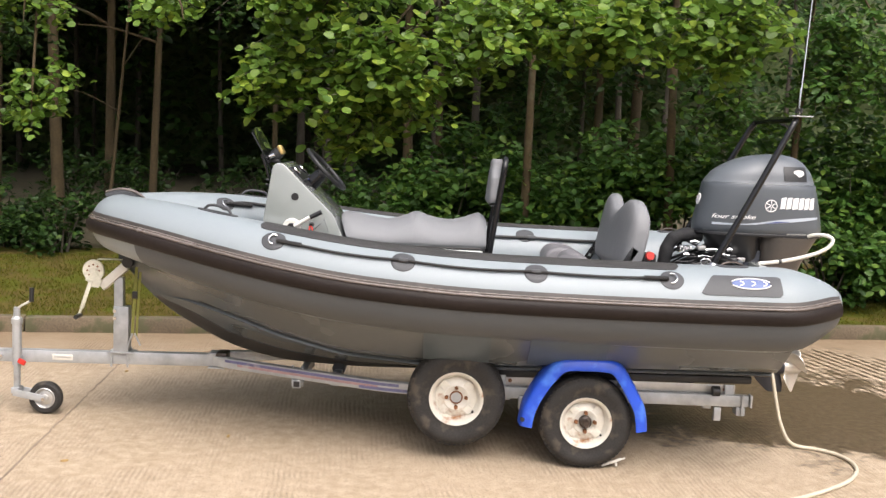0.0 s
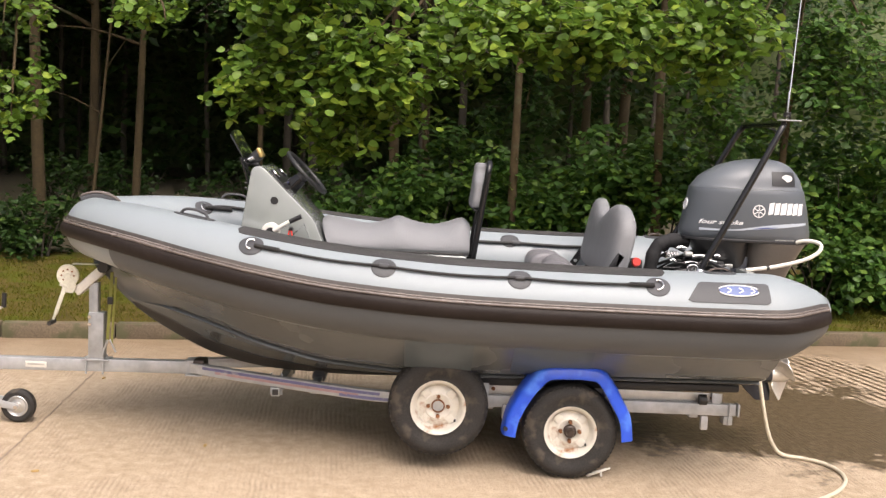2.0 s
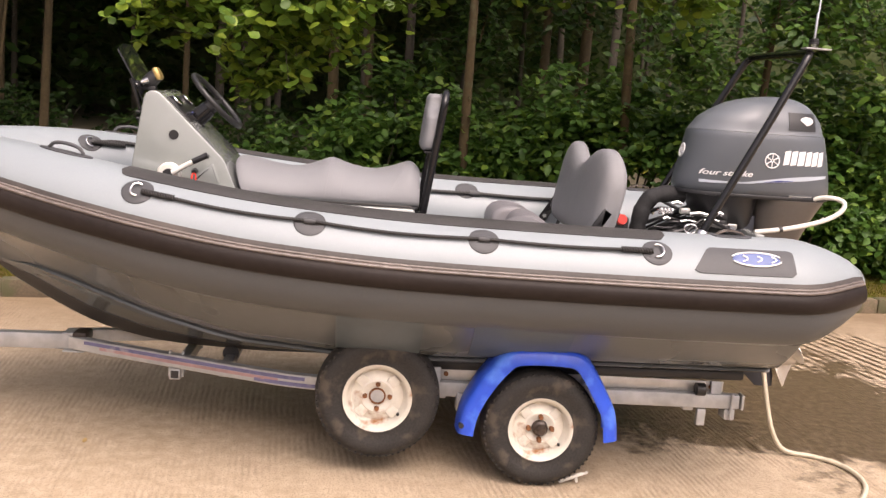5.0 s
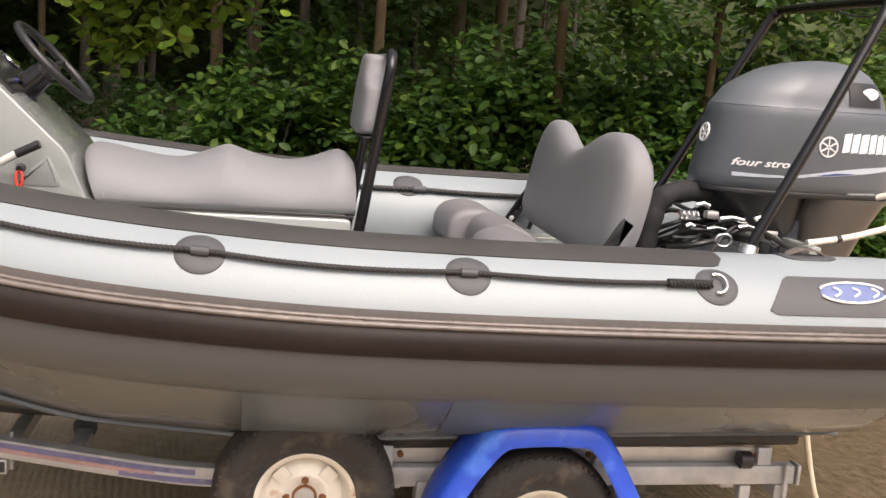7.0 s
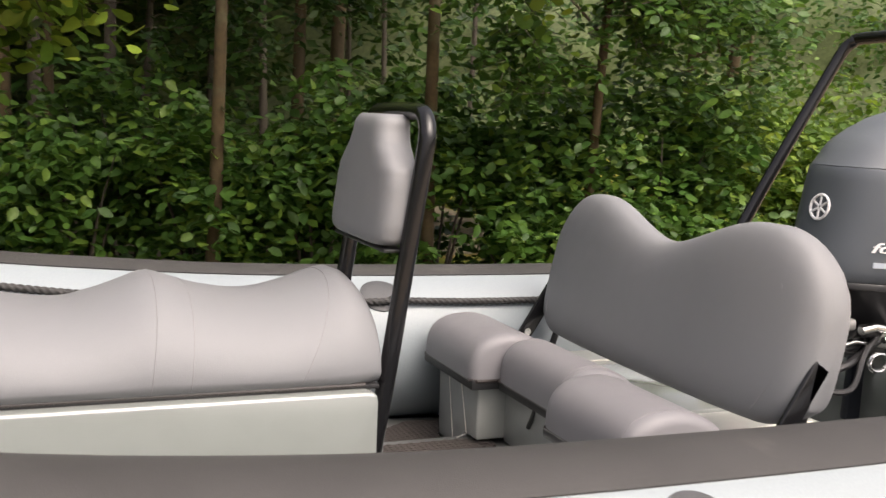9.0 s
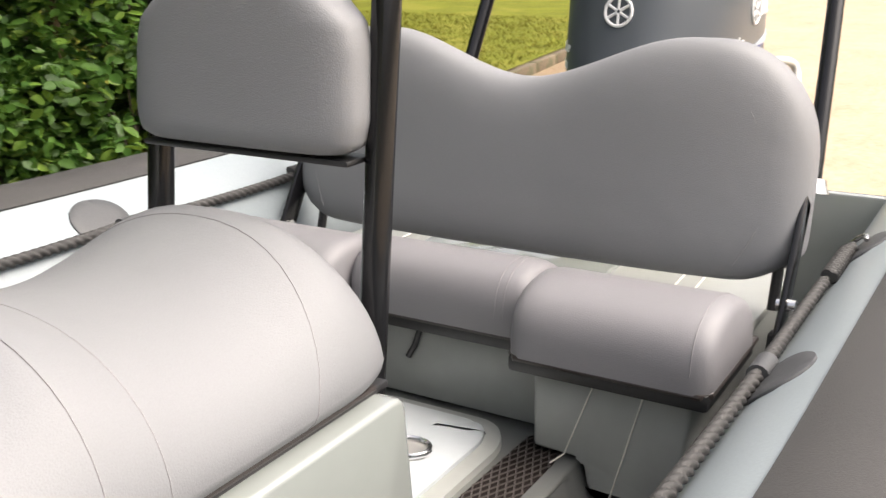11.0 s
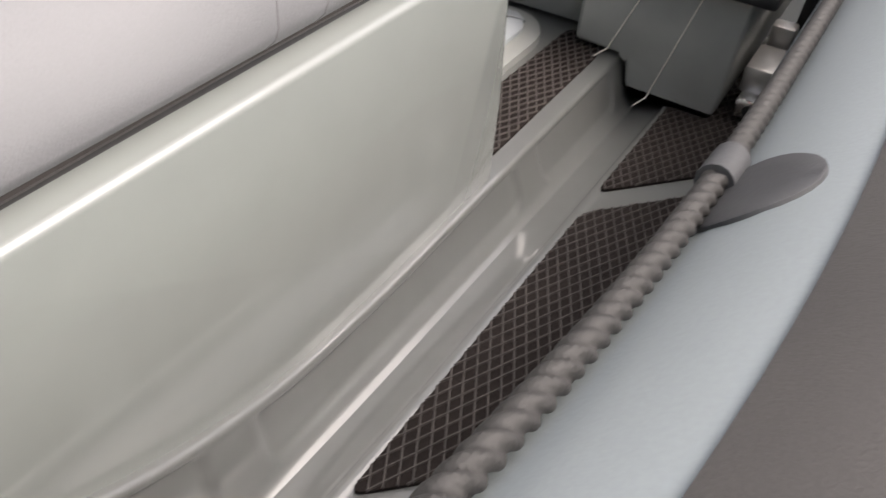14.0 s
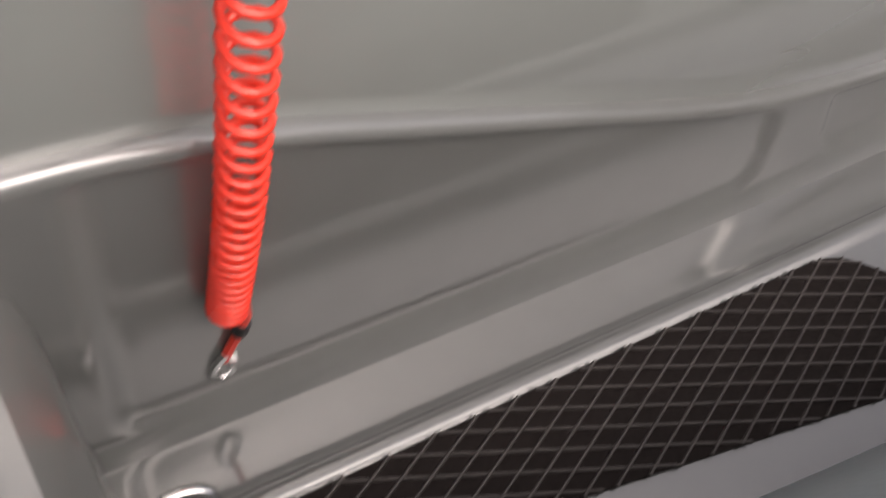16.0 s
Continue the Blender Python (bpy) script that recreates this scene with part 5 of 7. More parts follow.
# battery tray fittings beside the port locker
bpart("fuse_box", box((0.84, -0.505, 0.85), (0.11, 0.05, 0.045), 0.006), ALU, bench, "small metal terminal box")
bpart("terminal", box((0.775, -0.508, 0.815), (0.045, 0.045, 0.032), 0.005), STEEL, bench)
bpart("terminal_hole", pipe([(0.751, -0.508, 0.815), (0.753, -0.508, 0.815)], 0.009, 12), BLACK, bench)
bpart("fuse_box", box((0.93, -0.505, 0.865), (0.04, 0.04, 0.07), 0.006), ALU, bench)

# ---- outboard motor ----
motor = thing("outboard_motor", (1.95, YC, 0.9), "dark grey four-stroke outboard motor on the transom", "outboard motor")
COWLT = [(1.295, 1.58, 2.315, 0.175), (1.31, 1.565, 2.333, 0.198), (1.342, 1.563, 2.334, 0.208), (1.459, 1.588, 2.312, 0.212), (1.53, 1.60, 2.295, 0.209), (1.595, 1.612, 2.279, 0.202), (1.605, 1.620, 2.270, 0.196),
         (1.664, 1.664, 2.250, 0.182), (1.70, 1.72, 2.222, 0.163), (1.734, 1.784, 2.19, 0.138), (1.757, 1.86, 2.15, 0.107), (1.769, 1.923, 2.11, 0.075), (1.776, 1.99, 2.07, 0.035)]


def cowl_ring(z, n=56):
    x0, x1, w = lerp_table(COWLT, z)
    p = 2.6
    out = []
    for j in range(n):
        a = 2 * math.pi * j / n
        c, s_ = math.cos(a), math.sin(a)
        xx = (x0 + x1) / 2 + (x1 - x0) / 2 * abs(c) ** (2 / p) * (1 if c > 0 else -1)
        taper = 1.0 - 0.10 * max(0, (x0 + 0.22 - xx) / 0.22) ** 2
        out.append(Vector((xx, w * taper * abs(s_) ** (2 / p) * (1 if s_ > 0 else -1), z)))
    return out


def cowl_y(x, z):
    x0, x1, w = lerp_table(COWLT, z)
    p = 2.6
    u = min(0.999, abs((x - (x0 + x1) / 2) / ((x1 - x0) / 2)))
    taper = 1.0 - 0.10 * max(0, (x0 + 0.22 - x) / 0.22) ** 2
    return w * taper * (1 - u ** p) ** (1 / p)


zs_low = [1.295, 1.302, 1.31, 1.335, 1.36, 1.40, 1.45, 1.49, 1.53, 1.565, 1.595, 1.598]
zs_top = [1.600, 1.603, 1.62, 1.64, 1.66, 1.68, 1.70, 1.715, 1.73, 1.742, 1.752, 1.76, 1.767, 1.772, 1.776]
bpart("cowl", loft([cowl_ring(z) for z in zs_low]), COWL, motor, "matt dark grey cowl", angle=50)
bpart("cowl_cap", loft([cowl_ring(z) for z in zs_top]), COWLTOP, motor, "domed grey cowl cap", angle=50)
bpart("cowl_rim", loft([[Vector((1.95 + (p.x - 1.95) * k, p.y * k, z)) for p in cowl_ring(1.31)] for k, z in ((0.99, 1.286), (1.004, 1.29), (1.004, 1.302), (0.995, 1.306))]), BLACK, motor)
for sg in (-1, 1):
    top, low = [], []
    for i in range(9):
        x = 2.06 + 0.10 * i / 8
        top.append([Vector((x, sg * (cowl_y(x, z) + 0.002), z)) for z in (1.668 + 0.0, 1.68, 1.694 - 0.02 * i / 8)])
        low.append([Vector((x, sg * (cowl_y(x, z) - 0.01), z)) for z in (1.668 + 0.0, 1.68, 1.694 - 0.02 * i / 8)])
    bpart("air_slot", slab(top, low), BLACK, motor)


def on_cowl(name, x0, x1, z0, z1, material, sg, parent=None, slope=0.0, off=0.0022, n=10, m=5, skew=0.0):
    top, low = [], []
    for i in range(n + 1):
        t = i / n
        x = x0 + (x1 - x0) * t
        rt, rl = [], []
        for j in range(m + 1):
            u = j / m
            z = z0 + (z1 - z0) * u + slope * t
            xx = x + skew * u
            rt.append(Vector((xx, sg * (cowl_y(xx, z) + off), z))), rl.append(Vector((xx, sg * (cowl_y(xx, z) - 0.004), z)))
        top.append(rt), low.append(rl)
    return bpart(name, slab(top, low), material, parent or motor)


def swoosh(name, x0, x1, thick, lift, material, sg, off=0.0022, n=26):
    """A stripe that sweeps up the cowl's side, its depth given along its length."""
    top, low = [], []
    for i in range(n + 1):
        x = x0 + (x1 - x0) * i / n
        u = (x - 1.645) / 0.625
        z0, h = 1.349 + 0.014 * u + 0.036 * u * u + lift, max(0.0012, thick(i / n))
        rows = [z0 + h * k / 3 for k in range(4)]
        top.append([Vector((x, sg * (cowl_y(x, z) + off), z)) for z in rows])
        low.append([Vector((x, sg * (cowl_y(x, z) - 0.004), z)) for z in rows])
    return bpart(name, slab(top, low), material, motor)


def lettering(sg):
    """The words on the cowl's side, bent round it."""
    cu = bpy.data.curves.new("words", "FONT")
    cu.body, cu.size, cu.shear, cu.extrude, cu.offset = "four stroke", 0.036, 0.35, 0.0015, 0.0004
    ob = bpy.data.objects.new("words", cu)
    scene.collection.objects.link(ob)
    bpy.context.view_layer.update()
    me = bpy.data.meshes.new_from_object(ob.evaluated_get(bpy.context.evaluated_depsgraph_get()))
    bpy.data.objects.remove(ob)
    bm = bmesh.new()
    bm.from_mesh(me)
    bpy.data.meshes.remove(me)
    wide = max(v.co.x for v in bm.verts)
    for v in bm.verts:
        u = v.co.x / wide
        x = 1.638 + 0.245 * u if sg < 0 else 1.883 - 0.245 * u
        z = 1.388 + v.co.y + 0.004 * (x - 1.638) / 0.245
        v.co = Vector((x, sg * (cowl_y(x, z) + 0.0014 + v.co.z), z))
    bpart("lettering", bm, WHITE, motor, "white slanted lettering")


for sg in (-1, 1):
    # brand name as plain white bars, a ring badge, words and stripes
    x = 2.022
    for w in (0.029, 0.029, 0.034, 0.029, 0.029, 0.029):
        on_cowl("name_bar", x, x + w, 1.456, 1.522, WHITE, sg, slope=0.006, skew=0.006)
        x += w + 0.007
    cxb, czb = 1.968, 1.474
    q = [Vector((cxb + 0.034 * math.cos(a), sg * (cowl_y(cxb + 0.034 * math.cos(a), czb + 0.034 * math.sin(a)) + 0.002), czb + 0.034 * math.sin(a))) for a in np.linspace(0, 2 * math.pi, 33)[:-1]]
    ring = bpart("ring_badge", pipe(q, 0.0032, 6, closed=True), WHITE, motor, "white ring badge")
    for a in (30, 90, 150, 210, 270, 330):
        qa = radians(a)
        e = [Vector((cxb + r * math.cos(qa), sg * (cowl_y(cxb + r * math.cos(qa), czb + r * math.sin(qa)) + 0.002), czb + r * math.sin(qa))) for r in (0.004, 0.032)]
        bpart("badge_arm", pipe(e, 0.0028, 6), WHITE, ring)
    lettering(sg)
    swoosh("stripe", 1.645, 1.90, lambda t: 0.014 - 0.010 * t, 0.0, SILVER, sg)
    swoosh("stripe", 1.84, 2.272, lambda t: 0.004 + 0.017 * math.sin(2.6 * t) ** 1.2, 0.003, SILVER, sg)
    swoosh("stripe", 1.94, 2.085, lambda t: 0.008 - 0.006 * abs(2 * t - 1), 0.005, NAVY, sg, 0.0032)
    pl = on_cowl("rating_plate", 2.04, 2.185, 1.622, 1.706, BLACK, sg, off=0.004)
    top, low = [], []
    for k, o in ((1.0, 0.003), (1.0, 0.006), (0.8, 0.007)):
        top.append([Vector((2.128 + k * 0.032 * math.cos(a), sg * (cowl_y(2.128, 1.668) + o + 0.003), 1.668 + k * 0.021 * math.sin(a))) for a in np.linspace(0, 2 * math.pi, 25)[:-1]])
    bpart("plate_oval", loft(top), WHITE, pl, "white oval with worn print")
    on_cowl("small_label", 2.08, 2.20, 1.268 + 0.03, 1.282 + 0.03, WHITE, sg, off=0.003)
# badge on the cowl's front
def front_x(z):
    return lerp_table(COWLT, z)[0] - 0.001


front = bpart("front_badge", pipe([(front_x(1.49 + 0.032 * math.sin(a)), 0.032 * math.cos(a), 1.49 + 0.032 * math.sin(a)) for a in np.linspace(0, 2 * math.pi, 33)[:-1]], 0.004, 8, closed=True), WHITE, motor, "white ring badge")
for a in (90, 210, 330, 30, 150, 270):
    q = radians(a)
    bpart("badge_arm", pipe([(front_x(1.49 + r * math.sin(q)), r * math.cos(q), 1.49 + r * math.sin(q)) for r in (0.004, 0.028)], 0.0035, 6), WHITE, front)

# lower pan, bracket, leg, gearcase, propeller
def oval(x0, x1, w, z, n=36, p=3.0):
    out = []
    for j in range(n):
        a = 2 * math.pi * j / n
        c, s_ = math.cos(a), math.sin(a)
        out.append(Vector(((x0 + x1) / 2 + (x1 - x0) / 2 * abs(c) ** (2 / p) * (1 if c > 0 else -1), w * abs(s_) ** (2 / p) * (1 if s_ > 0 else -1), z)))
    return out


bpart("lower_pan", loft([oval(1.97, 2.20, 0.13, 1.06), oval(1.955, 2.225, 0.15, 1.13), oval(1.94, 2.26, 0.18, 1.21), oval(1.93, 2.30, 0.205, 1.288)]), PAN, motor, "brown-grey lower cowling")
bpart("engine_block", loft([oval(1.72, 1.96, 0.10, 1.10), oval(1.70, 1.96, 0.14, 1.16), oval(1.66, 1.96, 0.17, 1.22), oval(1.62, 1.97, 0.19, 1.29)]), BLACK, motor)
bpart("midsection", loft([oval(1.99, 2.13, 0.05, 0.60), oval(1.985, 2.15, 0.055, 0.75), oval(1.975, 2.17, 0.075, 0.95), oval(1.97, 2.19, 0.10, 1.08)]), LEG, motor, "dark leg")
bpart("cavitation_plate", loft([oval(1.96, 2.30, 0.075, 0.596, p=2.2), oval(1.955, 2.305, 0.08, 0.602, p=2.2), oval(1.96, 2.30, 0.075, 0.608, p=2.2)]), LEG, motor)
bpart("gearcase", loft([[Vector((x, r * math.cos(a), 0.475 + r * math.sin(a))) for a in np.linspace(0, 2 * math.pi, 25)[:-1]] for x, r in ((1.90, 0.006), (1.92, 0.024), (1.97, 0.044), (2.05, 0.052), (2.13, 0.052), (2.185, 0.046), (2.19, 0.03))]), LEG, motor, "dark torpedo gearcase")
bpart("strut", loft([oval(1.99, 2.15, 0.022, 0.50, p=2), oval(1.985, 2.15, 0.025, 0.56, p=2), oval(1.985, 2.16, 0.03, 0.60, p=2)]), LEG, motor)
bpart("skeg", loft([oval(2.10, 2.19, 0.004, 0.315, p=2), oval(2.04, 2.19, 0.008, 0.37, p=2), oval(1.98, 2.17, 0.012, 0.44, p=2)]), LEG, motor, "dark skeg fin")
for sg in (-1, 1):
    bpart("clamp_bracket", beam((1.90, sg * 0.10, 0.86), (1.91, sg * 0.10, 1.20), 0.03, 0.10, 0.01), LEG, motor)
bpart("swivel", pipe([(1.97, 0, 0.80), (1.97, 0, 1.12)], 0.045, 16), LEG, motor)

prop = bpart("propeller", pipe([(2.185, 0, 0.475), (2.20, 0, 0.475), (2.27, 0, 0.475), (2.29, 0, 0.475)], [0.045, 0.047, 0.044, 0.036], 24), PROP, motor, "bare worn metal propeller")
for k in range(3):
    a0 = radians(30 + 120 * k)
    top, low = [], []
    for i in range(11):
        r = 0.038 + 0.118 * i / 10
        half = 0.088 * math.sin(math.pi * (0.16 + 0.80 * i / 10)) ** 0.7
        pitch = radians(58 - 26 * i / 10)
        rt, rl = [], []
        for j in range(9):
            u = -1 + 2 * j / 8
            along, tang = half * u * math.sin(pitch) * 0.9, half * u * math.cos(pitch)
            a = a0 + tang / max(r, 0.05)
            p = Vector((2.238 + along + 0.012 * i / 10, r * math.cos(a), 0.475 + r * math.sin(a)))
            rt.append(p + Vector((0.0025, 0, 0))), rl.append(p - Vector((0.0025, 0, 0)))
        top.append(rt), low.append(rl)
    bpart("blade", slab(top, low), PROP, prop)
bpart("prop_nut", pipe([(2.285, 0, 0.475), (2.31, 0, 0.475)], [0.018, 0.014], 6), STEEL, prop)

# rigging in the well: hoses, clamps, battery switch
bpart("rigging_boot", pipe(catmull([(1.40, -0.02, 1.04), (1.405, -0.03, 1.13), (1.425, -0.03, 1.21), (1.47, -0.025, 1.255), (1.54, -0.02, 1.27), (1.62, -0.02, 1.272)], 6), [0.041 + 0.0025 * math.sin(0.9 * k) + 0.0012 * math.sin(2.1 * k) for k in range(31)], 16), BOOT, motor, "thick wrinkled black rigging boot")
rng = random.Random(4)
for k in range(20):
    y0, y1 = rng.uniform(-0.2, 0.2), rng.uniform(-0.18, 0.18)
    z0, z1 = rng.uniform(1.04, 1.12), rng.uniform(1.16, 1.25)
    bpart("cable", pipe(catmull([(1.45 + 0.03 * rng.random(), y0, z0), (1.54, (y0 + y1) / 2 - 0.05, z0 + 0.07 * rng.random()), (1.64, y1, (z0 + z1) / 2), (1.76, y1 * 0.8, z1)], 6), rng.uniform(0.005, 0.011), 8), BLACK, motor)
for x, y, z, r, l in ((1.55, -0.15, 1.235, 0.018, 0.05), (1.66, -0.16, 1.19, 0.022, 0.09), (1.72, -0.17, 1.165, 0.016, 0.07), (1.60, 0.05, 1.25, 0.015, 0.05), (1.62, -0.14, 1.15, 0.012, 0.08), (1.50, -0.17, 1.16, 0.02, 0.03), (1.75, -0.19, 1.20, 0.02, 0.03)):
    bpart("fitting", pipe([(x - l / 2, y, z), (x, y, z + 0.008), (x + l / 2, y, z)], r * 0.55, 12), STEEL, motor, "chrome fitting")
coil = [(1.46 + 0.07 * k / 60, -0.16 + 0.016 * math.cos(k * 0.84), 1.20 + 0.016 * math.sin(k * 0.84)) for k in range(61)]
bpart("spring", pipe(coil, 0.0035, 6), STEEL, motor, "bright coil spring")
ring_at = [(1.60 + 0.03 * math.cos(a), -0.24, 1.128 + 0.022 * math.sin(a)) for a in np.linspace(0, 2 * math.pi, 21)[:-1]]
bpart("hose_clip", pipe(ring_at, 0.005, 8, closed=True), STEEL, motor, "bright ring clip")
bpart("tilt_tube", pipe([(1.80, -0.24, 1.13), (1.80, 0.24, 1.13)], 0.02, 14), STEEL, motor)
bpart("steering_arm", beam((1.70, -0.05, 1.14), (1.82, -0.20, 1.14), 0.03, 0.02, 0.006), ALU, motor)
for k in range(5):
    bpart("linkage", box((1.60 + 0.06 * k, -0.12 - 0.02 * (k % 2), 1.20 - 0.015 * k), (0.05, 0.035, 0.03), 0.008), BLACK if k % 2 else ALU, motor)

switch = thing("battery_switch", (1.30, YC - 0.05, 1.05), "black battery switch with a red knob beside the bench", "switch")
bpart("switch_base", box((1.30, -0.05, 1.10), (0.08, 0.10, 0.10), 0.012), BLACK, switch)
bpart("knob", pipe([(1.30, -0.095, 1.135), (1.30, -0.12, 1.14)], [0.028, 0.024], 16), REDK, switch, "red knob")
bpart("switch_post", pipe([(1.30, -0.05, 1.01), (1.30, -0.05, 1.06)], 0.02, 12), BLACK, switch)

# ---- arch over the motor ----
arch_ob = thing("stern_arch", (1.6, YC, 1.15), "black tubular arch with a whip aerial over the motor", "arch")
half = [(1.585, -0.455, 1.135), (1.62, -0.452, 1.21), (1.80, -0.43, 1.56), (1.955, -0.40, 1.86), (1.995, -0.388, 1.938), (2.012, -0.37, 1.964), (2.02, -0.33, 1.975)]
hoop = catmull(half + [(2.02, 0, 1.977)] + [(x, -y, z) for x, y, z in half[::-1]], 6)
bpart("hoop", pipe(hoop, 0.0185, 16), GLOSS, arch_ob, "glossy black hoop", angle=70)
for sg in (-1, 1):
    bpart("foot", pipe([(1.582, sg * 0.456, 1.12), (1.59, sg * 0.455, 1.15)], [0.036, 0.028], 16), STEEL, arch_ob)
    bpart("cross_stay", pipe([(1.62, sg * 0.45, 1.2), (1.86, sg * 0.30, 1.10)], 0.009, 8), BLACK, arch_ob)
plate = bpart("aerial_plate", box((2.045, -0.37, 1.996), (0.12, 0.06, 0.006), 0.002), GALV, arch_ob)
aer = bpart("aerial", pipe([(2.03, -0.37, 2.0), (2.03, -0.37, 2.025), (2.03, -0.37, 2.03), (2.033, -0.37, 2.15), (2.036, -0.37, 2.16), (2.075, -0.36, 3.05)], [0.014, 0.014, 0.008, 0.007, 0.005, 0.0022], 10), STEEL, arch_ob, "thin whip aerial")
coilp = [(2.03 + 0.017 * math.cos(a), -0.37 + 0.017 * math.sin(a), 2.015 + 0.0012 * a) for a in np.linspace(0, 6 * math.pi, 50)]
bpart("aerial_spring", pipe(coilp, 0.0045, 8), BLACK, aer)
bpart("cable", pipe(catmull([(2.03, -0.33, 1.99), (2.06, -0.25, 1.945), (2.08, -0.1, 1.94), (2.03, 0, 1.965)], 5), 0.004, 6), BLACK, arch_ob)

# flush pipe looping behind the stern
loop = thing("flush_pipe", (2.1, YC - 0.2, 1.15), "cream plastic flush pipe bent behind the motor", "pipe")
part("pipe", pipe(catmull([(1.90, -0.22, 1.137), (2.0, -0.21, 1.150), (2.105, -0.2, 1.169), (2.236, -0.2, 1.208), (2.31, -0.2, 1.25), (2.335, -0.19, 1.29), (2.31, -0.17, 1.312), (2.25, -0.13, 1.312), (2.18, -0.08, 1.28)], 6), 0.0115, 12), WORN, loop)
part("tie", pipe([(2.02, -0.211, 1.153), (2.035, -0.209, 1.156)], 0.014, 12), BLACK, loop)

# ---- trailer ----
trailer = thing("boat_trailer", (0.3, YC, 0.0), "galvanised two-wheel boat trailer with blue mudguards", "trailer")
part("drawbar", beam((-3.3, 0.02, 0.333), (-1.25, 0.02, 0.372), 0.06, 0.075, 0.006), GALV, trailer, "galvanised box drawbar")
RY = -0.44
for sg in (-1, 1):
    fy = lambda y: YC + sg * abs(y - YC) if sg > 0 else y
    pts = catmull([(-1.31, fy(-0.02), 0.374), (-0.9, fy(-0.17), 0.366), (-0.45, fy(-0.335), 0.360), (-0.2, fy(-0.415), 0.358), (0.0, fy(RY), 0.360), (0.3, fy(RY), 0.363)], 8)
    rings = []
    for i, p in enumerate(pts):
        a, b = pts[max(i - 1, 0)], pts[min(i + 1, len(pts) - 1)]
        t = (b - a).normalized()
        s_ = Vector((-t.y, t.x, 0)).normalized()
        rings.append([p + s_ * 0.024 * u + Vector((0, 0, 0.03 * v)) for u, v in ((-0.9, -1), (0.9, -1), (1, -0.9), (1, 0.9), (0.9, 1), (-0.9, 1), (-1, 0.9), (-1, -0.9))])
    part("side_arm", loft(rings), GALV, trailer, "curved galvanised side arm")
    part("side_rail", beam((0.28, fy(RY), 0.363), (1.83, fy(RY), 0.371), 0.05, 0.066, 0.006), GALV, trailer, "galvanised side rail")
    # printed stripes along the arm
    o = -1 if fy(RY) < YC else 1
    for z0, z1, u0, u1, m_ in ((0.006, 0.022, 0.05, 0.80, DECAL), (-0.010, 0.004, 0.10, 0.66, PINK), (-0.022, -0.006, 0.55, 0.92, DECAL)):
        top, low = [], []
        for i in range(25):
            f = (u0 + (u1 - u0) * i / 24) * (len(pts) - 9)
            j = int(f)
            p = pts[j].lerp(pts[j + 1], f - j)
            t = (pts[j + 1] - pts[j]).normalized()
            s_ = Vector((-t.y, t.x, 0)).normalized()
            if s_.y * o < 0:
                s_ = -s_
            top.append([p + s_ * 0.0262 + Vector((0, 0, z)) for z in (z0, z1)])
            low.append([p + s_ * 0.020 + Vector((0, 0, z)) for z in (z0, z1)])
        part("stripe_decal", slab(top, low), m_, trailer)
    part("rail_end", box((1.845, fy(RY), 0.371), (0.012, 0.056, 0.072), 0.003), GALV, trailer)
    part("clamp_tube", beam((1.79, fy(RY - 0.02), 0.310), (1.79, fy(RY + 0.06), 0.310), 0.05, 0.05, 0.004), GALV, trailer)
    part("clamp_bolt", pipe([(1.79, fy(RY - 0.035), 0.29), (1.79, fy(RY - 0.035), 0.415)], 0.006, 8), GALV, trailer)
    part("lamp_post", beam((1.66, fy(RY), 0.33), (1.66, fy(RY), 0.25), 0.03, 0.04, 0.004), GALV, trailer)
    # bunk with its bracket plates
    part("bunk", beam((0.35, fy(RY + 0.05), 0.466), (1.85, fy(RY + 0.05), 0.488), 0.09, 0.045, 0.012), BLACK, trailer, "black padded hull bunk")
    part("bunk_plate", beam((0.40, fy(RY + 0.02), 0.424), (1.76, fy(RY + 0.02), 0.430), 0.008, 0.052, 0.002), ALU, trailer, "pale metal bunk plate")
    for x in (0.47, 1.10, 1.70):
        part("bunk_bolt", pipe([(x, fy(RY + 0.02) - 0.014, 0.428), (x, fy(RY + 0.02), 0.428)], 0.011, 8), RUST, trailer)
    for x in (0.42, 1.72):
        part("bunk_bracket", beam((x, fy(RY), 0.38), (x, fy(RY + 0.01), 0.46), 0.03, 0.05, 0.004), GALV, trailer)
    part("roller_knob", pipe([(1.62, fy(RY) - 0.02, 0.425), (1.66, fy(RY) - 0.02, 0.425)], 0.03, 14), BLACK, trailer)
    # suspension arm
    part("suspension_arm", beam((0.60, fy(RY - 0.05), 0.30), (0.875, fy(RY - 0.09), 0.262), 0.05, 0.06, 0.01), RUST, trailer)
    part("suspension_box", box((0.57, fy(RY - 0.005), 0.31), (0.10, 0.07, 0.09), 0.01), GALV, trailer)
for x, z in ((-0.55, 0.33), (0.45, 0.34), (1.60, 0.34)):
    half = 0.30 if x < 0 else 0.49
    part("cross_member", beam((x, YC - half, z), (x, YC + half, z), 0.05, 0.05, 0.004), GALV, trailer)
part("cross_stub", beam((-0.775, YC - 0.30, 0.306), (-0.775, YC + 0.30, 0.306), 0.05, 0.05, 0.004), GALV, trailer)
# black insert stands in for the dark hollow at each tube end
for sg in (-1, 1):
    part("stub_opening", box((-0.775, YC + sg * 0.2985, 0.306), (0.036, 0.006, 0.036), 0.002), BLACK, trailer, "black insert for the dark inside of the tube")
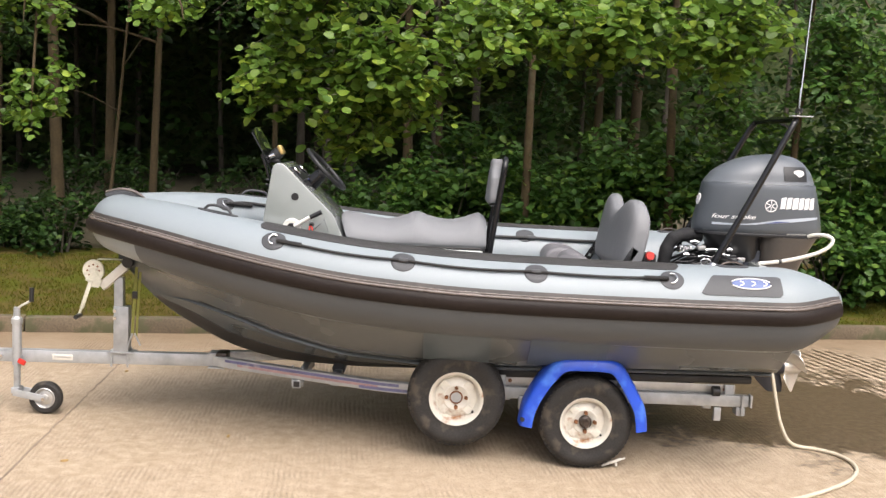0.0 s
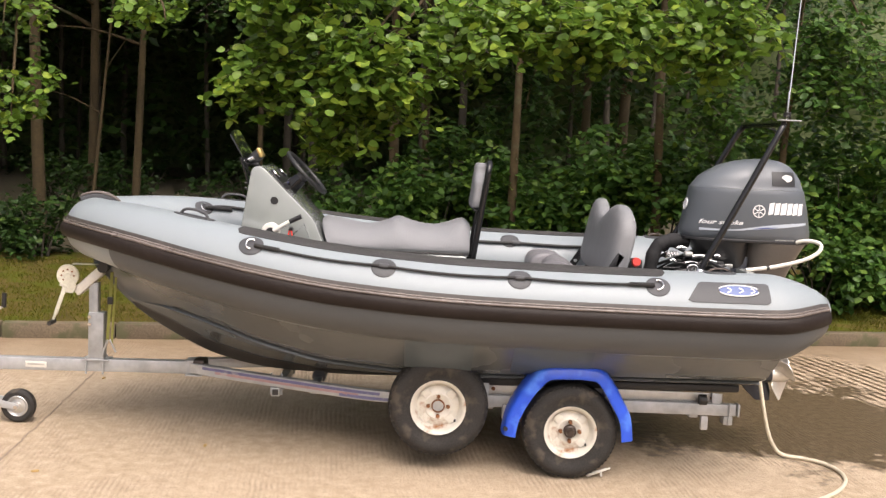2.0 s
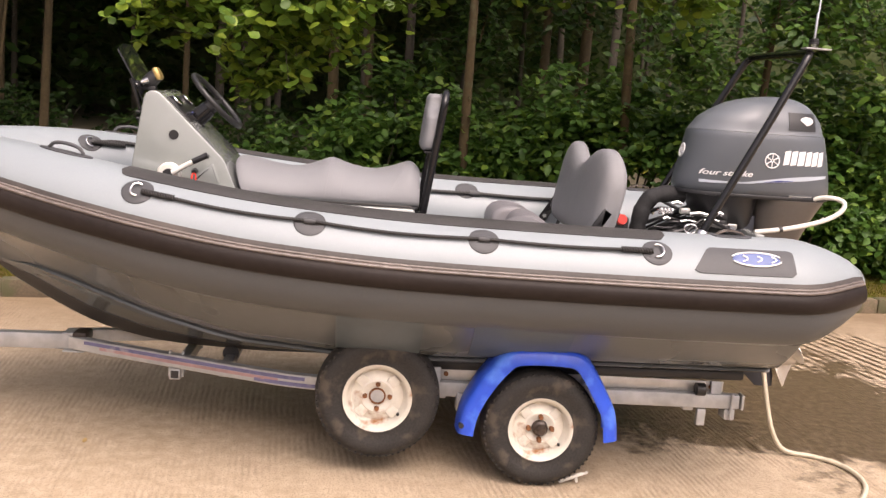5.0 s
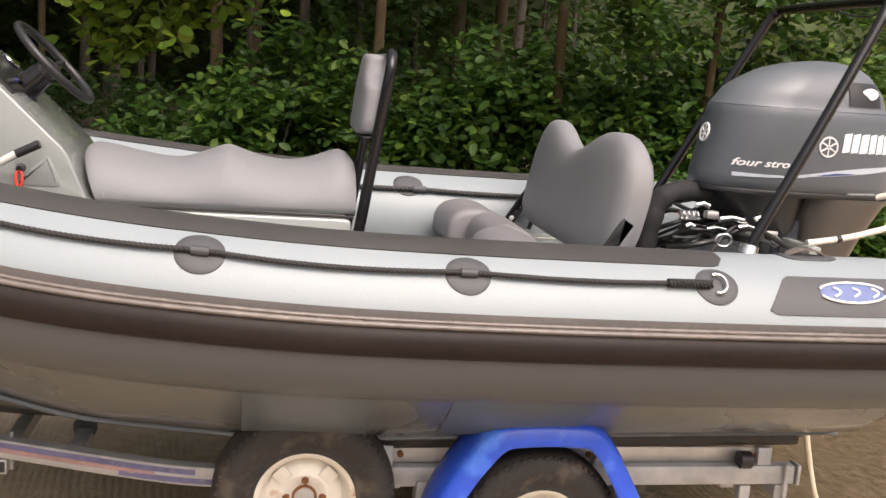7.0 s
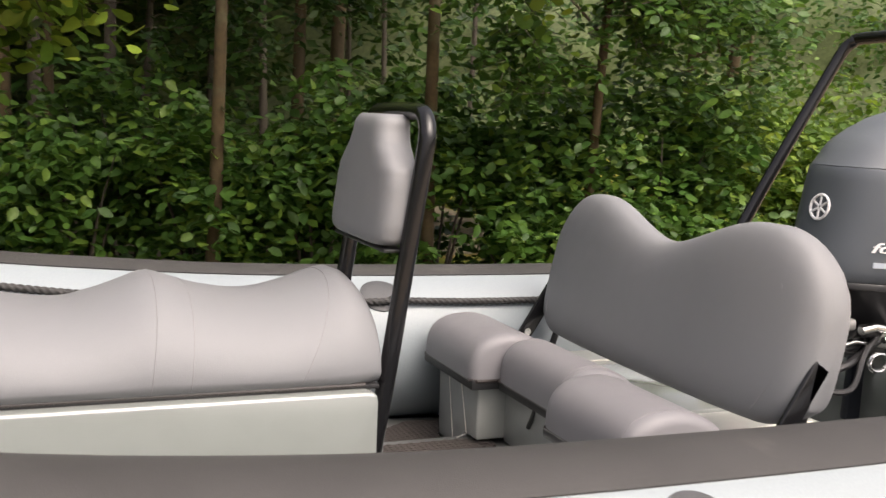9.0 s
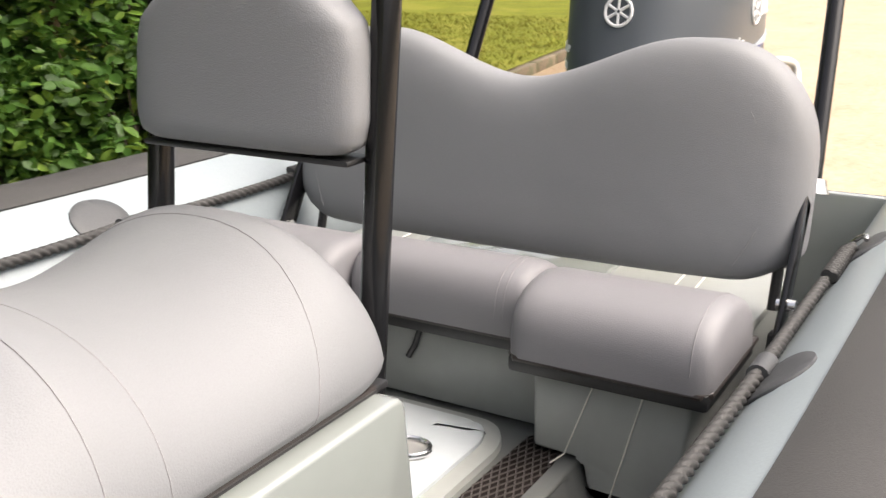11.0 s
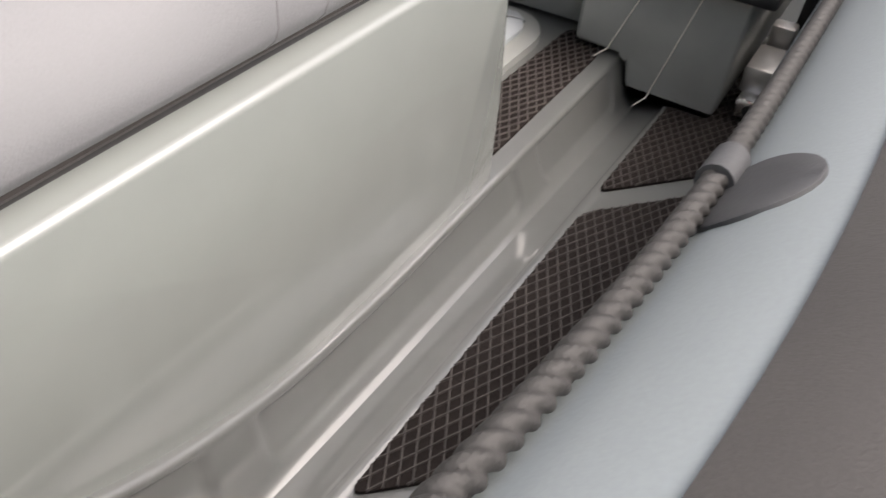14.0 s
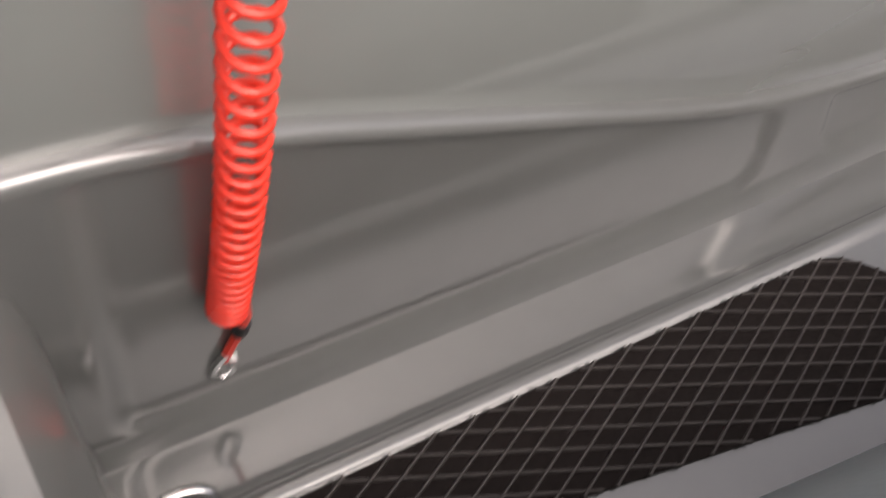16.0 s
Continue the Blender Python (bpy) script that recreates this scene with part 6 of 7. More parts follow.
for sg in (-1, 1):
    for dx in (-0.03, 0.03):
        part("u_bolt", pipe([(-0.775 + dx, YC + sg * 0.262, 0.285), (-0.775 + dx, YC + sg * 0.262, 0.41)], 0.006, 8), GALV, trailer)
part("axle", beam((0.88, YC - 0.62, 0.262), (0.88, YC + 0.62, 0.262), 0.045, 0.045, 0.004), RUST, trailer)
for x, z in ((-0.55, 0.36), (0.45, 0.365), (1.60, 0.40)):
    part("keel_roller", pipe([(x, YC - 0.08, z), (x, YC - 0.02, z - 0.008), (x, YC + 0.02, z - 0.008), (x, YC + 0.08, z)], [0.04, 0.028, 0.028, 0.04], 18), BLACK, trailer)
part("front_pivot", box((-1.27, 0.02, 0.40), (0.07, 0.12, 0.05), 0.012), GREASE, trailer, "greasy dark pivot block")
part("pivot_bolt", pipe([(-1.27, -0.06, 0.385), (-1.27, 0.10, 0.385)], 0.018, 8), GALV, trailer)
for dz in (-0.03, 0.03):
    part("drawbar_plate", box((-1.30, 0.02, 0.372 + dz * 1.45), (0.10, 0.11, 0.008), 0.002), GALV, trailer)
part("maker_plate", box((-2.245, -0.0125, 0.352), (0.125, 0.004, 0.036), 0.001), WORN, trailer, "pale maker's plate with worn print")
part("plate_print", box((-2.245, -0.0152, 0.354), (0.10, 0.002, 0.010), 0.0005), ALU, trailer)
for x in (-2.62, -2.50):
    part("drawbar_bolt", pipe([(x, -0.024, 0.345), (x, -0.008, 0.345)], [0.010, 0.013], 10), STEEL, trailer)

# winch post, strut, winch
part("post_sleeve", beam((-1.89, 0.02, 0.392), (-1.89, 0.02, 0.682), 0.07, 0.092, 0.006), GALV, trailer, "galvanised post sleeve")
part("winch_post", beam((-1.905, 0.02, 0.40), (-1.91, 0.02, 0.86), 0.05, 0.055, 0.005), GALV, trailer)
for z in (0.61, 0.655):
    part("post_bolt", pipe([(-1.925, -0.028, z), (-1.925, -0.012, z)], 0.011, 8), STEEL, trailer)
part("post_foot", box((-1.89, 0.02, 0.396), (0.16, 0.10, 0.010), 0.002), GALV, trailer)
for x in (-1.945, -1.845):
    for y in (-0.018, 0.058):
        part("u_bolt", pipe([(x, y, 0.31), (x, y, 0.415)], 0.006, 8), GALV, trailer)
part("winch_bed", beam((-2.015, 0.02, 0.795), (-1.865, 0.02, 0.935), 0.075, 0.055, 0.010), WORN, trailer, "pale winch bed")
part("bow_stop", pipe([(-1.85, -0.03, 0.955), (-1.85, 0.07, 0.955)], 0.032, 16), BLACK, trailer)
W0 = (-2.055, -0.02, 0.898)
win = part("winch_gear", lathe([(0.004, -0.012), (0.018, -0.014), (0.024, -0.008), (0.048, -0.006), (0.056, -0.010), (0.064, -0.010), (0.067, 0.0), (0.064, 0.010), (0.004, 0.010)], W0, "y", 40), CREAM, trailer, "cream zinc winch gear wheel")
for k in range(8):
    a = 2 * math.pi * k / 8
    part("gear_hole", pipe([(W0[0] + 0.036 * math.cos(a), W0[1] - 0.009, W0[2] + 0.036 * math.sin(a)), (W0[0] + 0.036 * math.cos(a), W0[1] - 0.0045, W0[2] + 0.036 * math.sin(a))], 0.006, 8), RUST, win)
part("winch_drum", pipe([(W0[0], -0.01, W0[2]), (W0[0], 0.055, W0[2])], 0.04, 18), CREAM, trailer)
part("winch_cheek", loft([[Vector((x, y, z)) for x, z in ((-2.09, 0.80), (-2.02, 0.795), (-2.0, 0.84), (-2.03, 0.885), (-2.07, 0.885))] for y in (-0.034, -0.028)]), CREAM, trailer)
part("crank_arm", beam((-2.068, -0.04, 0.826), (-2.118, -0.045, 0.668), 0.006, 0.024, 0.003), CREAM, trailer, "cream crank arm")
part("crank_tip", pipe([(-2.112, -0.043, 0.690), (-2.132, -0.046, 0.632)], 0.008, 10), CREAM, trailer)
part("crank_grip", pipe([(-2.130, -0.03, 0.625), (-2.135, -0.10, 0.620)], 0.014, 12), BLACK, trailer)
part("ratchet_pawl", beam((-2.10, -0.034, 0.845), (-2.05, -0.034, 0.83), 0.008, 0.016, 0.003), CREAM, trailer)
part("winch_strap", beam((-2.045, 0.03, 0.962), (-1.865, 0.045, 0.965), 0.045, 0.005, 0.001), CREAM, trailer)

strap = thing("tie_down_strap", (-1.80, 0.0, 0.42), "olive webbing tie-down strap with a hooked end", "strap")
part("webbing", beam((-1.795, -0.02, 0.93), (-1.815, -0.03, 0.52), 0.004, 0.018, 0.001), OLIVE, strap)
part("webbing", beam((-1.77, -0.025, 0.90), (-1.790, -0.03, 0.50), 0.004, 0.014, 0.001), OLIVE, strap)
part("buckle", box((-1.80, -0.032, 0.76), (0.034, 0.014, 0.045), 0.005), BLACK, strap)
part("hook", pipe([(-1.812, -0.03, 0.525), (-1.835, -0.03, 0.46), (-1.845, -0.03, 0.415)], 0.006, 8), GALV, strap)
part("hook", pipe([(-1.80, -0.03, 0.525), (-1.78, -0.03, 0.48), (-1.765, -0.03, 0.45)], 0.006, 8), GALV, strap)

# jockey wheel
JX, JY = -2.515, -0.035
jk = part("jockey_stand", pipe([(JX, JY, 0.30), (JX, JY, 0.57)], 0.027, 20), GALV, trailer, "galvanised jockey wheel with a black tyre and crank")
part("tube_collar", pipe([(JX, JY, 0.555), (JX, JY, 0.585), (JX, JY, 0.60), (JX, JY, 0.655)], [0.033, 0.033, 0.02, 0.019], 20), GALV, jk)
part("inner_tube", pipe([(JX, JY, 0.14), (JX, JY, 0.31)], 0.020, 18), GALV, jk)
part("crank_rod", pipe([(JX, JY, 0.645), (JX + 0.03, JY, 0.667), (JX + 0.09, JY - 0.01, 0.70)], 0.007, 8), WORN, jk)
part("crank_grip", pipe([(JX + 0.092, JY - 0.01, 0.695), (JX + 0.095, JY - 0.01, 0.78)], 0.014, 12), BLACK, jk, "black crank grip")
part("clamp_handle", beam((JX + 0.02, JY - 0.03, 0.335), (JX + 0.065, JY - 0.035, 0.315), 0.02, 0.03, 0.006), REDK, jk, "faded red clamp handle")
part("fork", beam((JX - 0.01, JY - 0.035, 0.135), (JX + 0.18, JY - 0.05, 0.105), 0.008, 0.045, 0.004), GALV, jk)
part("fork", beam((JX - 0.01, JY + 0.035, 0.135), (JX + 0.18, JY + 0.05, 0.105), 0.008, 0.045, 0.004), GALV, jk)
part("fork_bridge", box((JX, JY, 0.145), (0.05, 0.08, 0.04), 0.008), GALV, jk)
part("tyre", lathe([(0.058, -0.026), (0.085, -0.028), (0.099, -0.018), (0.102, 0.0), (0.099, 0.018), (0.085, 0.028), (0.058, 0.026)], (JX + 0.178, JY, 0.103), "y", 36, caps=False), RUBBER, jk, "solid black tyre")
part("rim", lathe([(0.004, -0.034), (0.022, -0.034), (0.024, -0.022), (0.045, -0.018), (0.060, -0.030), (0.064, -0.026), (0.064, 0.026), (0.004, 0.03)], (JX + 0.178, JY, 0.103), "y", 36), ALU, jk, "bare metal rim")
part("wheel_bolt", pipe([(JX + 0.178, JY - 0.058, 0.103), (JX + 0.178, JY - 0.03, 0.103)], 0.012, 8), STEEL, jk)


# ---- road wheels ----
def road_wheel(name, label, hub):
    """A wheel about the y axis, outer face at y = 0 towards -y."""
    w = thing(name, (0, 0, 0), label, "wheel", "trailer wheels")
    prof = [(0.135, 0.012), (0.147, 0.002), (0.160, 0.006), (0.185, -0.006), (0.215, -0.010), (0.232, -0.004), (0.246, 0.008), (0.256, 0.026), (0.260, 0.05), (0.261, 0.075), (0.260, 0.10), (0.256, 0.122), (0.246, 0.14), (0.22, 0.152), (0.17, 0.148), (0.135, 0.138)]
    tyre = part("tyre", lathe(prof, (0, 0, 0), "y", 72, caps=False), RUBBER, w, "worn black trailer tyre", angle=50)
    bm = bmesh.new()
    for k in range(60):
        a = 2 * math.pi * k / 60
        for y, dy in ((0.012, 0.02), (0.138, 0.02)):
            c = Vector((0.2475 * math.cos(a), y, 0.2475 * math.sin(a)))
            box(c, (0.008, dy, 0.010), 0, bm, Matrix.Rotation(-a, 4, "Y"))
    part("tread_block", bm, RUBBER, tyre)["kind"] = "stuff"
    rim = part("rim", lathe([(0.004, 0.045), (0.044, 0.043), (0.052, 0.036), (0.066, 0.034), (0.085, 0.046), (0.108, 0.056), (0.118, 0.040), (0.124, 0.018), (0.132, 0.008), (0.143, 0.004), (0.147, 0.010), (0.143, 0.02), (0.130, 0.03), (0.130, 0.13), (0.004, 0.13)], (0, 0, 0), "y", 64), RIM, w, "cream painted steel rim with rust spots", angle=40)
    for k in range(4):
        a = radians(45 + 90 * k)
        c = Vector((0.088 * math.cos(a), 0.042, 0.088 * math.sin(a)))
        own = box((0, 0, 0), (0.05, 0.008, 0.045), 0.004)
        bmesh.ops.transform(own, matrix=Matrix.Translation(c) @ Matrix.Rotation(-a, 4, "Y"), verts=own.verts)
        part("rim_dimple", own, RIM, rim)
        a = radians(90 * k)
        c = Vector((0.052 * math.cos(a), 0, 0.052 * math.sin(a)))
        part("lug_nut", pipe([c + Vector((0, 0.012 if hub else 0.026, 0)), c + Vector((0, 0.040, 0))], [0.010, 0.012], 6), RUST, rim, "rusty wheel nut")
    if hub:
        part("hub", lathe([(0.002, -0.02), (0.014, -0.02), (0.020, -0.012), (0.024, 0.012), (0.034, 0.020), (0.036, 0.04)], (0, 0, 0), "y", 28), GREASE, w, "greasy dark hub")
    else:
        part("hub_hole", lathe([(0.002, 0.041), (0.028, 0.041), (0.030, 0.046)], (0, 0, 0), "y", 24), GALV, w)
        part("hub_ring", lathe([(0.028, 0.046), (0.029, 0.036), (0.034, 0.034), (0.036, 0.046)], (0, 0, 0), "y", 24, caps=False), RUST, w)
    part("valve", pipe([(0.09, 0.05, -0.07), (0.088, 0.025, -0.072)], 0.006, 8), BLACK, w)
    return w


WY = -0.665
rw = road_wheel("road_wheel", "trailer wheel with a cream rusty rim and greasy hub", True)
rw.matrix_basis = pose(0.882, WY, 0.2615)
copy_thing(rw, pose(0.882, 2 * YC - WY, 0.2615, 0, 0, 180))
sp = road_wheel("spare_wheel", "spare wheel with a cream rusty rim bolted to the rail", False)
sp.matrix_basis = pose(0.163, -0.635, 0.358) @ Matrix.Scale(1.05, 4)
part("spare_bracket", beam((0.155, -0.56, 0.33), (0.155, -0.43, 0.355), 0.05, 0.05, 0.004), GALV, trailer)

# ---- mudguards ----
def mudguard():
    g = thing("mudguard", (0, 0, 0), "scuffed bright blue plastic mudguard over the wheel", "mudguard", "mudguards")
    line = [(-0.362, 0.262), (-0.358, 0.30), (-0.338, 0.385), (-0.285, 0.49), (-0.232, 0.565), (-0.19, 0.613), (-0.15, 0.638), (-0.10, 0.648), (0.0, 0.652), (0.10, 0.648), (0.145, 0.638), (0.182, 0.612), (0.225, 0.555), (0.275, 0.47), (0.315, 0.395), (0.330, 0.335), (0.338, 0.262)]
    pts = [Vector((p.x, 0, p.z)) for p in catmull([(x, 0, z) for x, z in line], 4)]
    sect_o = [(-0.012, -0.062), (-0.010, -0.05), (-0.002, -0.02), (0.006, -0.006), (0.02, 0.0), (0.06, 0.006), (0.12, 0.006), (0.17, 0.0), (0.184, -0.010), (0.188, -0.03)]
    rings = []
    for i, p in enumerate(pts):
        t = (pts[min(i + 1, len(pts) - 1)] - pts[max(i - 1, 0)]).normalized()
        n = Vector((-t.z, 0, t.x))
        if n.dot(p - Vector((0, 0, 0.25))) < 0:
            n = -n
        outer = [p + Vector((0, y, 0)) + n * d for y, d in sect_o]
        inner = [p + Vector((0, y + (0.004 if y < 0.1 else -0.004), 0)) + n * (d - 0.004) for y, d in sect_o[::-1]]
        rings.append(outer + inner)
    part("shell", loft(rings), BLUE, g, "bright blue moulded shell", angle=55)
    for x in (-0.2, 0.2):
        part("stay", beam((x, 0.10, 0.60), (x * 0.9, 0.20, 0.36), 0.02, 0.006, 0.002), GALV, g)
    part("rim_bolt", pipe([(-0.35, -0.004, 0.30), (-0.35, 0.02, 0.30)], 0.012, 10), BLACK, g)
    return g


mg = mudguard()
mg.matrix_basis = pose(0.878, -0.70, -0.022)
copy_thing(mg, pose(0.878, 2 * YC + 0.70, -0.022, 0, 0, 180))

# ---- loose things on the yard ----
hose = thing("garden_hose", (2.3, -0.4, 0.0), "beige garden hose running from the motor over the concrete", "hose")
part("hose_run", pipe(catmull([(2.085, -0.02, 0.50), (2.09, -0.06, 0.44), (2.115, -0.08, 0.30), (2.15, -0.10, 0.15), (2.205, -0.10, 0.05), (2.27, -0.10, 0.016), (2.36, -0.13, 0.013), (2.44, -0.20, 0.013), (2.483, -0.31, 0.013), (2.482, -0.43, 0.013), (2.43, -0.57, 0.013), (2.29, -0.755, 0.013), (2.0, -0.99, 0.013), (1.6, -1.25, 0.013), (1.0, -1.8, 0.013), (0.6, -2.9, 0.013)], 8), 0.0115, 12), HOSE, hose, angle=80)
chock = thing("tow_pin", (1.06, -0.60, 0.0), "small pale metal pin lying by the tyre", "pin")
part("bar", beam((0.99, -0.615, 0.012), (1.10, -0.60, 0.05), 0.014, 0.014, 0.003), WORN, chock)
part("cross_bar", beam((1.075, -0.60, 0.006), (1.068, -0.60, 0.046), 0.012, 0.012, 0.003), WORN, chock)
part("end_loop", pipe([(1.095, -0.60, 0.048), (1.115, -0.602, 0.052), (1.118, -0.602, 0.06)], 0.006, 8), WORN, chock)
for x, y in ((-1.9, -0.9), (-1.15, -0.35), (-2.2, 1.1), (-1.75, 1.5), (0.2, -1.6), (3.2, 0.1), (-0.6, 1.6), (2.9, -1.2)):
    lf = thing("dry_leaf", (x, y, 0.0), "dry pale leaf fragment on the concrete", "leaf", "dry leaves")
    rr = random.Random(int(x * 100))
    a = rr.uniform(0, 6)
    part("blade", slab([[Vector((x + 0.02 * u * math.cos(a) - 0.009 * v * (1 - abs(u) ** 2 * 0.8) * math.sin(a), y + 0.02 * u * math.sin(a) + 0.009 * v * (1 - abs(u) ** 2 * 0.8) * math.cos(a), 0.006 + 0.004 * abs(v))) for v in (-1, 0, 1)] for u in (-1, -0.5, 0, 0.5, 1)],
                       [[Vector((x + 0.02 * u * math.cos(a) - 0.009 * v * (1 - abs(u) ** 2 * 0.8) * math.sin(a), y + 0.02 * u * math.sin(a) + 0.009 * v * (1 - abs(u) ** 2 * 0.8) * math.cos(a), 0.002)) for v in (-1, 0, 1)] for u in (-1, -0.5, 0, 0.5, 1)]), DEADLEAF, lf)

# ---- kerb stones ----
kerb = thing("kerb", tuple(kerb_at(0, 0.05)), "weathered concrete kerb of long stones", "kerb", kind="structure")
stone_bm = box((0, 0, 0.055), (0.905, 0.12, 0.15), 0.012, seg=2)
stone_me = bpy.data.meshes.new("kerb_stone")
stone_bm.to_mesh(stone_me)
stone_bm.free()
finish(stone_me, KERB, 40)
kr = random.Random(8)
for k in range(-20, 26):
    ob = new("kerb_stone", stone_me)
    ob.parent = kerb
    ob.matrix_basis = Matrix.Translation(KDIR * (0.2 + 0.915 * k) + Vector((0, 0, kr.uniform(-0.004, 0.004)))) @ Matrix.Rotation(math.atan2(KDIR.y, KDIR.x) + kr.uniform(-0.003, 0.003), 4, "Z")

# ---- foliage ----
LEAF_V = np.array([(0, 0, 0), (0.28, 0.26, 0.05), (0.28, 0, -0.02), (0.28, -0.26, 0.05), (0.64, 0.27, 0.04), (0.64, 0, -0.03), (0.64, -0.27, 0.04), (0.88, 0.13, 0.0), (0.88, -0.13, 0.0), (1.0, 0, -0.08)])
LEAF_F = [(0, 2, 1), (0, 3, 2), (1, 2, 5, 4), (2, 3, 6, 5), (4, 5, 9, 7), (5, 6, 8, 9)]
ROUND_V = np.array([(0, 0, 0), (0.22, 0.27, 0.05), (0.25, 0, -0.02), (0.22, -0.27, 0.05), (0.62, 0.43, 0.07), (0.62, 0, -0.03), (0.62, -0.43, 0.07), (0.93, 0.24, 0.0), (0.93, -0.24, 0.0), (0.97, 0, -0.06)])
EASY_V = np.array([(0, 0, 0), (0.5, 0.30, 0.06), (1.0, 0, -0.06), (0.5, -0.30, 0.06)])
EASY_F = [(0, 3, 2), (0, 2, 1)]
rs = np.random.RandomState(11)


def turns(n, droop=0.3, spread=0.6, toward=None):
    """Random leaf frames: x along the leaf, z its face."""
    yaw = rs.uniform(0, 2 * np.pi, n)
    x = np.stack([np.cos(yaw), np.sin(yaw), -droop + rs.normal(0, 0.35, n)], 1)
    x /= np.linalg.norm(x, axis=1)[:, None]
    z = np.stack([rs.normal(0, spread, n), rs.normal(-0.35, spread, n), np.ones(n) * 0.9], 1)
    z -= x * (z * x).sum(1)[:, None]
    z /= np.linalg.norm(z, axis=1)[:, None]
    y = np.cross(z, x)
    return np.stack([x, y, z], 2)


def leaf_cloud(name, places, sizes, material, parent, easy=False, droop=0.3, kind="stuff", label=""):
    tv, tf = (EASY_V, EASY_F) if easy else (ROUND_V if material == LEAFA else LEAF_V, LEAF_F)
    n = len(places)
    r = turns(n, droop)
    v = np.einsum("nij,kj->nki", r, tv) * np.asarray(sizes)[:, None, None] + np.asarray(places)[:, None, :]
    root = parent
    while root.parent:
        root = root.parent
    v = v - np.array(OFF[root])
    me = bpy.data.meshes.new(name)
    k = len(tv)
    loops = np.concatenate([np.array(f) for f in tf])
    counts = np.array([len(f) for f in tf])
    allv = v.reshape(-1, 3)
    alll = (loops[None, :] + (np.arange(n) * k)[:, None]).ravel()
    allc = np.tile(counts, n)
    me.vertices.add(len(allv)), me.loops.add(len(alll)), me.polygons.add(len(allc))
    me.vertices.foreach_set("co", allv.astype(np.float32).ravel())
    me.loops.foreach_set("vertex_index", alll.astype(np.int32))
    starts = np.concatenate([[0], np.cumsum(allc)[:-1]])
    me.polygons.foreach_set("loop_start", starts.astype(np.int32))
    me.update(calc_edges=True)
    me.validate()
    me.materials.append(material)
    ob = new(name, me)
    ob.parent = parent
    if kind:
        ob["kind"] = kind
    if label:
        ob["label"] = label
    return ob


def sprays(centre, radii, count, leaf, per=11, twig=0.28, shell=0.0):
    """Leaf places along short drooping twigs inside an ellipsoid, thinned by noise into clumps and gaps."""
    out, tw = [], []
    tries = 0
    while len(tw) < count and tries < count * 30:
        tries += 1
        p = rs.normal(0, 0.5, 3)
        d = np.linalg.norm(p)
        if d > 1.1 or d < shell:
            continue
        q = np.array(centre) + p * np.array(radii)
        if noise.noise(Vector(q * 1.6)) < -0.08:
            continue
        dirn = np.array([rs.normal(0, 0.7), rs.normal(-0.35, 0.6), rs.normal(-0.25, 0.35)])
        dirn /= np.linalg.norm(dirn)
        e = q + dirn * twig
        tw.append((q, e))
        for j in range(per):
            t = j / (per - 1)
            out.append(q + (e - q) * t + rs.normal(0, leaf * 0.38, 3) + np.array([0, 0, -0.06 * t * t]))
    return np.array(out), tw


def twig_mesh(name, tw, parent, r=0.004, material=None):
    verts, faces = [], []
    o = OFF[parent]
    for q, e in tw:
        q, e = Vector(q) - o, Vector(e) - o
        t = (e - q).normalized()
        a = t.orthogonal().normalized()
        b = t.cross(a)
        k = len(verts)
        for p, w in ((q, r), (e, r * 0.4)):
            verts += [tuple(p + w * (math.cos(2.1 * i) * a + math.sin(2.1 * i) * b)) for i in range(3)]
        faces += [(k, k + 1, k + 4, k + 3), (k + 1, k + 2, k + 5, k + 4), (k + 2, k, k + 3, k + 5)]
    me = bpy.data.meshes.new(name)
    me.from_pydata(verts, [], faces)
    finish(me, material or BARK2, 60)
    ob = new(name, me)
    ob.parent = parent
    ob["kind"] = "stuff"
    return ob


def trunk_line(x, y, h, lean, seed, z0=0.2):
    rr = random.Random(seed)
    dx, dy = lean
    pts = []
    for k in range(9):
        t = k / 8
        pts.append((x + dx * t + 0.10 * math.sin(2.3 * t + seed) * t, y + dy * t + 0.06 * math.sin(3.1 * t + 2 * seed) * t, z0 - 0.3 + (h + 0.3) * t))
    return catmull(pts, 3)


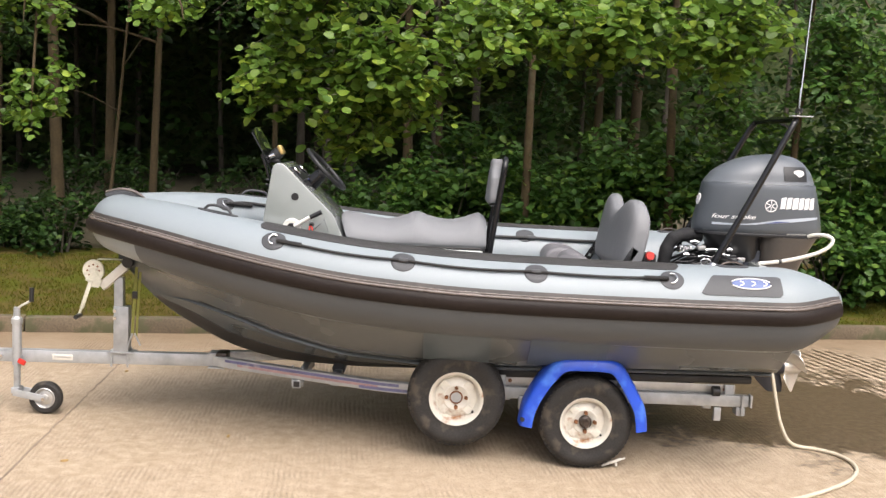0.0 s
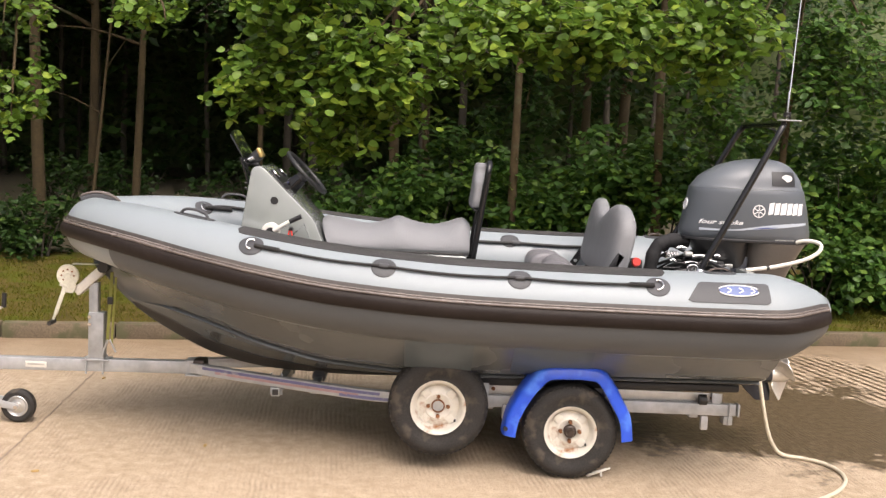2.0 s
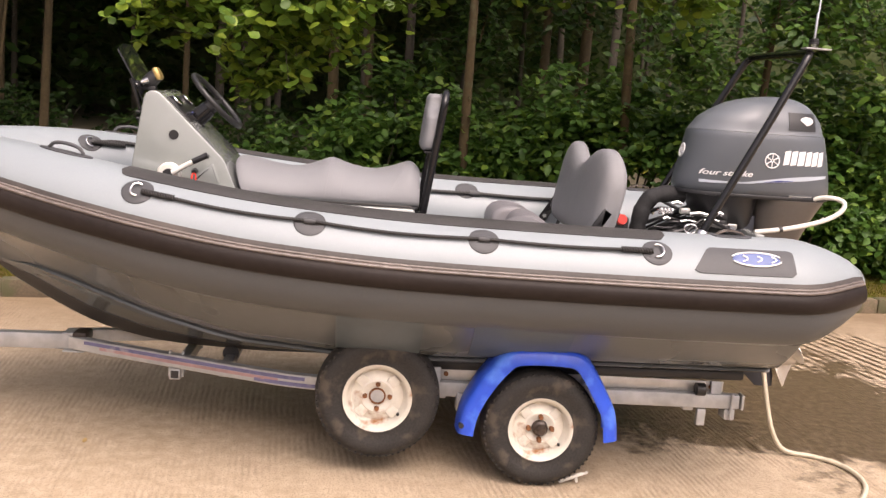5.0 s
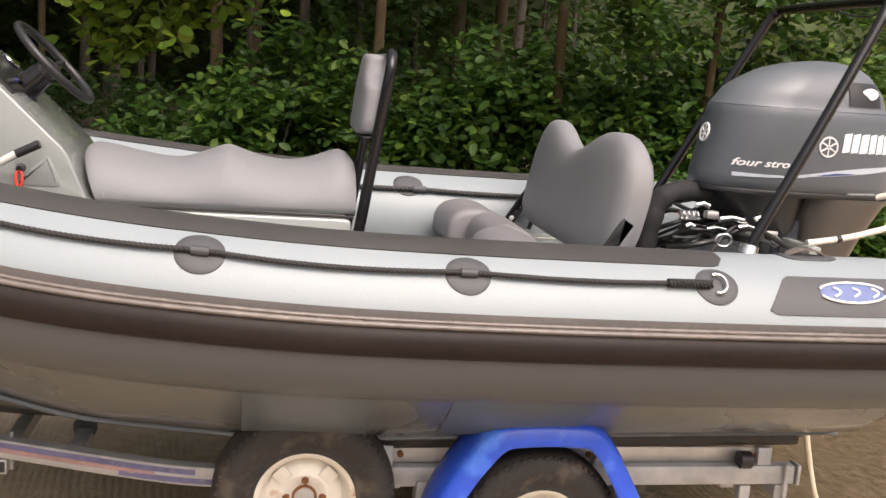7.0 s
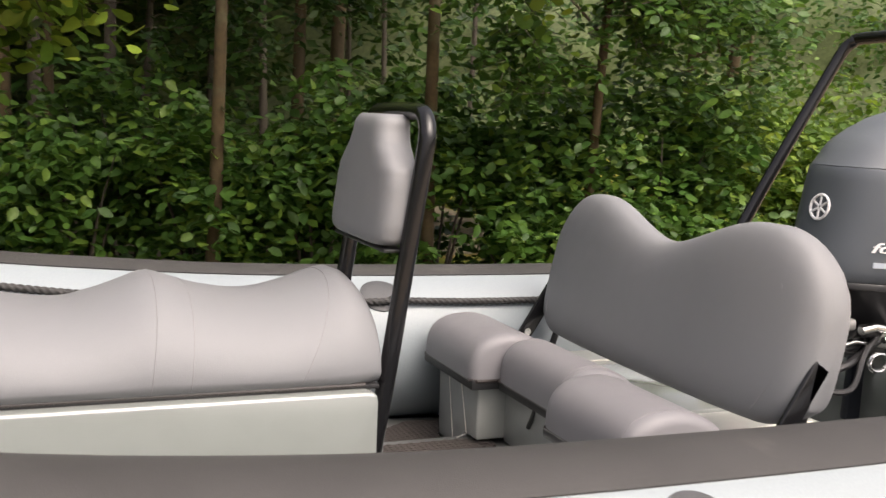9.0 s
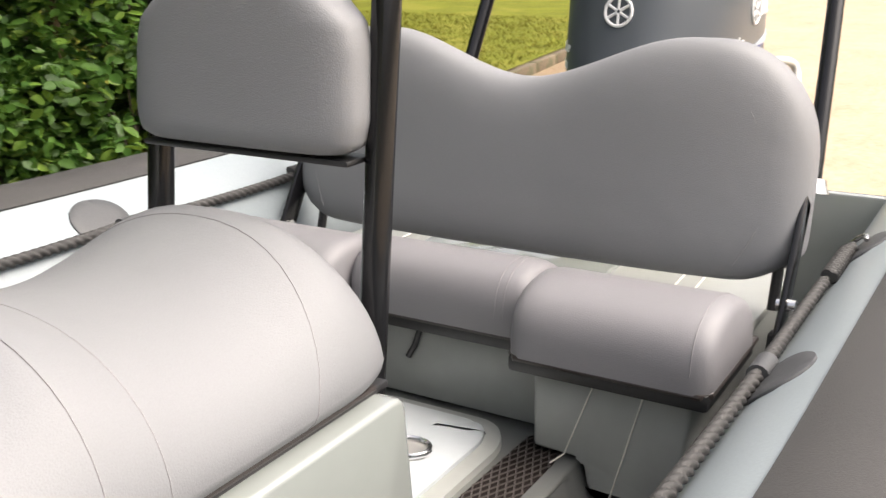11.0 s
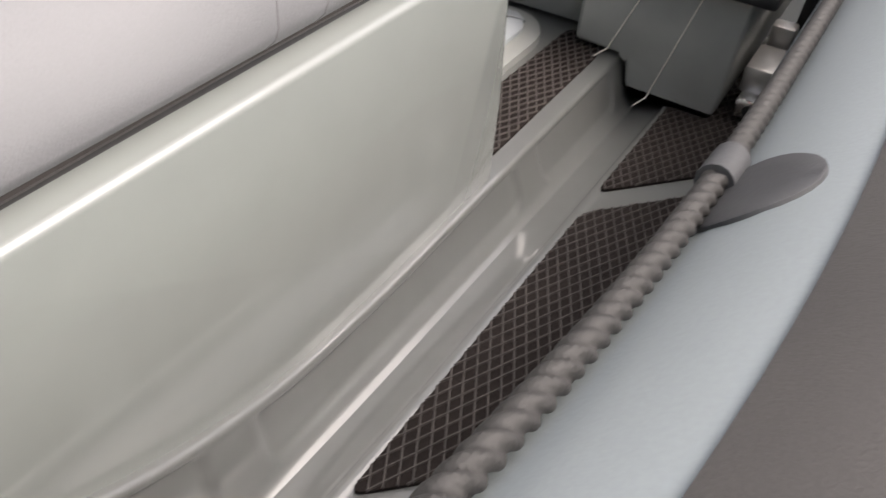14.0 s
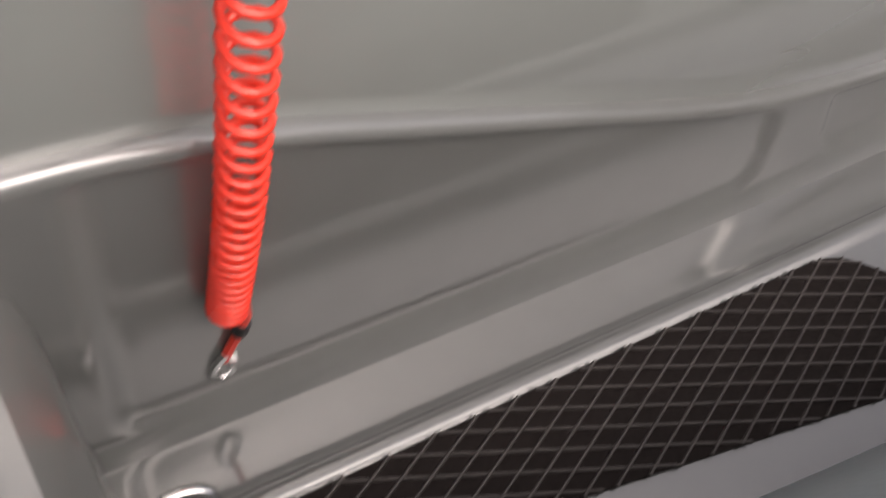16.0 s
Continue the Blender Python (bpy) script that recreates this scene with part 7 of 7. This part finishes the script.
def tree(x, y, r, h, lean, seed, crown, leaf=0.10, material=None, bark=None, masses=(), label="slim woodland tree with brown bark", easy=True, detail=None):
    """crown: (centre, radii, twigs) up high; masses: the same for low boughs."""
    material = material or LEAFC
    z0 = 0.25 + 0.04 * min(max(y - 2.5, 0), 6)
    tr = thing("tree", (x, y, z0), label, "tree", "woodland trees")
    line = trunk_line(x, y, h, lean, seed, z0)
    n = len(line)
    part("trunk", pipe(line, [r * (1.35 if i == 0 else 1.12 if i == 1 else 1.0) * (1 - 0.72 * i / (n - 1)) for i in range(n)], 12), bark or BARK, tr, angle=80)
    rr = random.Random(seed + 50)
    for k in range(7):
        i = int(n * rr.uniform(0.35, 0.95))
        p = line[min(i, n - 1)]
        a = rr.uniform(0, 6.28)
        e = p + Vector((math.cos(a), math.sin(a), rr.uniform(0.1, 0.7))) * rr.uniform(0.8, 1.8)
        part("limb", pipe(catmull([p, p.lerp(e, 0.5) + Vector((0, 0, 0.08)), e], 3), [r * 0.35 * (1 - 0.8 * t / 6) for t in range(7)], 6), bark or BARK, tr, angle=80)
    for c, rad, cnt in masses:
        p = line[int(n * 0.6)]
        c = Vector(c)
        part("limb", pipe(catmull([p, p.lerp(c, 0.5) + Vector((0, 0, 0.35)), c + Vector((0, 0, 0.1)), c + (c - p).normalized() * 0.3 - Vector((0, 0, 0.1))], 4), [r * 0.4 * (1 - 0.85 * t / 12) for t in range(13)], 6), bark or BARK, tr, angle=80)
    # crowns sit mostly out of view, added to keep sky off the wood
    if crown:
        pts, tw = sprays(crown[0], crown[1], crown[2], 0.15, per=8, twig=0.5)
        leaf_cloud("crown", pts, rs.uniform(0.11, 0.2, len(pts)), material, tr, True, label="dense green crown")
    allp, allt = [], []
    for c, rad, cnt in masses:
        pts, tw = sprays(c, rad, cnt, leaf)
        allp.append(pts), allt.extend(tw)
    if allp:
        pts = np.concatenate(allp)
        b = leaf_cloud("low_bough", pts, rs.uniform(0.65, 1.15, len(pts)) * leaf, detail or material, tr, easy, label="drooping boughs of rounded leaves")
        twig_mesh("twig", allt, tr)
        return tr, pts
    return tr, None


# overhanging alders on the verge, in the light
ALD, near_leaves = tree(0.95, 5.3, 0.055, 6.5, (0.1, -0.4), 3, ((0.6, 4.6, 5.6), (2.2, 1.7, 1.2), 240), 0.102, LEAFA,
     masses=[((-0.55, 2.7, 2.45), (0.72, 0.5, 0.42), 150), ((-1.40, 2.9, 2.34), (0.42, 0.4, 0.36), 70), ((-0.72, 3.0, 1.88), (0.42, 0.4, 0.24), 42), ((0.25, 2.9, 2.76), (0.6, 0.5, 0.33), 105), ((-0.9, 2.8, 2.95), (0.8, 0.5, 0.4), 100)], easy=False,
     label="alder with bright rounded leaves leaning over the verge")
tree(2.6, 5.2, 0.06, 6.2, (-0.2, -0.5), 4, ((2.4, 4.4, 5.5), (2.0, 1.6, 1.1), 220), 0.104, LEAFA,
     masses=[((1.55, 2.9, 2.86), (0.75, 0.5, 0.32), 150), ((2.5, 3.3, 2.92), (0.7, 0.5, 0.42), 130), ((0.95, 3.1, 3.0), (0.5, 0.4, 0.3), 75)], easy=False,
     label="alder with bright rounded leaves leaning over the verge")
tree(3.72, 4.75, 0.047, 5.8, (0.25, 0.1), 5, ((3.8, 5.2, 5.6), (1.9, 1.6, 1.1), 220), 0.098, LEAFC, bark=BARK, detail=LEAFB,
     masses=[((3.7, 4.4, 2.85), (1.0, 0.5, 0.5), 170), ((4.8, 4.8, 2.5), (0.9, 0.5, 0.6), 150), ((3.1, 4.6, 2.25), (0.6, 0.4, 0.45), 80)], easy=False)
tree(-4.92, 7.0, 0.088, 7, (-0.35, 0.0), 6, ((-4.8, 6.2, 5.6), (2.2, 1.9, 1.2), 240), 0.10, LEAFA,
     masses=[((-4.55, 5.2, 2.15), (0.42, 0.4, 0.5), 30), ((-2.75, 4.2, 3.05), (0.42, 0.4, 0.2), 26), ((-4.7, 5.4, 3.15), (0.7, 0.5, 0.28), 34)], easy=False,
     label="woodland tree with a straight brown trunk at the wood's edge")
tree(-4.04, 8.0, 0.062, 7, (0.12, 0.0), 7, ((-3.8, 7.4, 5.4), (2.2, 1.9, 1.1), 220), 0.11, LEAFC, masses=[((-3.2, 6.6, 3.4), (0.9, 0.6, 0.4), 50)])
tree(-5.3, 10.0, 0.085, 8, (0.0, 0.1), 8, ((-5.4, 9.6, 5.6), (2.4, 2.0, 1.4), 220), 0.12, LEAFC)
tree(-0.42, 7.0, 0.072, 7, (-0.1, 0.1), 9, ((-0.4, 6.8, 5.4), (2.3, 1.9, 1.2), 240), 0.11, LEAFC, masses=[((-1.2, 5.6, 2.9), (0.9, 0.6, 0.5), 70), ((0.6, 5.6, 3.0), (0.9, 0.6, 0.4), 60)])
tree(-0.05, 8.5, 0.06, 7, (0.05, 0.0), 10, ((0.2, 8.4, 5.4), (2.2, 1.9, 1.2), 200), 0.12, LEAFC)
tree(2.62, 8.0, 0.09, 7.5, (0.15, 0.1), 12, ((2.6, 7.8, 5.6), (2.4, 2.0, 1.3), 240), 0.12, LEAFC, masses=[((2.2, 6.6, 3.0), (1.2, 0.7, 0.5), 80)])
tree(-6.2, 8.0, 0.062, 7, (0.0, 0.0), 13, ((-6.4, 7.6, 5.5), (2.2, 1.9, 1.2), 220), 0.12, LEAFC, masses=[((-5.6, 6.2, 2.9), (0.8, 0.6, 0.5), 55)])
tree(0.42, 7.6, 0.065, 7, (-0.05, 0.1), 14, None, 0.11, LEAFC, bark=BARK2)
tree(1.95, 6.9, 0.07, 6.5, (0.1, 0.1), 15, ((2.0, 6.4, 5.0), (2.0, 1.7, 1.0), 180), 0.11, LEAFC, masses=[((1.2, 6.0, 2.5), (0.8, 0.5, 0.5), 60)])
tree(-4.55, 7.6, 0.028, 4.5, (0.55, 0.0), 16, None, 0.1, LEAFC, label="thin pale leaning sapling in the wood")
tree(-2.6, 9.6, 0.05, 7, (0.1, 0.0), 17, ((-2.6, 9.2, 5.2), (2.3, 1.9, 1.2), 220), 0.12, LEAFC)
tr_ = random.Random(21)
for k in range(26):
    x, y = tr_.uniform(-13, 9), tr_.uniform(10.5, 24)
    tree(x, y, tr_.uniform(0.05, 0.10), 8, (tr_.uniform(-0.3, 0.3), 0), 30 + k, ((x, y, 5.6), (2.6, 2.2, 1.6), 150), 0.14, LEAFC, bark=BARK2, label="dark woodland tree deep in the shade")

# shrubs along the wood's edge
def shrub(c, radii, count, leaf, material, label, easy=False):
    s = thing("shrub", (c[0], c[1], 0.2), label, "shrub", "shrubs at the wood's edge")
    pts, tw = sprays(c, radii, count, leaf, per=10, twig=0.26, shell=0.25)
    keep = pts[:, 2] > 0.16
    pts = pts[keep]
    leaf_cloud("foliage", pts, rs.uniform(0.6, 1.2, len(pts)) * leaf, material, s, easy)
    for k in range(6):
        a = 1.05 * k
        e = Vector(c) + Vector((radii[0] * 0.5 * math.cos(a), radii[1] * 0.5 * math.sin(a), radii[2] * 0.4))
        part("stem", pipe(catmull([(c[0] + 0.06 * math.cos(a), c[1] + 0.06 * math.sin(a), 0.15), (c[0] * 0.5 + e.x * 0.5, c[1] * 0.5 + e.y * 0.5, (0.15 + e.z) * 0.55), tuple(e)], 4), [0.018, 0.016, 0.014, 0.012, 0.011, 0.010, 0.008, 0.006, 0.004], 6), BARK2, s, angle=80)


SH = "leafy green shrub at the edge of the wood"
for c, rad, cnt in (((4.6, 5.0, 1.2), (0.9, 0.6, 1.0), 330), ((5.6, 5.3, 1.25), (0.9, 0.6, 1.05), 330), ((3.6, 5.2, 1.15), (0.9, 0.6, 1.0), 330), ((2.7, 5.3, 1.05), (0.85, 0.6, 0.9), 300), ((6.6, 5.5, 1.3), (0.9, 0.7, 1.1), 280),
                    ((4.2, 4.6, 0.6), (0.8, 0.4, 0.45), 160), ((5.4, 4.9, 0.6), (0.8, 0.4, 0.5), 160), ((3.2, 4.75, 0.6), (0.7, 0.4, 0.45), 150)):
    # the rightmost shrubs take the lightened leaf
    shrub(c, rad, int(cnt * 1.3), 0.108, LEAFD if c[0] > 5.5 else LEAFB, SH)
for c, rad, cnt in (((1.8, 5.5, 1.05), (0.85, 0.6, 0.9), 330), ((0.95, 5.7, 1.0), (0.85, 0.6, 0.85), 320), ((0.1, 6.0, 0.95), (0.85, 0.6, 0.8), 300), ((-0.8, 6.4, 0.75), (0.7, 0.5, 0.5), 170), ((2.4, 5.9, 1.35), (0.9, 0.6, 0.9), 260), ((0.5, 6.5, 1.3), (1.0, 0.6, 0.8), 220)):
    shrub(c, rad, cnt, 0.112, LEAFB, "dark green nettles and brambles under the trees")
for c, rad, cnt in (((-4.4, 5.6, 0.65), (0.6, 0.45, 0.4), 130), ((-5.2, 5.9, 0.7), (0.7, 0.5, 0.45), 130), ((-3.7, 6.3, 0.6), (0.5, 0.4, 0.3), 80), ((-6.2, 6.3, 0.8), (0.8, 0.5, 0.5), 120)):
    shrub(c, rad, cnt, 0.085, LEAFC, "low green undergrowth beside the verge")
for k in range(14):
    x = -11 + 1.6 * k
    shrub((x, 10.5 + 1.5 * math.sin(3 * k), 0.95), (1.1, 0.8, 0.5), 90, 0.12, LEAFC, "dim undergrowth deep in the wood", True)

# the far wood closes the view; an unseen added ring blocks low sky elsewhere
def far_line(name, pts, height, label):
    top, low = [], []
    line = catmull(pts, 14)
    for i, p in enumerate(line):
        t = (line[min(i + 1, len(line) - 1)] - line[max(i - 1, 0)]).normalized()
        n = Vector((-t.y, t.x, 0))
        rt, rl = [], []
        for j in range(13):
            z = height * j / 12 * (1 + 0.14 * noise.noise(Vector((p.x * 0.25, p.y * 0.25, 3))) * (j == 12))
            o = n * 1.3 * noise.noise(Vector((p.x * 0.5, p.y * 0.5, z * 0.6)))
            rt.append(p + o + Vector((0, 0, z - 0.2))), rl.append(p + o + n * 0.6 + Vector((0, 0, z - 0.2)))
        top.append(rt), low.append(rl)
    bm = slab(top, low)
    me = bpy.data.meshes.new(name)
    bm.to_mesh(me)
    bm.free()
    finish(me, FARWOOD, 60)
    return tagged(new(name, me), label, "backdrop", kind="structure")


FARWOOD = mat("far_foliage", (0.085, 0.11, 0.045), 0.9, vary=0.6, grain=9, blotch=0.7, bump=1.0)
far_line("backdrop_wood", [(-34, -10, 0), (-26, 4, 0), (-22, 14, 0), (-15, 25, 0), (-4, 31, 0), (10, 30, 0), (24, 27, 0), (38, 22, 0), (46, 8, 0)], 11, "dark wood closing the distance")
far_line("backdrop_trees", [(46, 8, 0), (48, -14, 0), (34, -34, 0), (8, -42, 0), (-18, -38, 0), (-32, -24, 0), (-34, -10, 0)], 6, "unseen dark screen added round the yard against low sky")

# unseen sheet added high over the trunks, to keep sky off the wood
top, low = [], []
for i in range(61):
    u = -36 + 72 * i / 60
    top.append([]), low.append([])
    for j in range(25):
        v = 8.5 + 23 * j / 24
        if u > 7:
            v = max(v, 8.5 + (u - 7) * 1.2)
        z = 8.6 + 0.9 * noise.noise(Vector((u * 0.5, v * 0.5, 2))) - (1.2 if j == 0 else 0)
        top[-1].append(kerb_at(u, v, z + 0.8)), low[-1].append(kerb_at(u, v, z))
shade_bm = slab(top, low)
me = bpy.data.meshes.new("leaf_roof")
shade_bm.to_mesh(me)
shade_bm.free()
finish(me, FARWOOD, 60)
tagged(new("leaf_roof", me), "unseen sheet added above the trees to darken the wood", "canopy", kind="structure")
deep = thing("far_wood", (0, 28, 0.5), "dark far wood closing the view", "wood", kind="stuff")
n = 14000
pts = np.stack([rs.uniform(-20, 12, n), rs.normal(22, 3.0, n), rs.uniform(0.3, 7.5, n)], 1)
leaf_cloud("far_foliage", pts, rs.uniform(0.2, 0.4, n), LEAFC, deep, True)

# lawn beyond the shrubs, and trees behind it
def lawn_place(a, b):
    u, v = 8.6 + 36 * a, 0.11 + 34 * b * b
    return kerb_at(u, v, 0.135 + 0.03 * v * 0.6 + 0.01 * noise.noise(Vector((u, v, 0))))


sheet("lawn", lawn_place, 60, 24, mat("mown_grass", (0.125, 0.135, 0.018), 0.9, vary=0.35, grain=120, blotch=2, bump=0.7, spec=0.1, stain=(0.165, 0.165, 0.028), stain_at=0.5, stain_scale=0.8), "bright mown lawn beyond the shrubs", "lawn")
for k, (x, y) in enumerate(((11, 13.5), (14.5, 12), (18, 14), (9.5, 10.5), (22, 15))):
    tree(x, y, 0.12, 7, (0.2, 0), 80 + k, ((x, y, 4.4), (2.6, 2.2, 2.2), 260), 0.14, LEAFB, masses=[((x, y - 0.6, 1.7), (1.8, 1.0, 1.0), 120)], label="broad tree behind the lawn")

# grass on the verge
def grass(name, count, u0, u1, v0, v1, lo, hi, zf, label):
    g = thing(name, tuple(kerb_at((u0 + u1) / 2, v0)), label, "grass", kind="stuff")
    verts, faces = [], []
    o = OFF[g]
    gr = random.Random(5)
    made = 0
    while made < count:
        u, v = gr.uniform(u0, u1), v0 + (v1 - v0) * gr.random()
        if noise.noise(Vector((u * 2.3, v * 2.6, 5))) < gr.uniform(-0.9, 0.2):
            continue
        made += 1
        p = kerb_at(u, v, zf(u, v)) - o
        a, h, w = gr.uniform(0, 6.28), gr.uniform(lo, hi), gr.uniform(0.002, 0.0045)
        bend = h * gr.uniform(0.2, 0.9)
        b = gr.uniform(0, 6.28)
        k = len(verts)
        verts += [(p.x - w * math.cos(a), p.y - w * math.sin(a), p.z - 0.004), (p.x + w * math.cos(a), p.y + w * math.sin(a), p.z - 0.004),
                  (p.x + w * 0.6 * math.cos(a) + bend * 0.35 * math.cos(b), p.y + w * 0.6 * math.sin(a) + bend * 0.35 * math.sin(b), p.z + h * 0.6),
                  (p.x + bend * math.cos(b), p.y + bend * math.sin(b), p.z + h)]
        faces += [(k, k + 1, k + 2), (k, k + 2, k + 3)]
    me = bpy.data.meshes.new(name)
    me.from_pydata(verts, [], faces)
    finish(me, GRASS, 60)
    ob = new("blade", me)
    ob.parent = g
    ob["kind"] = "stuff"


grass("verge_grass", 70000, -5.5, 8.8, 0.12, 3.2, 0.012, 0.038, verge_z, "short patchy grass on the verge")
grass("lawn_grass", 14000, 8.7, 20, 0.15, 6, 0.03, 0.07, lambda u, v: 0.135 + 0.018 * v, "short bright lawn grass")

# single leaves of the nearest boughs
one = bpy.data.meshes.new("leaf")
one.from_pydata([tuple(v) for v in ROUND_V], [], LEAF_F)
finish(one, LEAFA, 60)
order = np.argsort(near_leaves[:, 1])[:300]
fr = turns(300, 0.35)
for i, k in enumerate(order):
    ob = new("leaf", one)
    ob.parent = ALD
    m = Matrix([[*fr[i][0], 0], [*fr[i][1], 0], [*fr[i][2], 0], [0, 0, 0, 1]])
    p = near_leaves[k] + rs.normal(0, 0.05, 3)
    ob.matrix_basis = Matrix.Translation(Vector(p) - OFF[ALD]) @ m @ Matrix.Scale(float(rs.uniform(0.07, 0.105)), 4)
